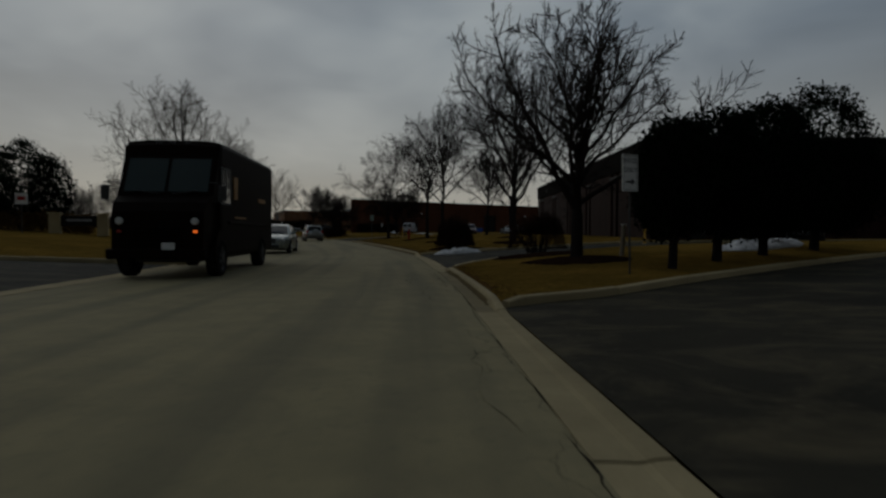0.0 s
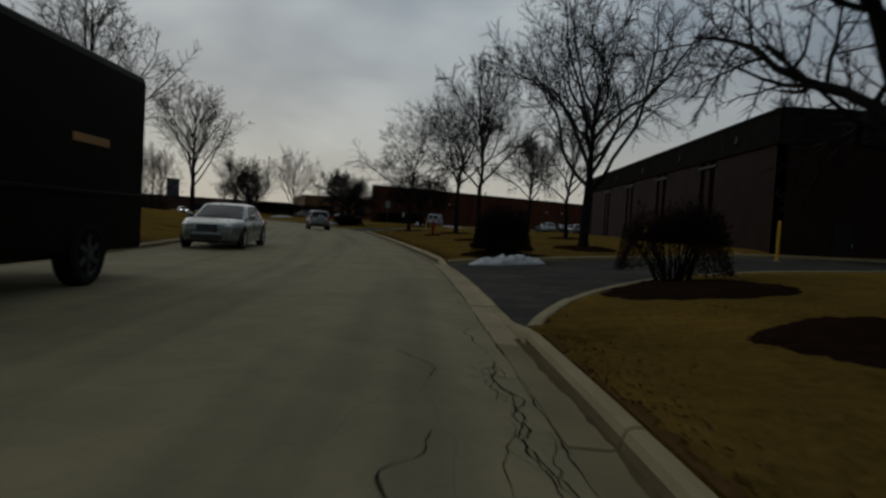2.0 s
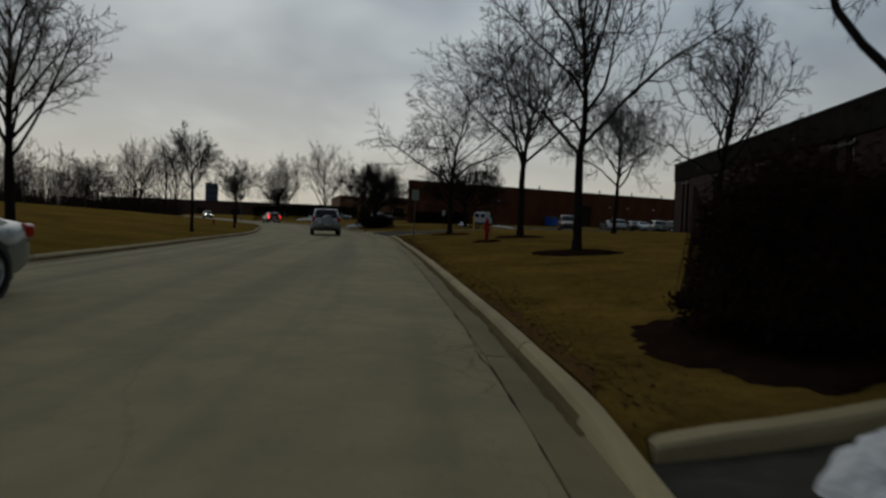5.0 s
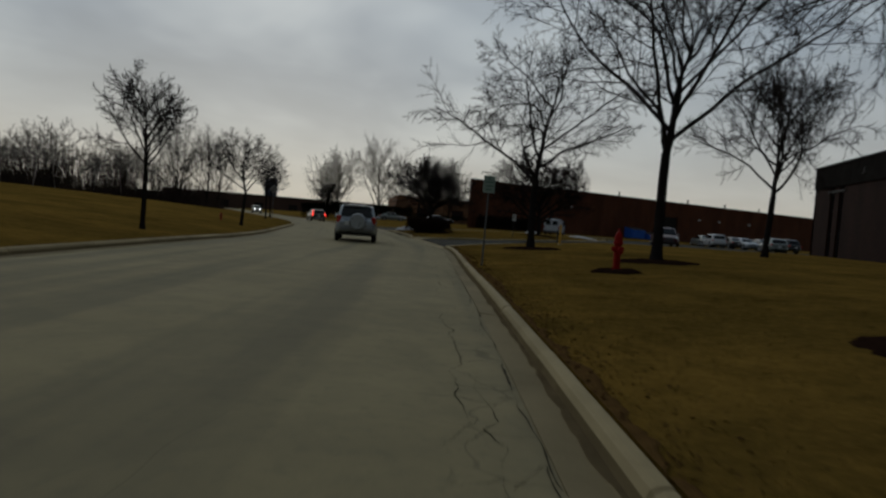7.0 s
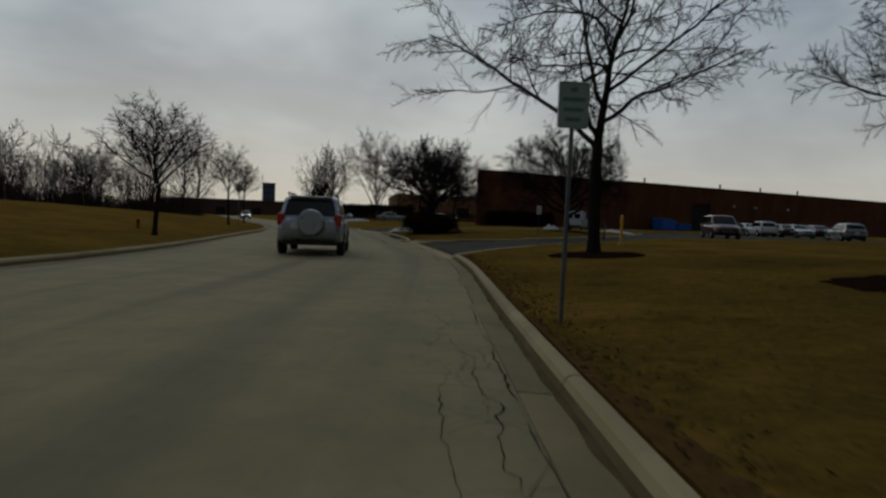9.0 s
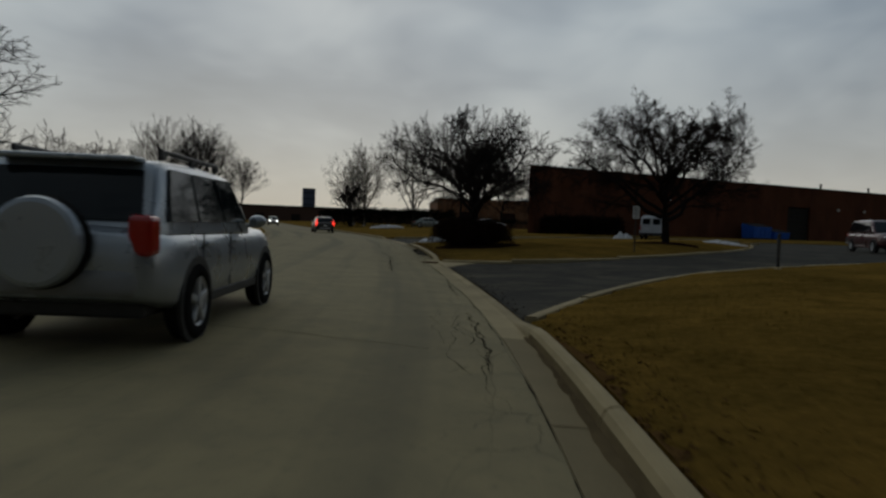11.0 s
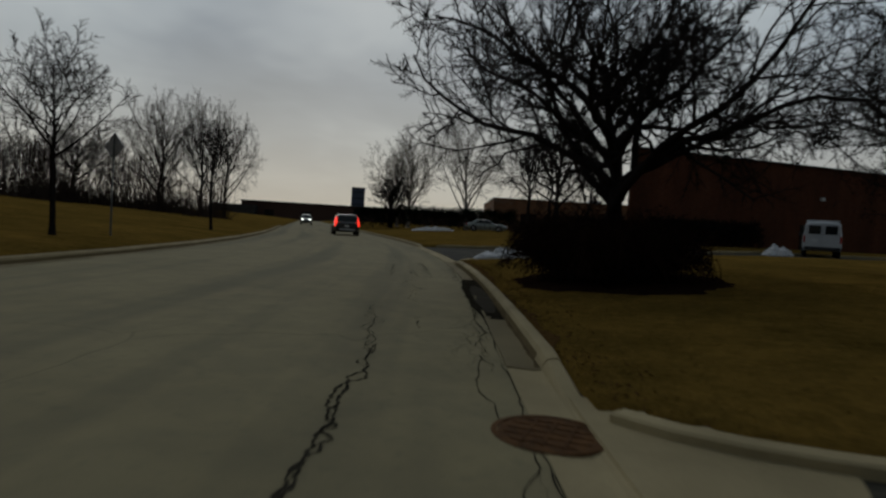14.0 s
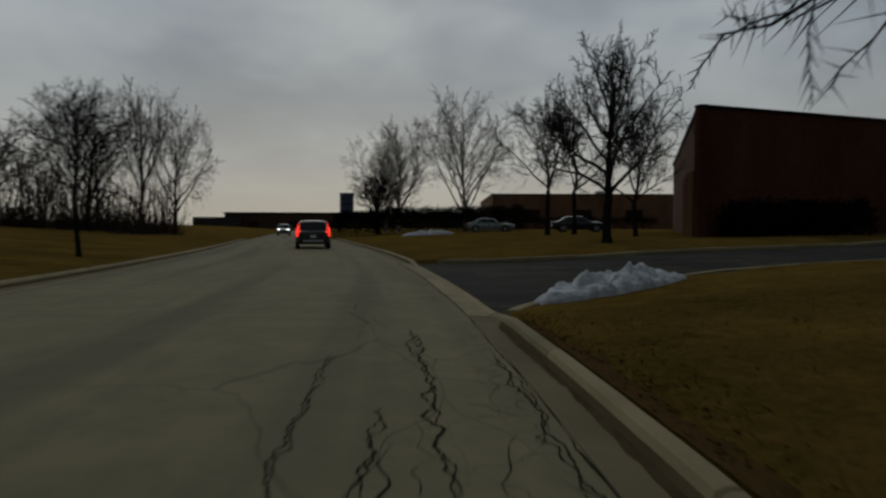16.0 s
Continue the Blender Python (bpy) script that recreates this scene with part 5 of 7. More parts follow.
PLASTIC = surface("black_plastic", (0.012, 0.012, 0.013), (0.03, 0.03, 0.031), 5, 0.6, fine=60, relief=0.1)
GREY_PLASTIC = surface("grey_plastic", (0.16, 0.165, 0.17), (0.24, 0.245, 0.25), 5, 0.6, fine=60, relief=0.1)
CHROME = surface("chrome", (0.55, 0.56, 0.57), (0.68, 0.69, 0.7), 6, 0.18, 1.0, fine=30, relief=0.0)
CAR_GLASS = glass_like("tinted_car_glass", (0.008, 0.012, 0.014), 0.04, 0.35)
# the windscreen's teal sky reflection is mixed into its base colour
TRUCK_GLASS = glass_like("teal_reflection_glass", (0.012, 0.026, 0.026), 0.05)
TRUCK_GLASS.node_tree.nodes["Principled BSDF"].inputs["Specular IOR Level"].default_value = 0.4
CAR_GLASS.node_tree.nodes["Principled BSDF"].inputs["Specular IOR Level"].default_value = 0.3
LENS = glass_like("clear_lamp_lens", (0.55, 0.57, 0.58), 0.08)
RED_LENS = glass_like("red_lamp_lens", (0.4, 0.012, 0.01), 0.12)
BRAKE_ON = lamp_glow("lit_brake_lamp", (1.0, 0.03, 0.015), 3.2)
AMBER_ON = lamp_glow("lit_amber_lamp", (1.0, 0.16, 0.02), 1.6)
HEADLIGHT_ON = lamp_glow("lit_headlight", (1.0, 0.98, 0.92), 7.0)
PLATE = surface("number_plate", (0.5, 0.52, 0.52), (0.66, 0.67, 0.67), 9, 0.5, fine=60, relief=0.0)


def loft(sections, close_ends=True):
    """A skin over cross sections, each the same number of points, from one side's sill over the top to the other's."""
    bm = bmesh.new()
    rings = [[bm.verts.new(p) for p in sec] for sec in sections]
    n = len(rings[0])
    for a, b in zip(rings, rings[1:]):
        for k in range(n):
            bm.faces.new((a[k], b[k], b[(k + 1) % n], a[(k + 1) % n]))
    if close_ends:
        bm.faces.new(rings[0])
        bm.faces.new(rings[-1][::-1])
    bmesh.ops.recalc_face_normals(bm, faces=bm.faces)
    return bm


def panel(p, inset=0.04, out=0.006, thick=0.012, bow=0.0):
    """A thin plate just proud of a four-cornered face, drawn in from its edges; corners counter-clockwise from outside."""
    p = [Vector(q) for q in p]
    c = sum(p, Vector()) / 4
    n = (p[1] - p[0]).cross(p[3] - p[0]).normalized()
    q = []
    for i in range(4):
        e1, e2 = (p[(i + 1) % 4] - p[i]).normalized(), (p[(i - 1) % 4] - p[i]).normalized()
        q.append(p[i] + (e1 + e2) * inset)
    bm = bmesh.new()
    grid = [[None] * 5 for _ in range(5)]
    for i in range(5):
        for j in range(5):
            u, v = i / 4, j / 4
            w = (q[0] * (1 - u) + q[1] * u) * (1 - v) + (q[3] * (1 - u) + q[2] * u) * v
            grid[i][j] = bm.verts.new(w + n * (out + thick + bow * (1 - (2 * u - 1) ** 2) * (1 - 0.4 * (2 * v - 1) ** 2)))
    for i in range(4):
        for j in range(4):
            bm.faces.new((grid[i][j], grid[i + 1][j], grid[i + 1][j + 1], grid[i][j + 1]))
    geo = bmesh.ops.extrude_face_region(bm, geom=bm.faces[:])
    bmesh.ops.translate(bm, verts=[v for v in geo["geom"] if isinstance(v, bmesh.types.BMVert)], vec=-n * (thick + out + bow))
    bmesh.ops.recalc_face_normals(bm, faces=bm.faces)
    return bm


def blob(size, at, turn=0.0):
    """A smooth rounded lump."""
    bm = bmesh.new()
    m = Matrix.Translation(at) @ Matrix.Rotation(radians(turn), 4, "Z") @ Matrix.Diagonal((*size, 1))
    bmesh.ops.create_uvsphere(bm, u_segments=16, v_segments=10, radius=1.0, matrix=m)
    return bm


def add_wheel(root, x, y, r, width, side, spokes=5, rim_mat=None):
    """A wheel with its tyre: wheel > tyre, rim."""
    hub = part("wheel", cyl(r * 0.3, width * 0.7, (0, 0, 0), "y", 12), PLASTIC, root)
    hub.location = (x, y, r)
    prof = [(r * 0.66, -width / 2), (r * 0.9, -width / 2), (r * 0.985, -width * 0.38), (r, -width * 0.2), (r, width * 0.2), (r * 0.985, width * 0.38), (r * 0.9, width / 2), (r * 0.66, width / 2)]
    bm = bmesh.new()
    sides = 28
    rings = [[bm.verts.new((q * math.cos(2 * math.pi * k / sides), w, q * math.sin(2 * math.pi * k / sides))) for k in range(sides)] for q, w in prof]
    for a, b in zip(rings, rings[1:] + rings[:1]):
        for k in range(sides):
            bm.faces.new((a[k], a[(k + 1) % sides], b[(k + 1) % sides], b[k]))
    bmesh.ops.recalc_face_normals(bm, faces=bm.faces)
    part("tyre", bm, RUBBER, hub, smooth=True)
    bits = [cyl(r * 0.18, 0.06, (0, side * width * 0.42, 0), "y", 14)]
    for k in range(spokes):
        a = 2 * math.pi * k / spokes
        m = Matrix.Rotation(a, 4, "Y")
        bits.append(placed(box((r * 0.2, 0.035, r * 0.56), (0, side * width * 0.40, r * 0.38), 0.01, 1), m))
    bm = bmesh.new()
    ring_p = [(r * 0.58, width * 0.36), (r * 0.67, width * 0.46), (r * 0.67, -width * 0.3), (r * 0.58, -width * 0.3)]
    rings = [[bm.verts.new((q * math.cos(2 * math.pi * k / sides), side * w, q * math.sin(2 * math.pi * k / sides))) for k in range(sides)] for q, w in ring_p]
    for a, b in zip(rings, rings[1:] + rings[:1]):
        for k in range(sides):
            bm.faces.new((a[k], a[(k + 1) % sides], b[(k + 1) % sides], b[k]))
    bmesh.ops.recalc_face_normals(bm, faces=bm.faces)
    part("rim", joined(bm, *bits), rim_mat or ALLOY, hub)
    part("brake_disc", cyl(r * 0.52, 0.03, (0, side * width * 0.1, 0), "y", 20), PLASTIC, hub)


def car(name, label, m, paint, L, W, H, wb, r, hood, belt, cowl, roof_a, roof_b, tail, back_z, sill=0.26, windows=(0.48,), tumble=0.16, lit_tail=False, lit_head=False, category="car", front_axle=None, group="", bumper=None, rails=False, tall_lamps=False, spare=False, grille=True, chrome_trim=False, nose_z=0.62, skid=False, lamp_drop=0.0, plate=False):
    """A car seen from outside; x runs forward from the middle, z up. cowl, roof_a, roof_b, tail: where the windscreen starts and ends, the roof ends and the rear glass ends, along x."""
    root = empty(name, m, label, category, group)
    hw = W / 2
    xf, xr = L / 2, -L / 2
    fa = front_axle if front_axle is not None else xf - 0.19 * L
    ra = fa - wb

    def eased(x, pts, r=0.12):
        """A line of points with its corners rounded off."""
        px, pz = [p[0] for p in pts], [p[1] for p in pts]
        return float(np.mean([np.interp(x + o, px, pz) for o in np.linspace(-r, r, 9)]))

    line = [(xr - 0.2, back_z - 0.12), (xr, back_z - 0.06), (xr + 0.12, back_z), (tail, max(back_z, belt) if tail > xr + 0.3 else belt), (roof_b, belt), (cowl, belt - 0.03), ((cowl + xf) / 2, (belt + hood) / 2 + 0.005), (xf - 0.4, hood - 0.05), (xf - 0.1, nose_z + 0.07), (xf, nose_z), (xf + 0.2, nose_z - 0.2)]

    def half(x):
        u = (x - xr) / L
        return hw * (1 - 0.25 * max(0, (u - 0.80) / 0.20) ** 2.2 - 0.13 * max(0, (0.14 - u) / 0.14) ** 2.4)

    xs = sorted({xr, xr + 0.03, xr + 0.08, xr + 0.16, xf, xf - 0.02, xf - 0.05, xf - 0.1, xf - 0.17, xf - 0.26, xf - 0.38, *np.linspace(xr + 0.28, xf - 0.52, 16)})
    secs = []
    for x in xs:
        end = max(0, 1 - (xf - x) / 0.14, 1 - (x - xr) / 0.12)
        w = half(x) * (1 - 0.10 * end ** 2.5)
        low = sill + 0.04 * max(0, 1 - (xf - x) / 0.5) + 0.14 * max(0, 1 - (x - xr) / 0.5)
        t = max(eased(x, line), low + 0.12)
        prof = ((0.74, 0.0), (0.92, 0.015), (0.98, 0.10), (1.0, 0.32), (1.0, 0.55), (0.985, 0.74), (0.955, 0.87), (0.89, 0.95), (0.74, 0.99), (0.4, 1.0))
        side = [(w * a, low + (t - low) * b + (0.03 * (1 - a) if b > 0.94 else 0)) for a, b in prof]
        secs.append([(x, y, z) for y, z in side] + [(x, -y, z) for y, z in side[::-1]])
    part("body", loft(secs), paint, root, smooth=True)
    # the cabin, lofted from the tail of the glass to the foot of the windscreen
    wb_, wr = hw * 0.93, hw * 0.93 - tumble
    z0, z1 = belt - 0.05, H
    base = [(cowl, wb_ * 0.93), (cowl - 0.22, wb_), (roof_b - 0.1, wb_), (tail, wb_ * 0.93)]
    head = [(roof_a, wr * 0.95), (roof_a - 0.16, wr), (roof_b + 0.22, wr), (roof_b, wr * 0.95)]
    roofline = [(tail - 0.1, z0), (tail, z0), (roof_b, H - 0.04), ((roof_a + roof_b) / 2, H), (roof_a, H - 0.035), (cowl, z0), (cowl + 0.1, z0)]
    secs = []
    for x in sorted({tail, tail + 0.02, cowl, cowl - 0.02, *np.linspace(tail, roof_b, 5)[1:], *np.linspace(roof_b, roof_a, 9), *np.linspace(roof_a, cowl, 6)}):
        zc = max(eased(x, roofline, 0.05), z0 + 0.004)
        k = (zc - z0) / (H - z0)
        wlow = wb_ * (1 - 0.07 * max(0, 1 - (cowl - x) / 0.22, 1 - (x - tail) / 0.3))
        wtop = wlow - tumble * k
        lip = min(0.06, (zc - z0) * 0.4)
        side = [(wlow, z0 - 0.06), (wlow, z0), (wlow + (wtop - wlow) * 0.5, z0 + (zc - z0) * 0.5), (wtop + 0.01, zc - lip), (wtop - 0.03, zc - lip * 0.35), (wtop - 0.11, zc - 0.004), (wtop * 0.45, zc + 0.012)]
        secs.append([(x, y, z) for y, z in side] + [(x, -y, z) for y, z in side[::-1]])
    part("cabin", loft(secs), paint, root, smooth=True)
    h0, h1 = z0 + 0.05, z1 - 0.09

    def face(pa, pb, pc, pd):
        return [Vector(pa).lerp(Vector(pd), 0.06), Vector(pb).lerp(Vector(pc), 0.06), Vector(pb).lerp(Vector(pc), 0.93), Vector(pa).lerp(Vector(pd), 0.93)]
    part("windscreen", panel(face((cowl, -base[0][1], z0), (cowl, base[0][1], z0), (roof_a, head[0][1], z1 - 0.05), (roof_a, -head[0][1], z1 - 0.05)), 0.05, bow=0.03), CAR_GLASS, root)
    part("rear_window", panel(face((tail, base[3][1], z0), (tail, -base[3][1], z0), (roof_b, -head[3][1], z1 - 0.05), (roof_b, head[3][1], z1 - 0.05)), 0.06, bow=0.02), CAR_GLASS, root)
    for side in (1, -1):
        lo_f, lo_b = Vector((cowl - 0.24, side * wb_, z0)), Vector((roof_b - 0.12, side * wb_, z0))
        hi_f, hi_b = Vector((roof_a - 0.12, side * wr, z1 - 0.02)), Vector((roof_b + 0.2, side * wr, z1 - 0.02))
        cuts = [0.0, *windows, 1.0]
        for u, v in zip(cuts, cuts[1:]):
            q = [lo_f.lerp(lo_b, u), lo_f.lerp(lo_b, v), hi_f.lerp(hi_b, v), hi_f.lerp(hi_b, u)]
            q = [q[0].lerp(q[3], 0.10), q[1].lerp(q[2], 0.10), q[1].lerp(q[2], 0.90), q[0].lerp(q[3], 0.90)]
            if side < 0:
                q = [q[1], q[0], q[3], q[2]]
            part("side_window", panel(q, 0.03, 0.02), CAR_GLASS, root)
            if chrome_trim:
                part("window_trim", panel(q, 0.006, 0.012), CHROME, root)
        # doors' shut lines and handles
        for u in windows:
            x = lo_f.lerp(lo_b, u).x
            part("door_gap", box((0.014, 0.012, (belt - sill) * 0.8), (x, side * (half(x) * 0.995), sill + (belt - sill) * 0.52)), PLASTIC, root)
            part("door_handle", box((0.17, 0.04, 0.035), (x + 0.14, side * (half(x) * 0.995 + 0.01), belt - 0.16), 0.012), paint, root)
        # mirrors
        mx = cowl - 0.34
        part("mirror", joined(blob((0.08, 0.11, 0.075), (mx, side * (hw + 0.08), belt + 0.07)), box((0.06, 0.12, 0.05), (mx + 0.02, side * (hw - 0.01), belt + 0.02), 0.015)), paint, root)
        for ax in (fa, ra):
            part("wheel_arch", cyl(r * 1.17, 0.04, (ax, side * (half(ax) - 0.018), r * 1.03), "y", 30), PLASTIC, root, "dark wheel arch")
            add_wheel(root, ax, side * (hw - 0.08), r, 0.22, side)
        part("sill", box((wb - 2.4 * r, 0.06, 0.11), ((fa + ra) / 2, side * (hw * 0.955), sill + 0.02), 0.02), PLASTIC if bumper else paint, root)
        # lamps
        lz = hood - 0.16
        head_m = HEADLIGHT_ON if lit_head else LENS
        lens = part("headlight", blob((0.14, 0.17, 0.075), (xf - 0.135, side * hw * 0.64, nose_z + 0.035 - lamp_drop), side * -24), head_m, root, "clear oval headlight" if not lit_head else "lit headlight", True)
        part("bulb_ring", blob((0.03, 0.06, 0.06), (xf - 0.005, side * hw * 0.6, nose_z + 0.04 - lamp_drop), side * -20), CHROME if not lit_head else HEADLIGHT_ON, lens, "", True)
        part("fog_lamp", cyl(0.055, 0.05, (xf - 0.06, side * hw * 0.62, 0.38), "x", 14), LENS, root)
        if tall_lamps:
            a = panel([Vector((tail + 0.02, side * base[3][1] * 1.0, belt)), Vector((tail + 0.24, side * wb_ * 1.015, belt)), Vector((roof_b + 0.14, side * wr * 1.02, z1 - 0.12)), Vector((roof_b + 0.02, side * head[3][1], z1 - 0.12))][::-side], 0.0, 0.0, 0.03)
            part("tail_lamp", joined(a, box((0.2, 0.24, 0.34), (xr + 0.16, side * (hw * 0.83), belt - 0.18), 0.05, 2)), BRAKE_ON if lit_tail else RED_LENS, root)
            part("reverse_lamp", box((0.1, 0.13, 0.1), (xr + 0.085, side * hw * 0.66, belt - 0.1), 0.02), LENS, root)
        else:
            part("tail_lamp", box((0.22, 0.2, 0.34 if spare else 0.2), (xr + 0.13, side * (hw * 0.84), back_z - (0.05 if spare else 0.14)), 0.05, 3), BRAKE_ON if lit_tail else RED_LENS, root)
        if rails:
            x1, x2 = roof_a - 0.25, roof_b + 0.2
            part("roof_rail", joined(cyl(0.022, x1 - x2, ((x1 + x2) / 2, side * (wr - 0.05), H + 0.055), "x", 10), *[box((0.1, 0.04, 0.08), (x, side * (wr - 0.05), H + 0.02), 0.012) for x in (x1 - 0.05, (x1 + x2) / 2, x2 + 0.05)]), PLASTIC, root)
    fb = bumper or paint
    bm = box((0.34, W * 0.86, 0.26), (xf - 0.15, 0, sill + 0.2), 0.1, 4)
    bmesh.ops.subdivide_edges(bm, edges=[e for e in bm.edges if abs(e.verts[0].co.y - e.verts[1].co.y) > W * 0.4], cuts=8)
    for v in bm.verts:      # bowed, and swept back at its ends
        v.co.x += 0.025 - 0.3 * (abs(v.co.y) / hw) ** 2.6
    part("front_bumper", bm, fb, root, smooth=True)
    part("rear_bumper", box((0.28, W * 0.84, 0.26), (xr + 0.105, 0, sill + 0.26), 0.1, 4), fb, root, smooth=True)
    part("lower_intake", box((0.07, W * 0.5, 0.13), (xf + 0.055, 0, sill + 0.15), 0.03, 3), PLASTIC, root, "black lower air intake")
    if grille:
        g = part("grille", box((0.05, W * 0.33, 0.24), (xf - 0.002, 0, nose_z - 0.1), 0.022, 3), PLASTIC, root)
        part("grille_frame", joined(box((0.03, W * 0.35, 0.018), (xf + 0.012, 0, nose_z + 0.025), 0.006, 1), box((0.03, W * 0.33, 0.012), (xf + 0.012, 0, nose_z - 0.225), 0.004, 1)), CHROME, g)
        for k in range(3):
            part("grille_bar", box((0.012, W * 0.31, 0.008), (xf + 0.02, 0, nose_z - 0.16 + 0.06 * k)), GREY_PLASTIC, g)
    if plate:
        part("front_plate", box((0.015, 0.3, 0.15), (xf + 0.045, 0, sill + 0.26), 0.006, 1), PLATE, root)
    part("rear_plate", box((0.015, 0.31, 0.16), (xr - 0.022, 0.34 if spare else 0, back_z - 0.3 if not spare else sill + 0.48), 0.006, 1), PLATE, root)
    if spare:
        s = part("spare_wheel", cyl(0.36, 0.2, (xr - 0.1, -0.06, back_z - 0.12), "x", 32, bevel=0.05), paint, root, "painted hard cover over the spare wheel")
        part("tyre", cyl(0.372, 0.12, (xr - 0.07, -0.06, back_z - 0.12), "x", 32, bevel=0.03), RUBBER, s)
        part("spoiler", box((0.24, wr * 1.7, 0.05), (roof_b - 0.06, 0, z1 - 0.05), 0.02), paint, root)
    if skid:
        part("skid_plate", box((0.08, W * 0.6, 0.12), (xr - 0.01, 0, sill + 0.14), 0.03), ALLOY, root, "silver skid plate")
        part("tailgate_trim", box((0.02, W * 0.6, 0.05), (xr + 0.02, 0, back_z - 0.16), 0.01), CHROME, root)
    part("underbody", box((L * 0.9, W * 0.8, 0.14), (0, 0, sill + 0.02), 0.03), PLASTIC, root)
    return root


def on_road(y_or_s, d, toward=True, turn=0.0):
    """The pose of a car on the road; toward: it runs the way of the walk."""
    x, y = along(y_or_s, d)
    rz = heading(y_or_s) + 90 + (0 if toward else 180) + turn
    return pose(float(x), float(y), terrain(float(x), float(y)), 0, 0, rz)


def s_at(x, y):
    return road_place(x, y)[0]


SEDAN = dict(L=5.0, W=1.87, H=1.47, wb=3.05, r=0.35, hood=0.93, belt=0.97, cowl=1.12, nose_z=0.74, lamp_drop=0.06, roof_a=0.26, roof_b=-1.2, tail=-2.1, back_z=0.98, windows=(0.46, 0.86), tumble=0.2, sill=0.24)
SUV = dict(L=4.5, W=1.82, H=1.68, wb=2.66, r=0.36, hood=1.0, belt=1.06, cowl=0.95, roof_a=0.3, roof_b=-1.75, tail=-2.08, back_z=1.04, windows=(0.36, 0.7), tumble=0.15, sill=0.34, nose_z=0.8)
WAGON = dict(L=4.82, W=1.87, H=1.56, wb=2.8, r=0.35, hood=0.93, belt=1.0, cowl=0.95, roof_a=0.25, roof_b=-1.85, tail=-2.26, back_z=0.98, windows=(0.34, 0.66), tumble=0.17, sill=0.30, nose_z=0.72)

MINIVAN = dict(L=4.75, W=1.95, H=1.76, wb=2.9, r=0.34, hood=1.04, belt=1.06, cowl=1.35, roof_a=0.55, roof_b=-2.0, tail=-2.25, back_z=1.06, windows=(0.36, 0.7), tumble=0.16, sill=0.3, nose_z=0.8)
HATCH = dict(L=4.3, W=1.76, H=1.5, wb=2.6, r=0.32, hood=0.93, belt=0.98, cowl=1.0, roof_a=0.3, roof_b=-1.5, tail=-1.95, back_z=1.0, windows=(0.4, 0.75), tumble=0.17, sill=0.26, nose_z=0.72)


def build_vehicles():
    traffic = "vehicles on the road"
    car("sedan", "silver luxury sedan with a chrome-barred grille in the oncoming lane", on_road(s_at(-8.8, 33.3), road_place(-8.8, 33.3)[1], False, -3.5), SILVER, **SEDAN, chrome_trim=True, group=traffic)
    x, y = map(float, along(70.8, -3.95))
    car("suv", "silver compact four-wheel-drive car with a covered spare wheel on its back", on_road(s_at(x, y), road_place(x, y)[1]), SILVER_BLUE, **SUV, rails=True, spare=True, bumper=GREY_PLASTIC, group=traffic)
    x, y = map(float, along(130, -2.9))
    car("station_wagon", "dark grey station wagon with tall lit red brake lamps", on_road(s_at(x, y), road_place(x, y)[1]), DARK_GREY, **WAGON, rails=True, tall_lamps=True, lit_tail=True, bumper=PLASTIC, skid=True, chrome_trim=True, group=traffic)
    x, y = -72.5, 168.0
    car("suv", "silver car far up the road with its headlights on", on_road(s_at(x, y), road_place(x, y)[1], False), SILVER, **SUV, lit_head=True, rails=True, group=traffic)
    lot = "cars parked in front of the warehouse"

    def parked(spec, label, x, y, turn, paint, name="car"):
        car(name, label, pose(x, y, terrain(x, y), 0, 0, turn), paint, **spec, group=lot)
    parked(MINIVAN, "dark maroon minivan standing out in the lot", 4.3, 101.5, 272, MAROON)
    parked(SEDAN, "silver-grey sedan parked nose to the warehouse", 13.3, 131.6, 100, SILVER)
    parked(SUV, "white crossover parked nose to the warehouse", 13.6, 126.2, 98, WHITE_CAR)
    parked(SEDAN, "dark grey sedan parked nose to the warehouse", 16.4, 128.6, 98, DARK_GREY)
    parked(SEDAN, "light grey sedan parked nose to the warehouse", 17.6, 127.4, 282, SILVER_BLUE)
    parked(SEDAN, "black sedan parked nose to the warehouse", 20.0, 129.6, 100, BLACK_CAR)
    parked(SUV, "black crossover parked nose to the warehouse", 21.6, 125.4, 112, BLACK_CAR)
    parked(HATCH, "pale silver hatchback parked out in the lot", 16.0, 109.8, 91, SILVER)
    parked(SEDAN, "long pale sedan parked beyond the far driveway", -37.0, 153.0, 15, SILVER)
    parked(SEDAN, "dark sedan parked under bare trees", -27.5, 150.0, 15, BLACK_CAR)
    car("car", "dark car parked beside the brick building, tail lamps lit", pose(21.2, 37.0, terrain(21.2, 37.0), 0, 0, 60), BLACK_CAR, **SEDAN, lit_tail=True)


build_vehicles()


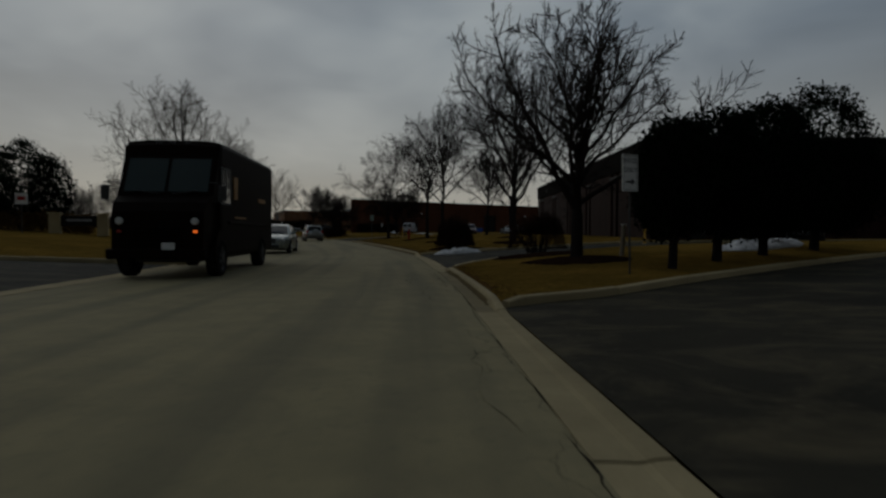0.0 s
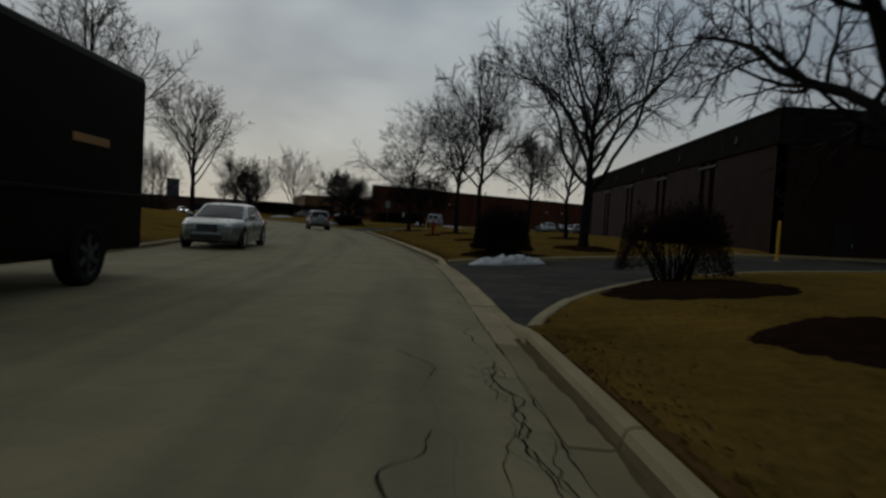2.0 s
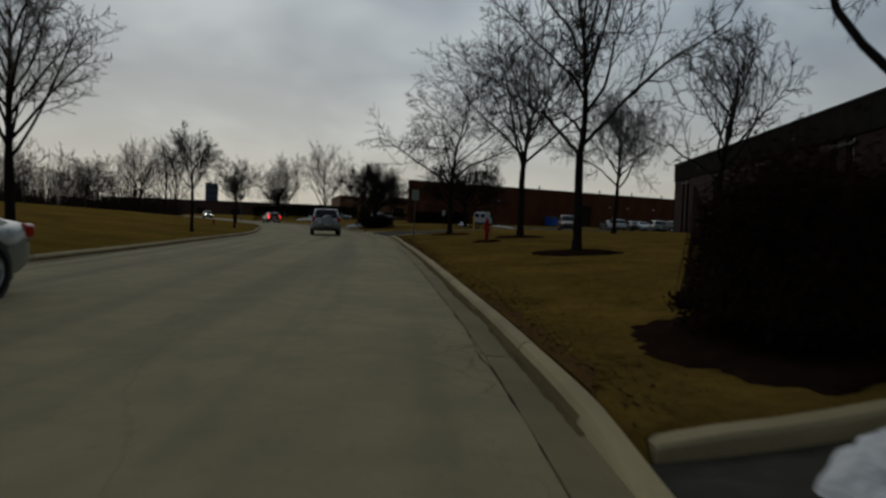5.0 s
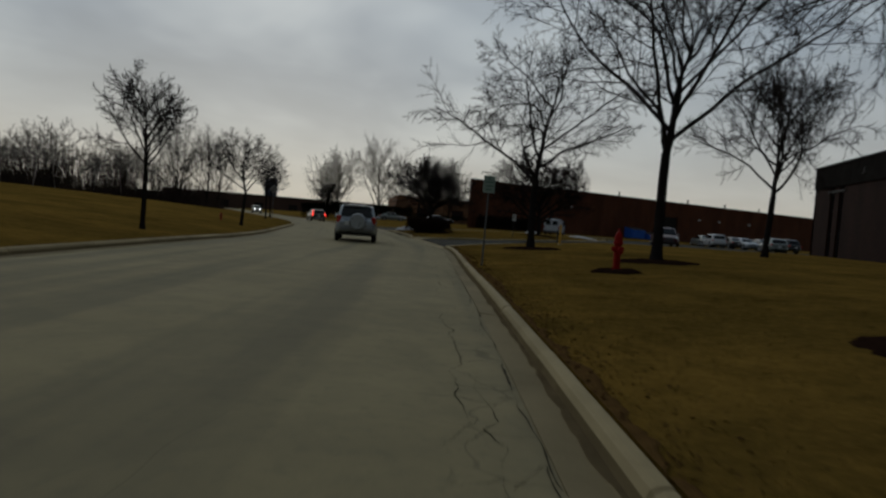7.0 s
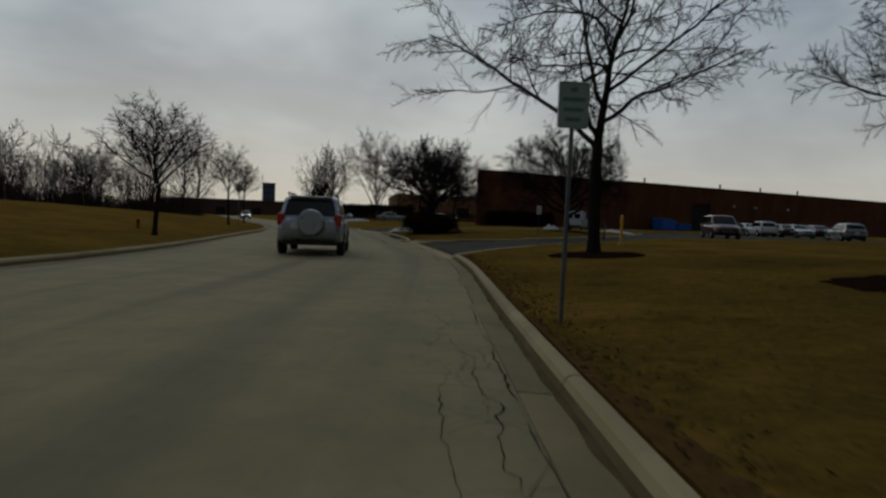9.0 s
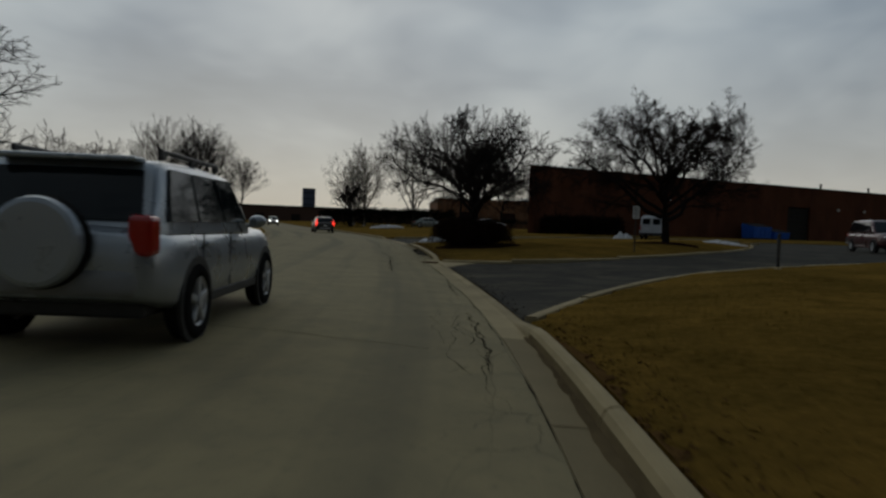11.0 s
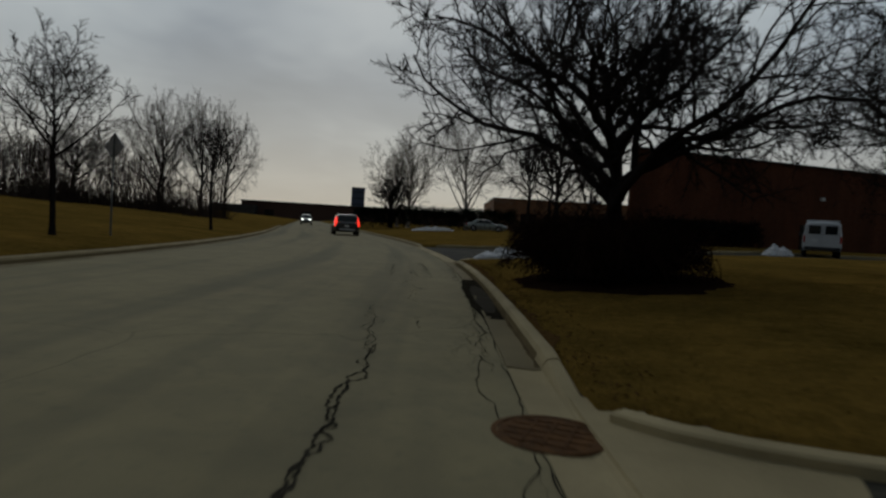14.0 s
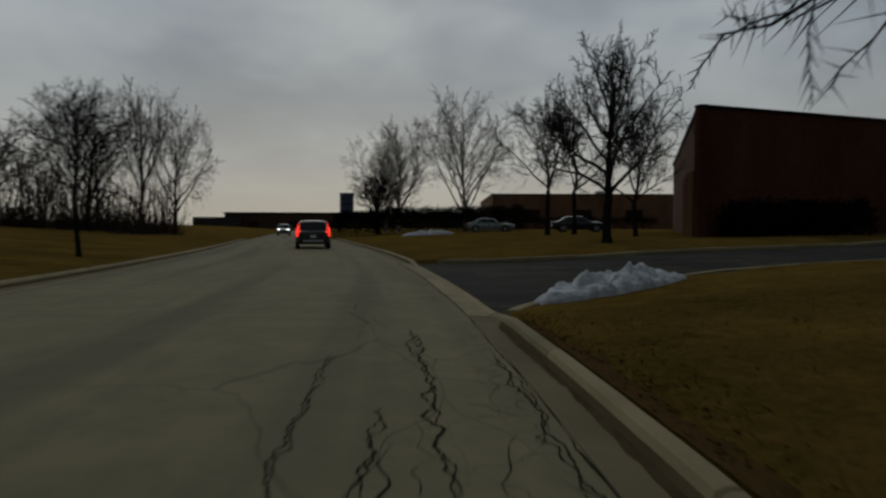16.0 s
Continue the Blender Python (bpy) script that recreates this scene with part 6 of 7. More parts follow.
def delivery_truck():
    """A walk-in delivery van: tall square body, short sloping nose."""
    at, L, W = Vector((-6.95, 18.75, 0)), 7.3, 2.32
    root = empty("delivery_truck", pose(at.x, at.y, terrain(at.x, at.y), 0, 0, heading(s_at(-5.9, 18.7)) - 90 - 1.0), "tall dark-brown walk-in delivery truck with a gold shield on its side", "truck", "vehicles on the road")
    hw, z0, z1 = W / 2, 0.5, 3.4
    xf, xr = L / 2 - 0.25, -L / 2
    # cargo body with softly rounded roof edges; the front leans back over the windscreen
    secs = []
    for x, zt, w in ((xr, z1 - 0.05, hw - 0.03), (xr + 0.06, z1, hw), (xf - 1.2, z1, hw), (xf - 0.55, z1 - 0.02, hw), (xf - 0.42, z1 - 0.16, hw - 0.02)):
        side = [(w * 0.985, z0), (w, z0 + 0.1), (w, zt - 0.16), (w - 0.03, zt - 0.07), (w - 0.1, zt - 0.02), (w * 0.5, zt + 0.02)]
        secs.append([(x, y, z) for y, z in side] + [(x, -y, z) for y, z in side[::-1]])
    part("cargo_body", loft(secs), TRUCK_BROWN, root)
    # cab front: from the roof brow down the windscreen to the nose
    prof = [(xf - 0.42, z1 - 0.16), (xf - 0.36, z1 - 0.42), (xf + 0.1, 1.98), (xf + 0.46, 1.8), (xf + 0.61, 1.58), (xf + 0.66, 0.5)]
    secs = []
    for k, (x, z) in enumerate(prof):
        w = hw - 0.02 - 0.05 * k / 5 - (0.05 if k > 2 else 0)
        secs.append([(x, w, z), (x, w * 0.5, z + 0.015), (x, -w * 0.5, z + 0.015), (x, -w, z), (xf - 0.6, -w, min(z, z1 - 0.3)), (xf - 0.6, w, min(z, z1 - 0.3))])
    part("cab_front", loft(secs), TRUCK_BROWN, root)
    a, b = Vector((xf - 0.345, 0, z1 - 0.48)), Vector((xf + 0.075, 0, 2.05))
    for s in (1, -1):
        q = [Vector((b.x, -0.02 if s < 0 else hw - 0.16, b.z)), Vector((b.x, -hw + 0.16 if s < 0 else 0.02, b.z)), Vector((a.x, -hw + 0.16 if s < 0 else 0.02, a.z)), Vector((a.x, -0.02 if s < 0 else hw - 0.16, a.z))]
        q = [q[1], q[0], q[3], q[2]]
        part("windscreen", panel(q, 0.02, 0.02, bow=0.01), TRUCK_GLASS, root)
        part("wiper", box((0.02, 0.6, 0.02), (xf + 0.12, s * 0.45, 2.07), 0.005, 1, Matrix.Rotation(s * 0.15, 4, "X")), PLASTIC, root)
        # headlights and indicators
        part("headlight", cyl(0.085, 0.08, (xf + 0.67, s * 0.85, 1.36), "x", 20, bevel=0.02), LENS, root)
        part("indicator", box((0.05, 0.1, 0.06), (xf + 0.66, s * 0.86, 1.12), 0.02), AMBER_ON if s > 0 else RED_LENS, root)
        # cab side window with its pale frame, in two sliding panes
        y = s * (hw - 0.005)
        rim = [box((0.88, 0.035, 0.022), (xf - 0.92, y, 2.28 + e * 0.46), 0.015) for e in (-1, 1)] + [box((0.022, 0.035, 0.92), (xf - 0.92 + e * 0.425, y, 2.28), 0.015) for e in (-1, 0, 1)]
        f = part("side_window", joined(*rim), GREY_PLASTIC, root, "cab side window with a pale frame")
        for k in (0, 1):
            part("pane", box((0.4, 0.02, 0.9), (xf - 1.13 + 0.42 * k, y, 2.28), 0.005, 1), CAR_GLASS, f)
        # mirrors on arms
        part("mirror", joined(box((0.08, 0.2, 0.36), (xf + 0.2, s * (hw + 0.2), 2.05), 0.03), cyl(0.015, 0.4, (xf + 0.1, s * (hw + 0.08), 2.3), "y", 8), cyl(0.015, 0.4, (xf + 0.1, s * (hw + 0.08), 1.85), "y", 8)), PLASTIC, root)
        # gold stripe, shield and word bars on the side
        part("stripe", box((1.3, 0.012, 0.05), (0.95, s * (hw + 0.005), 1.5), 0.004, 1), GOLD, root, "gold side stripe")
        part("shield", joined(box((0.42, 0.014, 0.34), (1.5, s * (hw + 0.006), 2.42), 0.005, 1), box((0.34, 0.014, 0.3), (1.5, s * (hw + 0.006), 2.14), 0.005, 1)), GOLD, root, "plain gold shield emblem")
        part("marking_bar", box((1.0, 0.012, 0.12), (-1.9, s * (hw + 0.005), 2.1), 0.004, 1), GOLD, root)
        part("rub_rail", box((L * 0.78, 0.03, 0.07), (-0.6, s * (hw + 0.01), 1.35), 0.01, 1), TRUCK_BROWN, root)
        for ax in (xf - 0.45, xr + 1.75):
            part("wheel_arch", cyl(0.54, 0.03, (ax, s * (hw - 0.012), 0.6), "y", 26), TRUCK_BROWN, root)
            add_wheel(root, ax, s * (hw - 0.12), 0.46, 0.32, s, 6, PLASTIC)
        part("tail_lamp", cyl(0.07, 0.04, (xr - 0.01, s * (hw - 0.2), 1.15), "x", 14), RED_LENS, root)
    part("front_bumper", box((0.16, W * 0.96, 0.24), (xf + 0.74, 0, 0.6), 0.04), TRUCK_BROWN, root)
    part("grille", joined(*[box((0.04, 1.1, 0.05), (xf + 0.67, 0, 0.85 + 0.09 * k), 0.01, 1) for k in range(5)]), TRUCK_BROWN, root)
    part("front_plate", box((0.02, 0.3, 0.16), (xf + 0.83, 0.3, 0.78), 0.006, 1), PLATE, root)
    part("chassis", box((L * 0.94, W * 0.62, 0.3), (0, 0, 0.52), 0.03), PLASTIC, root)
    part("rear_door", box((0.04, W * 0.8, 2.1), (xr - 0.01, 0, 1.8), 0.02), TRUCK_BROWN, root)
    part("rear_step", box((0.35, W * 0.9, 0.08), (xr - 0.12, 0, 0.58), 0.02), PLASTIC, root)
    for k in (-1, 0, 1):
        part("roof_light", box((0.06, 0.14, 0.05), (xf - 0.46, 0.35 * k, z1 - 0.08), 0.015, 1), PLASTIC, root)


delivery_truck()


def cargo_van():
    x, y = -6.4, 123.0
    root = empty("cargo_van", pose(x, y, terrain(x, y), 0, 0, 82), "white cargo van parked with its rear doors to the street", "van")
    hw, xf, xr = 0.98, 2.6, -2.6
    secs = []
    for px, zt, w in ((xr, 1.98, hw - 0.05), (xr + 0.1, 2.05, hw), (0.7, 2.06, hw), (1.35, 1.98, hw), (1.75, 1.3, hw), (2.4, 1.08, hw - 0.06), (2.6, 0.8, hw - 0.12)):
        side = [(w * 0.95, 0.4), (w, 0.6), (w, min(1.1, zt - 0.2)), (w - 0.1 * (zt > 1.5), zt - 0.12), (w - 0.2, zt), (w * 0.4, zt + 0.02)]
        secs.append([(px, a, z) for a, z in side] + [(px, -a, z) for a, z in side[::-1]])
    part("body", loft(secs), WHITE_CAR, root, smooth=False)
    for s in (1, -1):
        d = part("rear_door", box((0.03, 0.8, 1.4), (xr - 0.02, s * 0.42, 1.2), 0.03), WHITE_CAR, root)
        part("rear_window", box((0.03, 0.62, 0.5), (xr - 0.035, s * 0.42, 1.6), 0.03), CAR_GLASS, d)
        part("tail_lamp", box((0.06, 0.1, 0.4), (xr - 0.01, s * 0.92, 1.05), 0.02), RED_LENS, root)
        part("side_window", box((0.9, 0.03, 0.45), (0.75, s * (hw - 0.05), 1.55), 0.04), CAR_GLASS, root)
        part("mirror", box((0.12, 0.2, 0.25), (1.3, s * (hw + 0.1), 1.4), 0.04), PLASTIC, root)
        for ax in (1.75, -1.6):
            part("wheel_arch", cyl(0.42, 0.04, (ax, s * (hw - 0.012), 0.4), "y", 24), PLASTIC, root)
            add_wheel(root, ax, s * (hw - 0.12), 0.36, 0.22, s, 6, GREY_PLASTIC)
    part("windscreen", panel([(1.75, -0.8, 1.34), (1.75, 0.8, 1.34), (1.38, 0.74, 1.9), (1.38, -0.74, 1.9)], 0.04, 0.03), CAR_GLASS, root)
    part("rear_bumper", box((0.2, 1.85, 0.2), (xr - 0.08, 0, 0.52), 0.04), PLASTIC, root)
    part("rear_plate", box((0.02, 0.3, 0.16), (xr - 0.05, 0.4, 0.98), 0.006, 1), PLATE, root)
    part("ladder_rack", joined(*[cyl(0.025, 1.7, (px, 0, 2.16), "y", 8) for px in (-2.0, -0.6, 0.6)], *[cyl(0.025, 2.8, (-0.7, s * 0.75, 2.16), "x", 8) for s in (1, -1)]), METAL, root)


cargo_van()


# ---- street things ----
def hydrant(x, y, label, size=1.0, slim=1.0):
    root = empty("fire_hydrant", pose(x, y, terrain(x, y) - 0.02, 0, 0, 25) @ Matrix.Diagonal((slim, slim, 1, 1)), label, "hydrant")
    k = size
    part("barrel", lathe([(0.15 * k, 0), (0.15 * k, 0.05 * k), (0.105 * k, 0.07 * k), (0.1 * k, 0.58 * k), (0.14 * k, 0.6 * k), (0.14 * k, 0.65 * k), (0.11 * k, 0.66 * k)], 20), RED_PAINT, root, smooth=False)
    part("bonnet", lathe([(0.125 * k, 0.655 * k), (0.12 * k, 0.74 * k), (0.09 * k, 0.82 * k), (0.05 * k, 0.86 * k), (0.03 * k, 0.87 * k), (0.03 * k, 0.92 * k), (0.012 * k, 0.925 * k)], 18), RED_PAINT, root, smooth=False)
    for s, r in ((1, 0.055), (-1, 0.055)):
        part("nozzle_cap", joined(cyl(r * k, 0.14 * k, (s * 0.1 * k, 0, 0.5 * k), "x", 12), cyl(0.02 * k, 0.05 * k, (s * 0.18 * k, 0, 0.5 * k), "x", 6)), RED_PAINT, root)
    part("pumper_cap", joined(cyl(0.075 * k, 0.14 * k, (0, -0.14 * k, 0.47 * k), "y", 14), cyl(0.022 * k, 0.05 * k, (0, -0.23 * k, 0.47 * k), "y", 6)), RED_PAINT, root)
    part("flange", joined(cyl(0.16 * k, 0.035 * k, (0, 0, 0.06 * k), sides=20), *[cyl(0.016 * k, 0.05 * k, (0.135 * k * math.cos(a), 0.135 * k * math.sin(a), 0.09 * k), sides=6) for a in (0.4, 1.5, 2.5, 3.6, 4.7, 5.7)]), RED_PAINT, root)


hydrant(-2.97, 55.25, "red fire hydrant standing in a ring of mulch on the lawn", 1.15, 0.7)
mulch_ring((-2.97, 55.3), 0.66, "small ring of dark mulch under a hydrant")
hydrant(-24.3, 73.5, "small red fire hydrant on the lawn across the street", 0.5)


def text_mesh(body, size, mat, parent, m, name="lettering"):
    c = bpy.data.curves.new(name, "FONT")
    c.body, c.size, c.align_x, c.align_y, c.extrude = body, size, "CENTER", "CENTER", 0.002
    tmp = bpy.data.objects.new("tmp", c)
    scene.collection.objects.link(tmp)
    bpy.context.view_layer.update()
    me = bpy.data.meshes.new_from_object(tmp.evaluated_get(bpy.context.evaluated_depsgraph_get()))
    bpy.data.objects.remove(tmp)
    me.materials.clear()
    me.materials.append(mat)
    o = new(name, me)
    o.parent = parent
    o.matrix_basis = m
    return o


FACE = Matrix.Rotation(radians(90), 4, "X")      # a flat thing stood upright, facing -y


def sign_post(x, y, turn, height, w, h, centre, post, label, plate_mat, lean=0.0, name="road_sign"):
    root = empty(name, pose(x, y, terrain(x, y), 0, lean, turn), label, "sign")
    part("post", joined(box((0.042, 0.028, height + 0.3), (0, 0.02, height / 2 - 0.15), 0.006, 1), *[box((0.012, 0.032, 0.012), (0, 0.02, 0.4 + 0.25 * k)) for k in range(int(height / 0.25) - 1)]), post, root)
    p = part("sign_plate", box((w, 0.008, h), (0, -0.004, centre), 0.02, 2), plate_mat, root)
    part("bolt", joined(cyl(0.012, 0.012, (0, -0.012, centre + h * 0.4), "y", 8), cyl(0.012, 0.012, (0, -0.012, centre - h * 0.4), "y", 8)), METAL, p)
    return root, p


def build_signs():
    r, p = sign_post(4.03, 13.57, 32, 2.6, 0.46, 0.78, 2.16, METAL_DARK, "white sign reading enter only with an arrow, on a dark post", WHITE_PAINT, -1.5)
    text_mesh("ENTER", 0.155, BLACK_PAINT, p, Matrix.Translation((0, -0.0105, 2.41)) @ FACE)
    text_mesh("ONLY", 0.155, BLACK_PAINT, p, Matrix.Translation((0, -0.0105, 2.22)) @ FACE)
    bm = bmesh.new()
    pts = [(-0.15, 0.022), (0.03, 0.022), (0.03, 0.075), (0.16, 0), (0.03, -0.075), (0.03, -0.022), (-0.15, -0.022)]
    f = bm.faces.new([bm.verts.new((a, -0.0105, 1.97 + b)) for a, b in pts])
    g = bmesh.ops.extrude_face_region(bm, geom=[f])
    bmesh.ops.translate(bm, verts=[v for v in g["geom"] if isinstance(v, bmesh.types.BMVert)], vec=(0, -0.002, 0))
    part("arrow", bm, BLACK_PAINT, p)
    part("border", joined(box((0.42, 0.003, 0.012), (0, -0.009, 2.52)), box((0.42, 0.003, 0.012), (0, -0.009, 1.80)), box((0.012, 0.003, 0.72), (-0.205, -0.009, 2.16)), box((0.012, 0.003, 0.72), (0.205, -0.009, 2.16))), BLACK_PAINT, p)
    r, p = sign_post(-6.37, 56.66, 14, 2.45, 0.31, 0.46, 2.2, POST_GREY, "small faded pale-green sign on a grey steel post at the kerb", PALE_GREEN, 0.6)
    for k, (w, hh) in enumerate(((0.07, 0.05), (0.23, 0.04), (0.2, 0.04), (0.16, 0.04))):
        part("word_bar", box((w, 0.003, hh), (0, -0.0095, 2.355 - 0.1 * k)), GREEN_PAINT, p)
    r, p = sign_post(-8.58, 88.84, 20, 1.85, 0.26, 0.5, 1.58, METAL_DARK, "white rectangular sign on a short dark post by the lot", WHITE_PAINT)
    for k, w in enumerate((0.17, 0.19, 0.15, 0.18, 0.12)):
        part("word_bar", box((w, 0.003, 0.025), (0, -0.0095, 1.74 - 0.08 * k)), BLACK_PAINT, p)
    # the diamond warning sign across the street, seen from behind
    root = empty("warning_sign", pose(-30.9, 93.0, terrain(-30.9, 93.0), 0, 0, -4), "diamond warning sign on a post, its bare grey back showing", "sign")
    part("post", box((0.06, 0.03, 3.3), (0, 0, 1.5), 0.006, 1), POST_GREY, root)
    part("sign_plate", box((0.61, 0.01, 0.61), (0, 0.02, 2.75), 0.02, 2, Matrix.Rotation(radians(45), 4, "Y")), ALUMINIUM, root, "dull bare aluminium plate")
    r, p = sign_post(-22.9, 34.4, 10, 2.2, 0.6, 0.6, 1.9, METAL_DARK, "small square sign across the street", WHITE_PAINT)
    part("word_bar", box((0.4, 0.003, 0.2), (0, -0.0095, 1.92)), RED_PAINT, p)
    root = empty("entrance_sign", pose(-22.4, 39.0, terrain(-22.4, 39.0), 0, 0, 20), "low business entrance sign between two stone pillars", "sign")
    for s in (-1, 1):
        part("pillar", joined(box((0.6, 0.6, 1.35), (s * 1.3, 0, 0.6), 0.03), box((0.72, 0.72, 0.1), (s * 1.3, 0, 1.3), 0.02)), CONCRETE, root)
    part("sign_panel", box((2.0, 0.15, 0.6), (0, 0, 0.85), 0.02), DARK_FRAME, root)
    part("word_bar", box((1.4, 0.01, 0.14), (0, -0.085, 0.9), 0.0), GREY_PLASTIC, root)


build_signs()


def bollard(x, y, h, r, label, mat):
    root = empty("bollard", pose(x, y, terrain(x, y)), label, "bollard")
    part("post", lathe([(r, -0.1), (r, h - r * 0.6), (r * 0.85, h - r * 0.2), (r * 0.4, h), (0.005, h + 0.01)], 16), mat, root, smooth=False)
    part("foot", lathe([(r * 2.2, -0.08), (r * 2.2, 0.02), (r * 1.2, 0.05)], 14), CONCRETE, root)


bollard(12.3, 38.6, 1.65, 0.065, "tall yellow bollard guarding the corner of the brick building", YELLOW_PAINT)
bollard(6.2, 36.2, 1.15, 0.065, "yellow steel bollard at the edge of the driveway", YELLOW_PAINT)
bollard(-4.7, 73.9, 1.05, 0.05, "thin yellow bollard on the lawn", YELLOW_PAINT)
bollard(-5.0, 81.2, 0.95, 0.045, "short dark post beside the driveway", METAL_DARK)


def build_small():
    root = empty("marker_post", pose(5.4, 19.1, terrain(5.4, 19.1), 2, 3, 30), "short leaning weathered white marker post", "post")
    part("post", box((0.1, 0.1, 1.0), (0, 0, 0.42), 0.012), WOOD, root)
    part("cap", box((0.13, 0.13, 0.03), (0, 0, 0.93), 0.008, 1), WHITE_PAINT, root)
    # dumpsters by the dock
    for dx, w, hh, lab in ((2.6, 2.6, 1.7, "bright blue steel dumpster by the dock door"), (5.6, 2.4, 1.15, "lower dark-blue dumpster by the dock door")):
        p = Vector(CORNERS_B[0]) + Vector(B_EAST) * (dx + 25.6) - Vector(B_NORTH) * 1.6
        root = empty("dumpster", pose(p.x, p.y, terrain(p.x, p.y), 0, 0, 39), lab, "dumpster")
        bm = bmesh.new()
        v = [bm.verts.new(q) for q in ((-w / 2, -0.75, 0.12), (w / 2, -0.75, 0.12), (w / 2, 0.75, 0.12), (-w / 2, 0.75, 0.12), (-w / 2, -0.95, hh - 0.35), (w / 2, -0.95, hh - 0.35), (w / 2, 0.85, hh), (-w / 2, 0.85, hh))]
        for f in ((3, 2, 1, 0), (0, 1, 5, 4), (1, 2, 6, 5), (2, 3, 7, 6), (3, 0, 4, 7), (4, 5, 6, 7)):
            bm.faces.new([v[i] for i in f])
        part("bin", bm, BLUE_PAINT, root)
        for s in (-1, 1):
            part("side_pocket", box((0.08, 1.0, 0.16), (s * (w / 2 + 0.04), -0.05, 0.75), 0.02), BLUE_PAINT, root)
            part("lid", box((w / 2 - 0.06, 1.85, 0.05), (s * w / 4, -0.05, hh - 0.13), 0.02, 2, Matrix.Rotation(radians(11), 4, "X")), PLASTIC, root)
        for k in range(4):
            part("rib", box((0.07, 0.06, hh - 0.7), (-w / 2 + 0.3 + k * (w - 0.6) / 3, -0.9, hh / 2 - 0.1), 0.01, 1, Matrix.Rotation(radians(9), 4, "X")), BLUE_PAINT, root)
        for sx in (-1, 1):
            part("skid", box((0.12, 1.5, 0.14), (sx * w * 0.35, 0, 0.06), 0.01, 1), METAL_DARK, root)


build_small()


def snow_heap(label, a, b, width, height, seed):
    """A ridge of ploughed, half-melted snow from a to b."""
    a, b = np.array(a, float), np.array(b, float)
    t = (b - a) / math.dist(a, b)
    nrm = np.array([-t[1], t[0]])
    verts, nu, nv = [], 96, 34
    for i in range(nu):
        u = i / (nu - 1)
        env = max(0.0, math.sin(math.pi * u)) ** 0.55
        for j in range(nv):
            w = 2 * j / (nv - 1) - 1
            wob = 1 + 0.3 * noise.noise((u * 5 + seed, w, 0.3))
            p = a + (b - a) * u + nrm * w * width / 2 * (0.25 + 0.75 * env) * wob
            h = height * env * max(0, 1 - w * w) ** 0.75
            h *= 0.7 + 0.6 * noise.noise((p[0] * 2.6, p[1] * 2.6, seed)) + 0.55 * abs(noise.noise((p[0] * 6.0, p[1] * 6.0, seed + 3)))
            h += (0.03 * noise.noise((p[0] * 17, p[1] * 17, seed + 8)) + 0.06 * (0.35 - abs(noise.noise((p[0] * 9, p[1] * 9, seed + 5))))) * env
            edge = abs(w) > 0.97 or i in (0, nu - 1)
            verts.append((p[0], p[1], terrain(p[0], p[1]) + (-0.05 if edge else max(h, -0.01) + 0.012)))
    ob = mesh_object("snow_heap", verts, [f[::-1] for f in grid_faces(nu, nv)], SNOW, smooth=True)
    return tagged(ob, label, "snow")


snow_heap("dirty ploughed snow heap at the edge of the driveway", (-0.4, 30.75), (1.9, 31.95), 0.95, 0.27, 1)
snow_heap("long white ridge of melting snow beside the driveway", (-20.7, 98.1), (-18.8, 101.6), 0.9, 0.34, 2)
snow_heap("small heap of snow beside a parked van", (-9.9, 119.2), (-8.3, 120.2), 1.2, 0.55, 3)
snow_heap("thin patch of old snow on the lawn", (-4.4, 103.2), (-1.6, 105.6), 0.8, 0.16, 4)
snow_heap("patch of old snow under the evergreens", (8.6, 19.6), (13.4, 24.0), 1.6, 0.28, 5)
snow_heap("strip of old snow far along the verge", (-41.0, 139.5), (-38.0, 144.0), 1.4, 0.4, 6)


# ---- on the road: manhole, water in the gutter, apron, cracks ----
RUST = surface("rusty_iron", (0.02, 0.012, 0.006), (0.17, 0.078, 0.026), 7, 0.85, 0.0, fine=26, fine_amount=0.5, relief=0.6, depth=0.006)
WATER = surface("gutter_water", (0.045, 0.04, 0.031), (0.07, 0.062, 0.05), 3, 0.3, fine=20, relief=0.05)
WATER.node_tree.nodes["Principled BSDF"].inputs["Specular IOR Level"].default_value = 0.0
WET = surface("wet_asphalt", (0.014, 0.012, 0.009), (0.036, 0.031, 0.022), 3, 0.92, fine=40, relief=0.4, gloss=0.0)
CRACK = surface("crack_dirt", (0.022, 0.0195, 0.0145), (0.055, 0.049, 0.036), 6, 0.95, fine=30, relief=0.3)


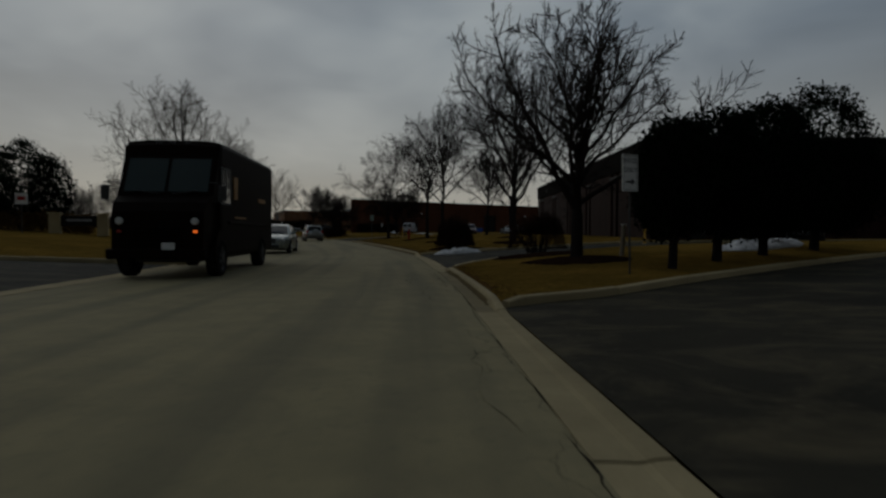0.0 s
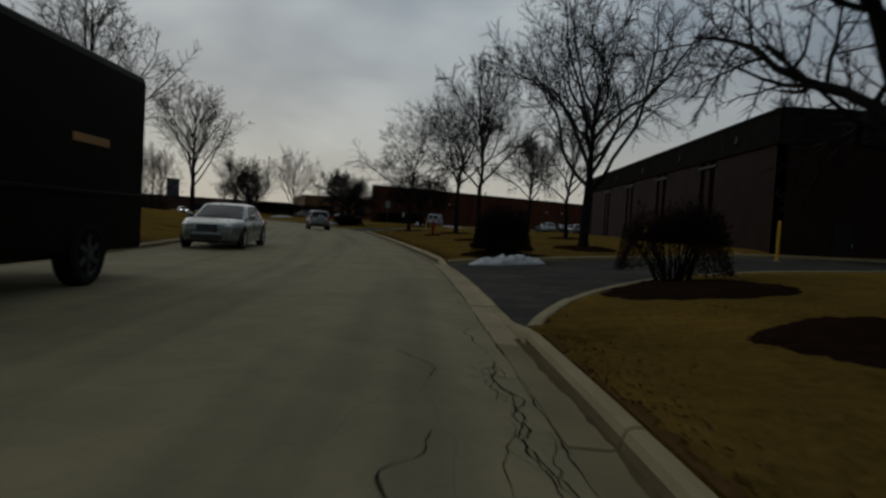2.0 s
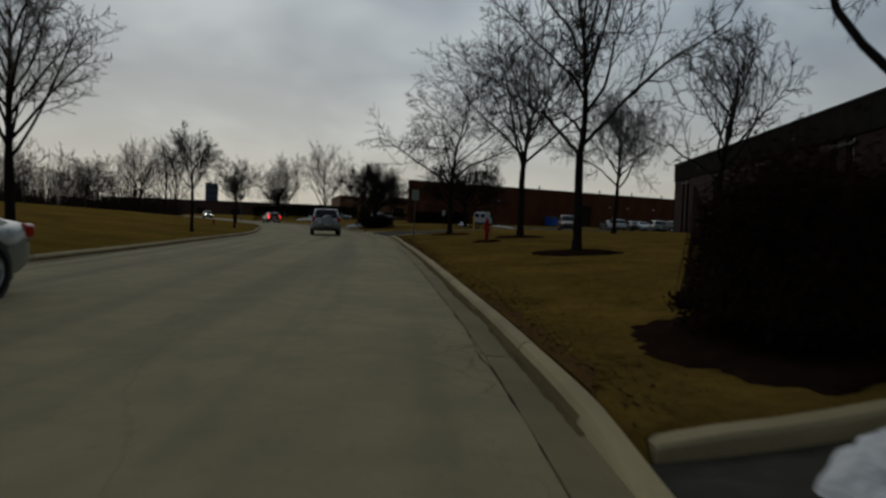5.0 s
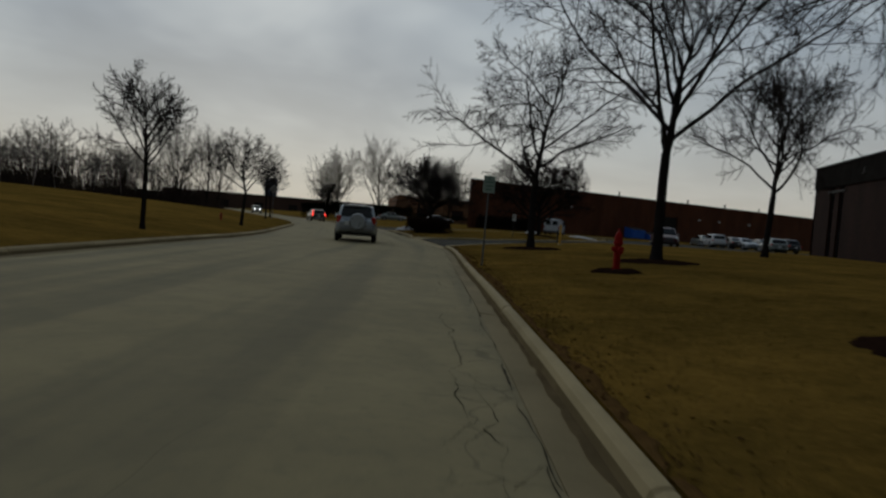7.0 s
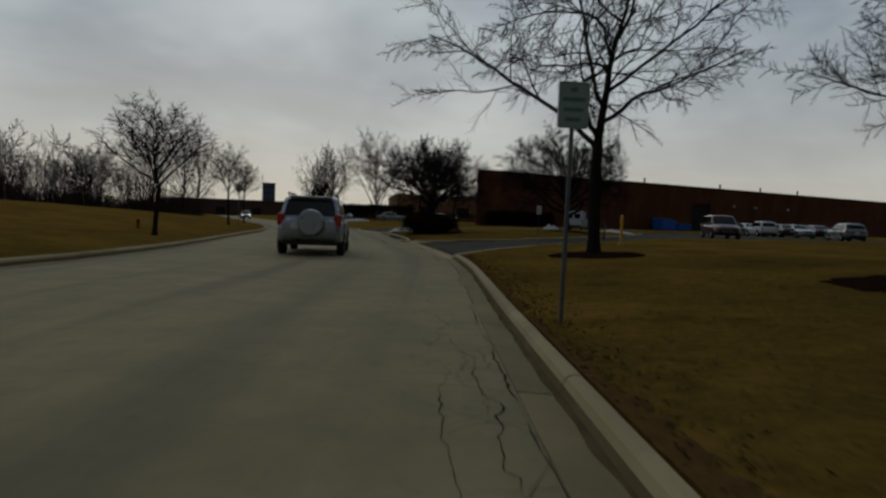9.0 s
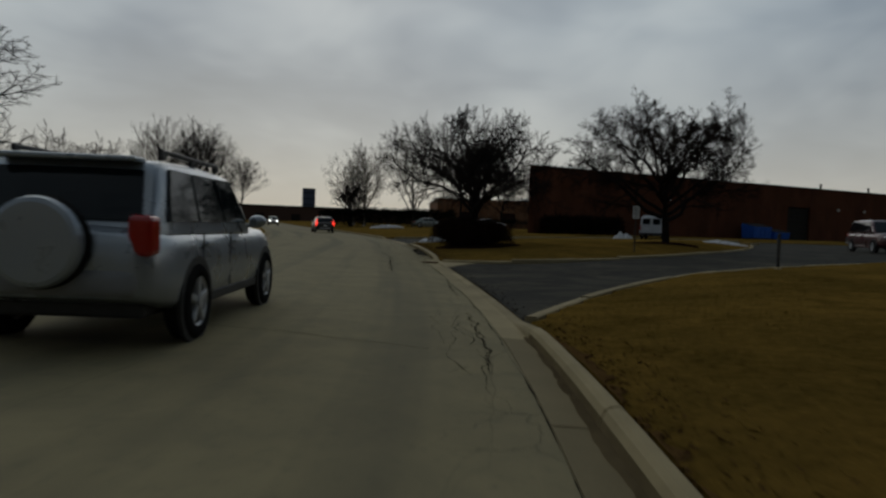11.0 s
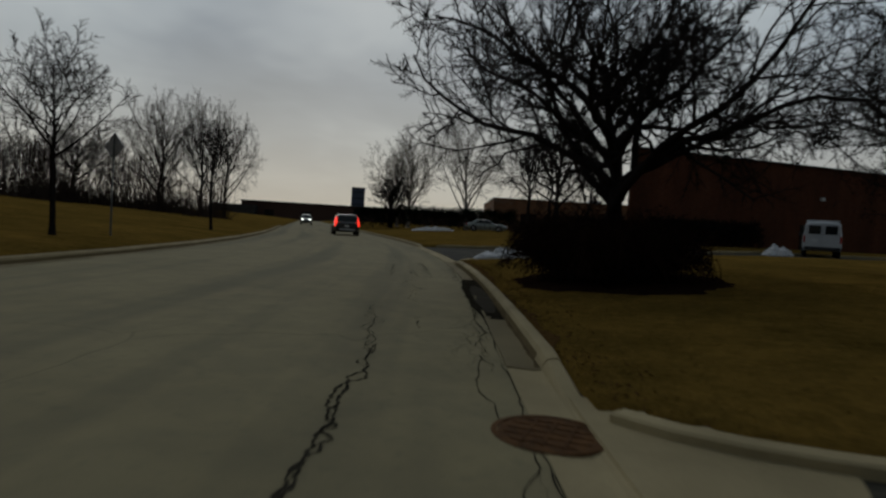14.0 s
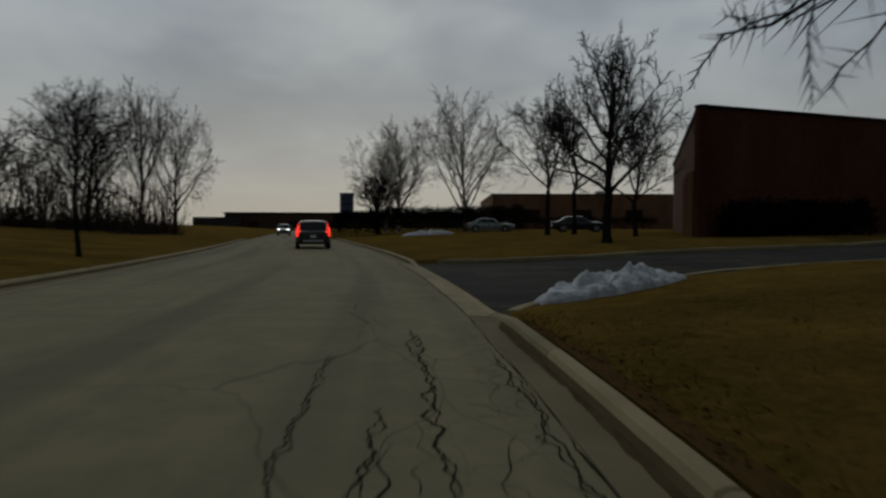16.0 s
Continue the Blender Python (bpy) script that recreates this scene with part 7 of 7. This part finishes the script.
def build_road_details():
    x, y = -14.98, 81.95
    root = empty("manhole", pose(x, y, 0.006), "rusty round manhole cover sunk at the gutter", "manhole")
    part("frame", lathe([(0.345, -0.05), (0.345, 0.004), (0.31, 0.006), (0.31, -0.02)], 36), RUST, root)
    part("cover", lathe([(0.305, -0.03), (0.305, 0.001), (0.01, 0.002)], 36), RUST, root)
    part("rib", joined(*[box((0.5 if abs(k) < 2 else 0.38, 0.02, 0.008), (0, 0.1 * k, 0.003)) for k in range(-2, 3)], *[box((0.02, 0.48, 0.008), (0.12 * k, 0, 0.003)) for k in (-1, 0, 1)]), RUST, root)
    # meltwater standing in the gutter
    s0 = s_at(-16.6, 86.9)
    verts = []
    for i in range(40):
        s = s0 - 0.1 + i * 0.1
        env = math.sin(math.pi * i / 39) ** 0.5
        wob = 0.09 * noise.noise((s * 1.3, 0, 2.0)) + 0.05 * noise.noise((s * 5, 0, 2.0))
        for d in (0.08 - 0.1 * env + wob * 0.6, 0.16, 0.16 + 0.11 * env):
            px, py = along(s, d)
            verts.append((px, py, 0.0075))
    tagged(mesh_object("puddle", verts, grid_faces(40, 3), WATER), "dark meltwater standing in the gutter", "puddle", kind="structure")
    # asphalt and gutter darkened by the water round the puddle
    verts = []
    for i in range(60):
        s = s0 - 0.7 + i * 0.1
        env = math.sin(math.pi * i / 59) ** 0.6
        wob = 0.1 * noise.noise((s * 1.1, 3.0, 2.0)) + 0.05 * noise.noise((s * 4, 5, 2.0))
        for d in (0.02 - 0.17 * env + wob * env, -0.03, 0.0, 0.12, 0.27):
            px, py = along(s, d)
            verts.append((px, py, 0.0062 + (0.0015 if d < 0 else 0)))
    tagged(mesh_object("wet_patch", verts, grid_faces(60, 5), WET), "damp dark stain on the asphalt beside the gutter", "stain", kind="structure")
    # concrete apron at the corner of the third driveway, widening towards the kerb's return
    us = np.linspace(81.7, 84.7, 14)
    verts = []
    for u in us:
        reach = float(np.interp(u, (81.7, 82.2, 83.1, 83.95, 84.7), (0.52, 0.75, 1.4, 1.75, 1.0)))
        for k, d in enumerate((0.3, *np.linspace(0.34, reach, 7), reach + 0.01)):
            px, py = along(u, d)
            verts.append((float(px), float(py), float(drive_height(d)) + (-0.06 if k in (0, 8) else 0.014) + 0.004 * noise.noise((float(px) * 3, float(py) * 3, 5))))
    tagged(mesh_object("apron", verts, grid_faces(14, 9)[:, ::-1], CONCRETE, smooth=False), "pale concrete apron slab at the driveway corner", "slab", kind="structure")


build_road_details()


GRIT = surface("broken_asphalt_bits", (0.012, 0.011, 0.009), (0.06, 0.05, 0.038), 8, 0.95, fine=40, relief=0.3)


def seam_bits(s0, s1, seed):
    """Loose bits of asphalt along the seam between a driveway and the street."""
    rng = np.random.default_rng(seed)
    n = 60
    s = rng.uniform(s0 + 0.2, s1 - 0.2, n)
    d = RIGHT_BACK + 0.03 + np.abs(rng.normal(0, 0.1, n)) * np.where(rng.random(n) < 0.2, 2, 1)
    x, y = along(s, d)
    p = np.stack([x, y, drive_height(d) + 0.01], -1)
    r = 0.004 + 0.013 * rng.random((n, 1)) ** 2.5
    top = p + rng.normal(0, 0.3, (n, 3)) * r + np.array([0, 0, 0.45]) * r
    v, f = tubes(p - np.array([0, 0, 0.012]), top, np.concatenate([r * 1.3, r * 0.5], 1), 5)
    bits = new("asphalt_bits", quick_mesh("asphalt_bits", v, f, GRIT, False))
    tagged(bits, "loose dark bits of broken asphalt along the seam", "gravel", kind="stuff")


seam_bits(71.5, 82.6, 3)


def crack_ribbon(rng, s0, s1, d0, drift, width, wander):
    """One crack that wanders along the road: a thin ribbon just above the asphalt."""
    n = max(6, int(abs(s1 - s0) / 0.09))
    off, v, verts = 0.0, 0.0, []
    knots = np.cumsum([rng.uniform(0.08, 0.36) for _ in range(int(abs(s1 - s0) / 0.2) + 8)])
    kinks = [rng.gauss(0, 0.016 + wander * 1.6) for _ in knots]
    for i in range(n + 1):
        u = i / n
        s = s0 + (s1 - s0) * u
        v = v * 0.7 + rng.gauss(0, wander)
        off = off * 0.9 + v
        d = d0 + drift * u + off + rng.gauss(0, 0.006) + (float(np.interp(abs(s1 - s0) * u, knots, kinks)) if wander > 0.005 else 0.0)
        d = min(d, -0.01)
        w = width * (0.35 + 0.9 * rng.random()) * min(1.25, max(0.06, 0.62 + 1.5 * noise.noise((s * 1.4, d0 * 7, 4.0)))) * (0.3 + 0.7 * math.sin(math.pi * min(1, max(0, u))) ** 0.4)
        z = 0.05 * (1 - ((d + ROAD_W / 2) / (ROAD_W / 2)) ** 2) + 0.004
        for o in (-w / 2, w / 2):
            x, y = along(s, d + o)
            verts.append((float(x), float(y), z))
    f = grid_faces(n + 1, 2)
    return verts, f, (s0 + (s1 - s0) * 0.6, d)


def cross_ribbon(rng, s, d0, d1, width, slope=0.0):
    n = max(5, int(abs(d1 - d0) / 0.08))
    w0, verts = 0.0, []
    for i in range(n + 1):
        d = min(d0 + (d1 - d0) * i / n, -0.01)
        w0 = w0 * 0.8 + rng.gauss(0, 0.012)
        w = width * (0.3 + 0.9 * rng.random())
        z = 0.05 * (1 - ((d + ROAD_W / 2) / (ROAD_W / 2)) ** 2) + 0.004
        for o in (-w / 2, w / 2):
            x, y = along(s + w0 + o + slope * (d - d0), d)
            verts.append((float(x), float(y), z))
    return verts, grid_faces(n + 1, 2)


def ladder(rng, s0, s1, d0, drift, spread, width):
    """A crack that has broken into two strands, which part and meet again round small loose cells."""
    out, n = [], int((s1 - s0) / 0.035)
    cell = [(0.0, 0.0)]
    while cell[-1][0] < s1 - s0:
        cell.append((cell[-1][0] + rng.uniform(0.15, 0.6), 0.0))
    edges = [c[0] for c in cell]
    lean = [rng.gauss(0, spread * 0.35) for _ in edges]
    wide = [spread * rng.uniform(0.3, 1.1) * rng.choice((-1, 0, 0, 1)) for _ in edges]
    for side in (-1, 1):
        verts, j = [], 0.0
        for i in range(n + 1):
            u = (s1 - s0) * i / n
            k = min(int(np.searchsorted(edges, u, "right")) - 1, len(edges) - 2)
            f = (u - edges[k]) / (edges[k + 1] - edges[k])
            mid = lean[k] + (lean[k + 1] - lean[k]) * f
            j = j * 0.75 + rng.gauss(0, 0.011)
            d = d0 + drift * i / n + mid + max(side, 0) * wide[k] * math.sin(math.pi * f) ** 0.7 + j
            w = width * (0.3 + 1.1 * rng.random()) * (0.35 + 0.65 * math.sin(math.pi * i / n) ** 0.5)
            z = 0.05 * (1 - ((d + ROAD_W / 2) / (ROAD_W / 2)) ** 2) + 0.0045
            for o in (-w / 2, w / 2):
                x, y = along(s0 + u, min(d + o, -0.005))
                verts.append((float(x), float(y), z))
        out.append((verts, grid_faces(n + 1, 2)))
    return out


def build_cracks():
    rng = random.Random(9)
    vs, fs, total = [], [], 0

    def add(v, f):
        nonlocal total
        vs.extend(v)
        fs.append(np.asarray(f) + total)
        total += len(v)
    # the open joint between asphalt and gutter
    s = -8.0
    while s < 112:
        L = rng.uniform(2.5, 5.5)
        v, f, _ = crack_ribbon(rng, s, s + L, -0.02, 0.0, 0.02, 0.004)
        add(v, f)
        s += L * 0.93
    # cracks that wander along the edge of the lane: from, to, distance from the gutter, width, wandering
    edge = [(2, 8, -0.35), (10.5, 14, -0.6), (13.6, 16.2, -0.22), (14.2, 17.5, -0.26), (17, 22, -0.2), (23, 29, -0.16), (41, 46, -0.25), (44, 49, -0.4), (50.5, 56, -0.5), (52, 57, -0.25), (56, 60, -0.5), (67.5, 72, -0.25), (68.5, 71.5, -0.45), (69.8, 72.4, -0.62), (74, 77.5, -0.17), (82.2, 86, -0.2), (85.4, 88.4, -0.18), (86, 88.2, -0.35), (93, 99, -0.12), (94.2, 97.6, -0.3)]
    for a, b, d in edge:
        v, f, _ = crack_ribbon(rng, a, b, d, rng.uniform(-0.08, 0.06), 0.011, 0.012)
        add(v, f)
        for k in range(max(1, int((b - a) * 0.35))):
            q = rng.uniform(a, b)
            v, f = cross_ribbon(rng, q, d, d + rng.choice((-1, 1)) * rng.uniform(0.1, 0.25), 0.01, rng.choice((-2.4, -1.6, 1.6, 2.4)))
            add(v, f)
    # broken, cell-like cracks
    for a, b, d, drift, spread, w in ((79.4, 86.2, -1.26, 0.06, 0.08, 0.026), (85.8, 89.0, -1.2, -0.3, 0.1, 0.012), (94.4, 99.6, -0.72, -0.12, 0.07, 0.018), (94.0, 98.2, -1.6, -0.04, 0.05, 0.012), (94.6, 96.4, -1.16, 0.0, 0.08, 0.013), (86.0, 90.5, -0.12, 0.0, 0.07, 0.013), (93.2, 98.0, -0.1, 0.0, 0.08, 0.013), (74.2, 77.0, -0.16, 0.02, 0.08, 0.01), (68.6, 72.2, -0.3, 0.1, 0.1, 0.014), (13.4, 17.6, -0.2, 0.0, 0.09, 0.013)):
        for v, f in ladder(rng, a, b, d, drift, spread, w):
            add(v, f)
    # towards the middle of the lane
    middle = [(14.2, 15.6, -0.9, 0.2, 0.02, 0.016), (16.4, 17.9, -0.85, -0.12, 0.016, 0.014), (87.2, 88.8, -0.79, 0.0, 0.016, 0.012), (89.6, 92.5, -0.82, -0.25, 0.022, 0.02),
              (92.4, 96.2, -1.18, 0.05, 0.022, 0.014), (95.0, 97.2, -0.9, 0.1, 0.014, 0.016), (97.5, 101, -0.8, -0.5, 0.014, 0.012), (99, 103, -1.4, -0.2, 0.014, 0.01)]
    for a, b, d, drift, w, wander in middle:
        v, f, _ = crack_ribbon(rng, a, b, d, drift, w, wander)
        add(v, f)
        for k in range(int((b - a) * 0.4)):
            v, f = cross_ribbon(rng, rng.uniform(a, b), d, d + rng.choice((-1, 1)) * rng.uniform(0.12, 0.3), 0.009, rng.choice((-2.5, -1.5, 1.5, 2.5)))
            add(v, f)
    for s, a, b, w in ((82.5, -1.2, -0.05, 0.03), (71.2, -5.6, -0.8, 0.016), (75.0, -1.0, -0.35, 0.02)):
        v, f = cross_ribbon(rng, s, a, b, w, -0.35)
        add(v, f)
    # the crumbling seam where the third driveway's asphalt meets the concrete
    for d0, w in ((RIGHT_BACK + 0.03, 0.009),):
        off, vv = 0.0, []
        for i in range(130):
            s = 71.6 + i * 0.08
            off = off * 0.85 + rng.gauss(0, 0.02)
            wd = w * (0.1 + 2.2 * rng.random())
            d = max(d0 + off * 0.8, RIGHT_BACK + 0.012)
            for o in (-wd, wd):
                x, y = along(s, d + o)
                vv.append((float(x), float(y), float(drive_height(d + o)) + 0.011))
        add(vv, grid_faces(130, 2))
    ob = new("road_cracks", quick_mesh("road_cracks", np.array(vs), np.concatenate(fs), CRACK, False))
    tagged(ob, "dark open cracks wandering through the worn asphalt", "cracks", kind="stuff")


build_cracks()


# ---- what lies on the lawns: grass blades and fallen leaves ----
STRAW = grass_material("dry_grass_blades", (0.125, 0.086, 0.025), (0.185, 0.124, 0.036), (0.085, 0.059, 0.016))
LITTER = surface("fallen_leaves", (0.045, 0.024, 0.011), (0.12, 0.062, 0.028), 6, 0.9, fine=20, relief=0.0)


def lawn_spots(rng, n, s0, s1, d0, d1, lean):
    """Random places on the lawn's sheet, denser towards its edge at d0."""
    X, Y, Z, s, d = LAWN["grid"]
    rows, cols = np.where((s > s0) & (s < s1))[0], np.where((d > d0) & (d < d1))[0]
    i = rng.choice(rows[:-1], n)
    j = cols[np.minimum((rng.random(n) ** lean * (len(cols) - 1)).astype(int), len(cols) - 2)]
    u, v = rng.random(n), rng.random(n)
    out = np.zeros((n, 3))
    for k, g in enumerate((X, Y, Z)):
        out[:, k] = (g[i, j] * (1 - u) + g[i + 1, j] * u) * (1 - v) + (g[i, j + 1] * (1 - u) + g[i + 1, j + 1] * u) * v
    dry = np.ones(n, bool)
    for ring in DRIVE_RINGS.values():
        dry &= ~inside_ring(out[:, 0], out[:, 1], ring)
    return out[dry]


def build_lawn_cover():
    rng = np.random.default_rng(8)
    p = np.concatenate([lawn_spots(rng, 70000, -1, 100, RIGHT_BACK - 0.03, 7.0, 1.6), lawn_spots(rng, 14000, 10, 110, LEFT_BACK - 5, LEFT_BACK + 0.06, 0.6)])
    n = len(p)
    a = rng.uniform(0, 2 * math.pi, n)
    side = np.stack([np.cos(a), np.sin(a), 0 * a], -1) * rng.uniform(0.003, 0.006, (n, 1))
    up = np.stack([rng.normal(0, 0.022, n), rng.normal(0, 0.022, n), rng.uniform(0.008, 0.03, n)], -1)
    low = p - np.array([0, 0, 0.01])
    v = np.stack([low - side, low + side, p + up + side * 0.3, p + up - side * 0.3], 1).reshape(-1, 3)
    ob = new("grass", quick_mesh("grass", v, np.arange(n * 4).reshape(-1, 4), STRAW, False))
    tagged(ob, "short dry straw-coloured grass blades on the lawns", "grass", kind="stuff")
    edge = lawn_spots(rng, 5000, 0, 100, RIGHT_BACK - 0.02, 1.4, 3.0)
    clumps = lawn_spots(rng, 26, 10, 100, RIGHT_BACK, 5.5, 1.0)
    heaps = np.repeat(clumps, 16, 0) + rng.normal(0, 1, (len(clumps) * 16, 3)) * np.array([0.11, 0.11, 0.012])
    p = np.concatenate([edge + np.array([0, 0, 0.014]), heaps + np.array([0, 0, 0.02])])
    n = len(p)
    a = rng.normal(0, 1, (n, 3)) * np.array([1, 1, 0.3])
    a /= np.linalg.norm(a, axis=1)[:, None]
    b = np.cross(a, np.array([0, 0, 1.0]) + rng.normal(0, 0.4, (n, 3)))
    b /= np.linalg.norm(b, axis=1)[:, None]
    k = rng.uniform(0.01, 0.028, (n, 1))
    lift = np.array([0, 0, 1.0]) * k * 0.35
    v = np.stack([p - a * k, p + b * k * 0.5 + lift, p + a * k, p - b * k * 0.5 + lift], 1).reshape(-1, 3)
    ob = new("leaf_litter", quick_mesh("leaf_litter", v, np.arange(n * 4).reshape(-1, 4), LITTER, False))
    tagged(ob, "brown fallen leaves and bits strewn along the kerb", "leaf litter", kind="stuff")


build_lawn_cover()


def gutter_silt():
    """A dark band along the foot of the kerb: wet grit and leaf mould, and the gutter's painted shadow."""
    verts, k = [], 0
    ss = np.arange(-6, 112, 0.12)
    for s in ss:
        s = float(s)
        w = 0.035 + 0.05 * noise.noise((s * 0.35, 1.0, 6.0)) + 0.035 * noise.noise((s * 2.1, 2.0, 6.0)) + 0.02 * noise.noise((s * 9.0, 2.0, 6.0))
        if any(a - 0.4 < s < b + 0.4 for a, b in drive_mouths(1)):
            w = 0.0
        sunk = -0.06 if w == 0.0 else 0.0
        w = max(w, 0.002)
        for d, z in ((GUTTER - 0.012 - w, -0.002), (GUTTER - 0.012 - w * 0.5, 0.006), (GUTTER + 0.001, 0.012)):
            x, y = along(s, d)
            verts.append((float(x), float(y), z + sunk))
    ob = mesh_object("gutter_silt", verts, grid_faces(len(ss), 3), SILT, smooth=True)
    tagged(ob, "dark wet grit and leaf mould along the kerb foot, with the gutter's shadow painted in", "silt", kind="stuff")


# the shadow at the kerb's foot is part of this brown
SILT = surface("gutter_silt", (0.062, 0.046, 0.026), (0.135, 0.104, 0.058), 2.5, 0.95, fine=35, relief=0.6, depth=0.008)
gutter_silt()


def bare_edge():
    """Bare soil with leaf mould where the grass thins out behind the kerb."""
    ss = np.arange(-2, 104, 0.045)
    verts = []
    for s in ss:
        s = float(s)
        w = 0.12 + 0.26 * noise.noise((s * 0.16, 7.0, 1.0)) + 0.16 * noise.noise((s * 1.3, 8.0, 1.0)) + 0.13 * noise.noise((s * 5.0, 9.0, 1.0)) + 0.07 * noise.noise((s * 14.0, 4.0, 1.0))
        gap = min([max(a - s, s - b) for a, b in drive_mouths(1)])
        w = max(0.0, min(w, (gap - 0.8) * 0.4))
        for k in (0.0, 0.33, 0.7, 1.0):
            d = RIGHT_BACK + 0.002 + w * k
            x, y = along(s, d)
            verts.append((float(x), float(y), terrain(x, y) + (0.012 if k < 1 and w > 0.02 else -0.03) + 0.006 * noise.noise((s * 6, d * 20, 2.0))))
    ob = mesh_object("bare_soil", verts, grid_faces(len(ss), 4)[:, ::-1], SOIL, smooth=True)
    tagged(ob, "reddish bare soil and leaf mould behind the kerb", "soil", kind="structure")


bare_edge()
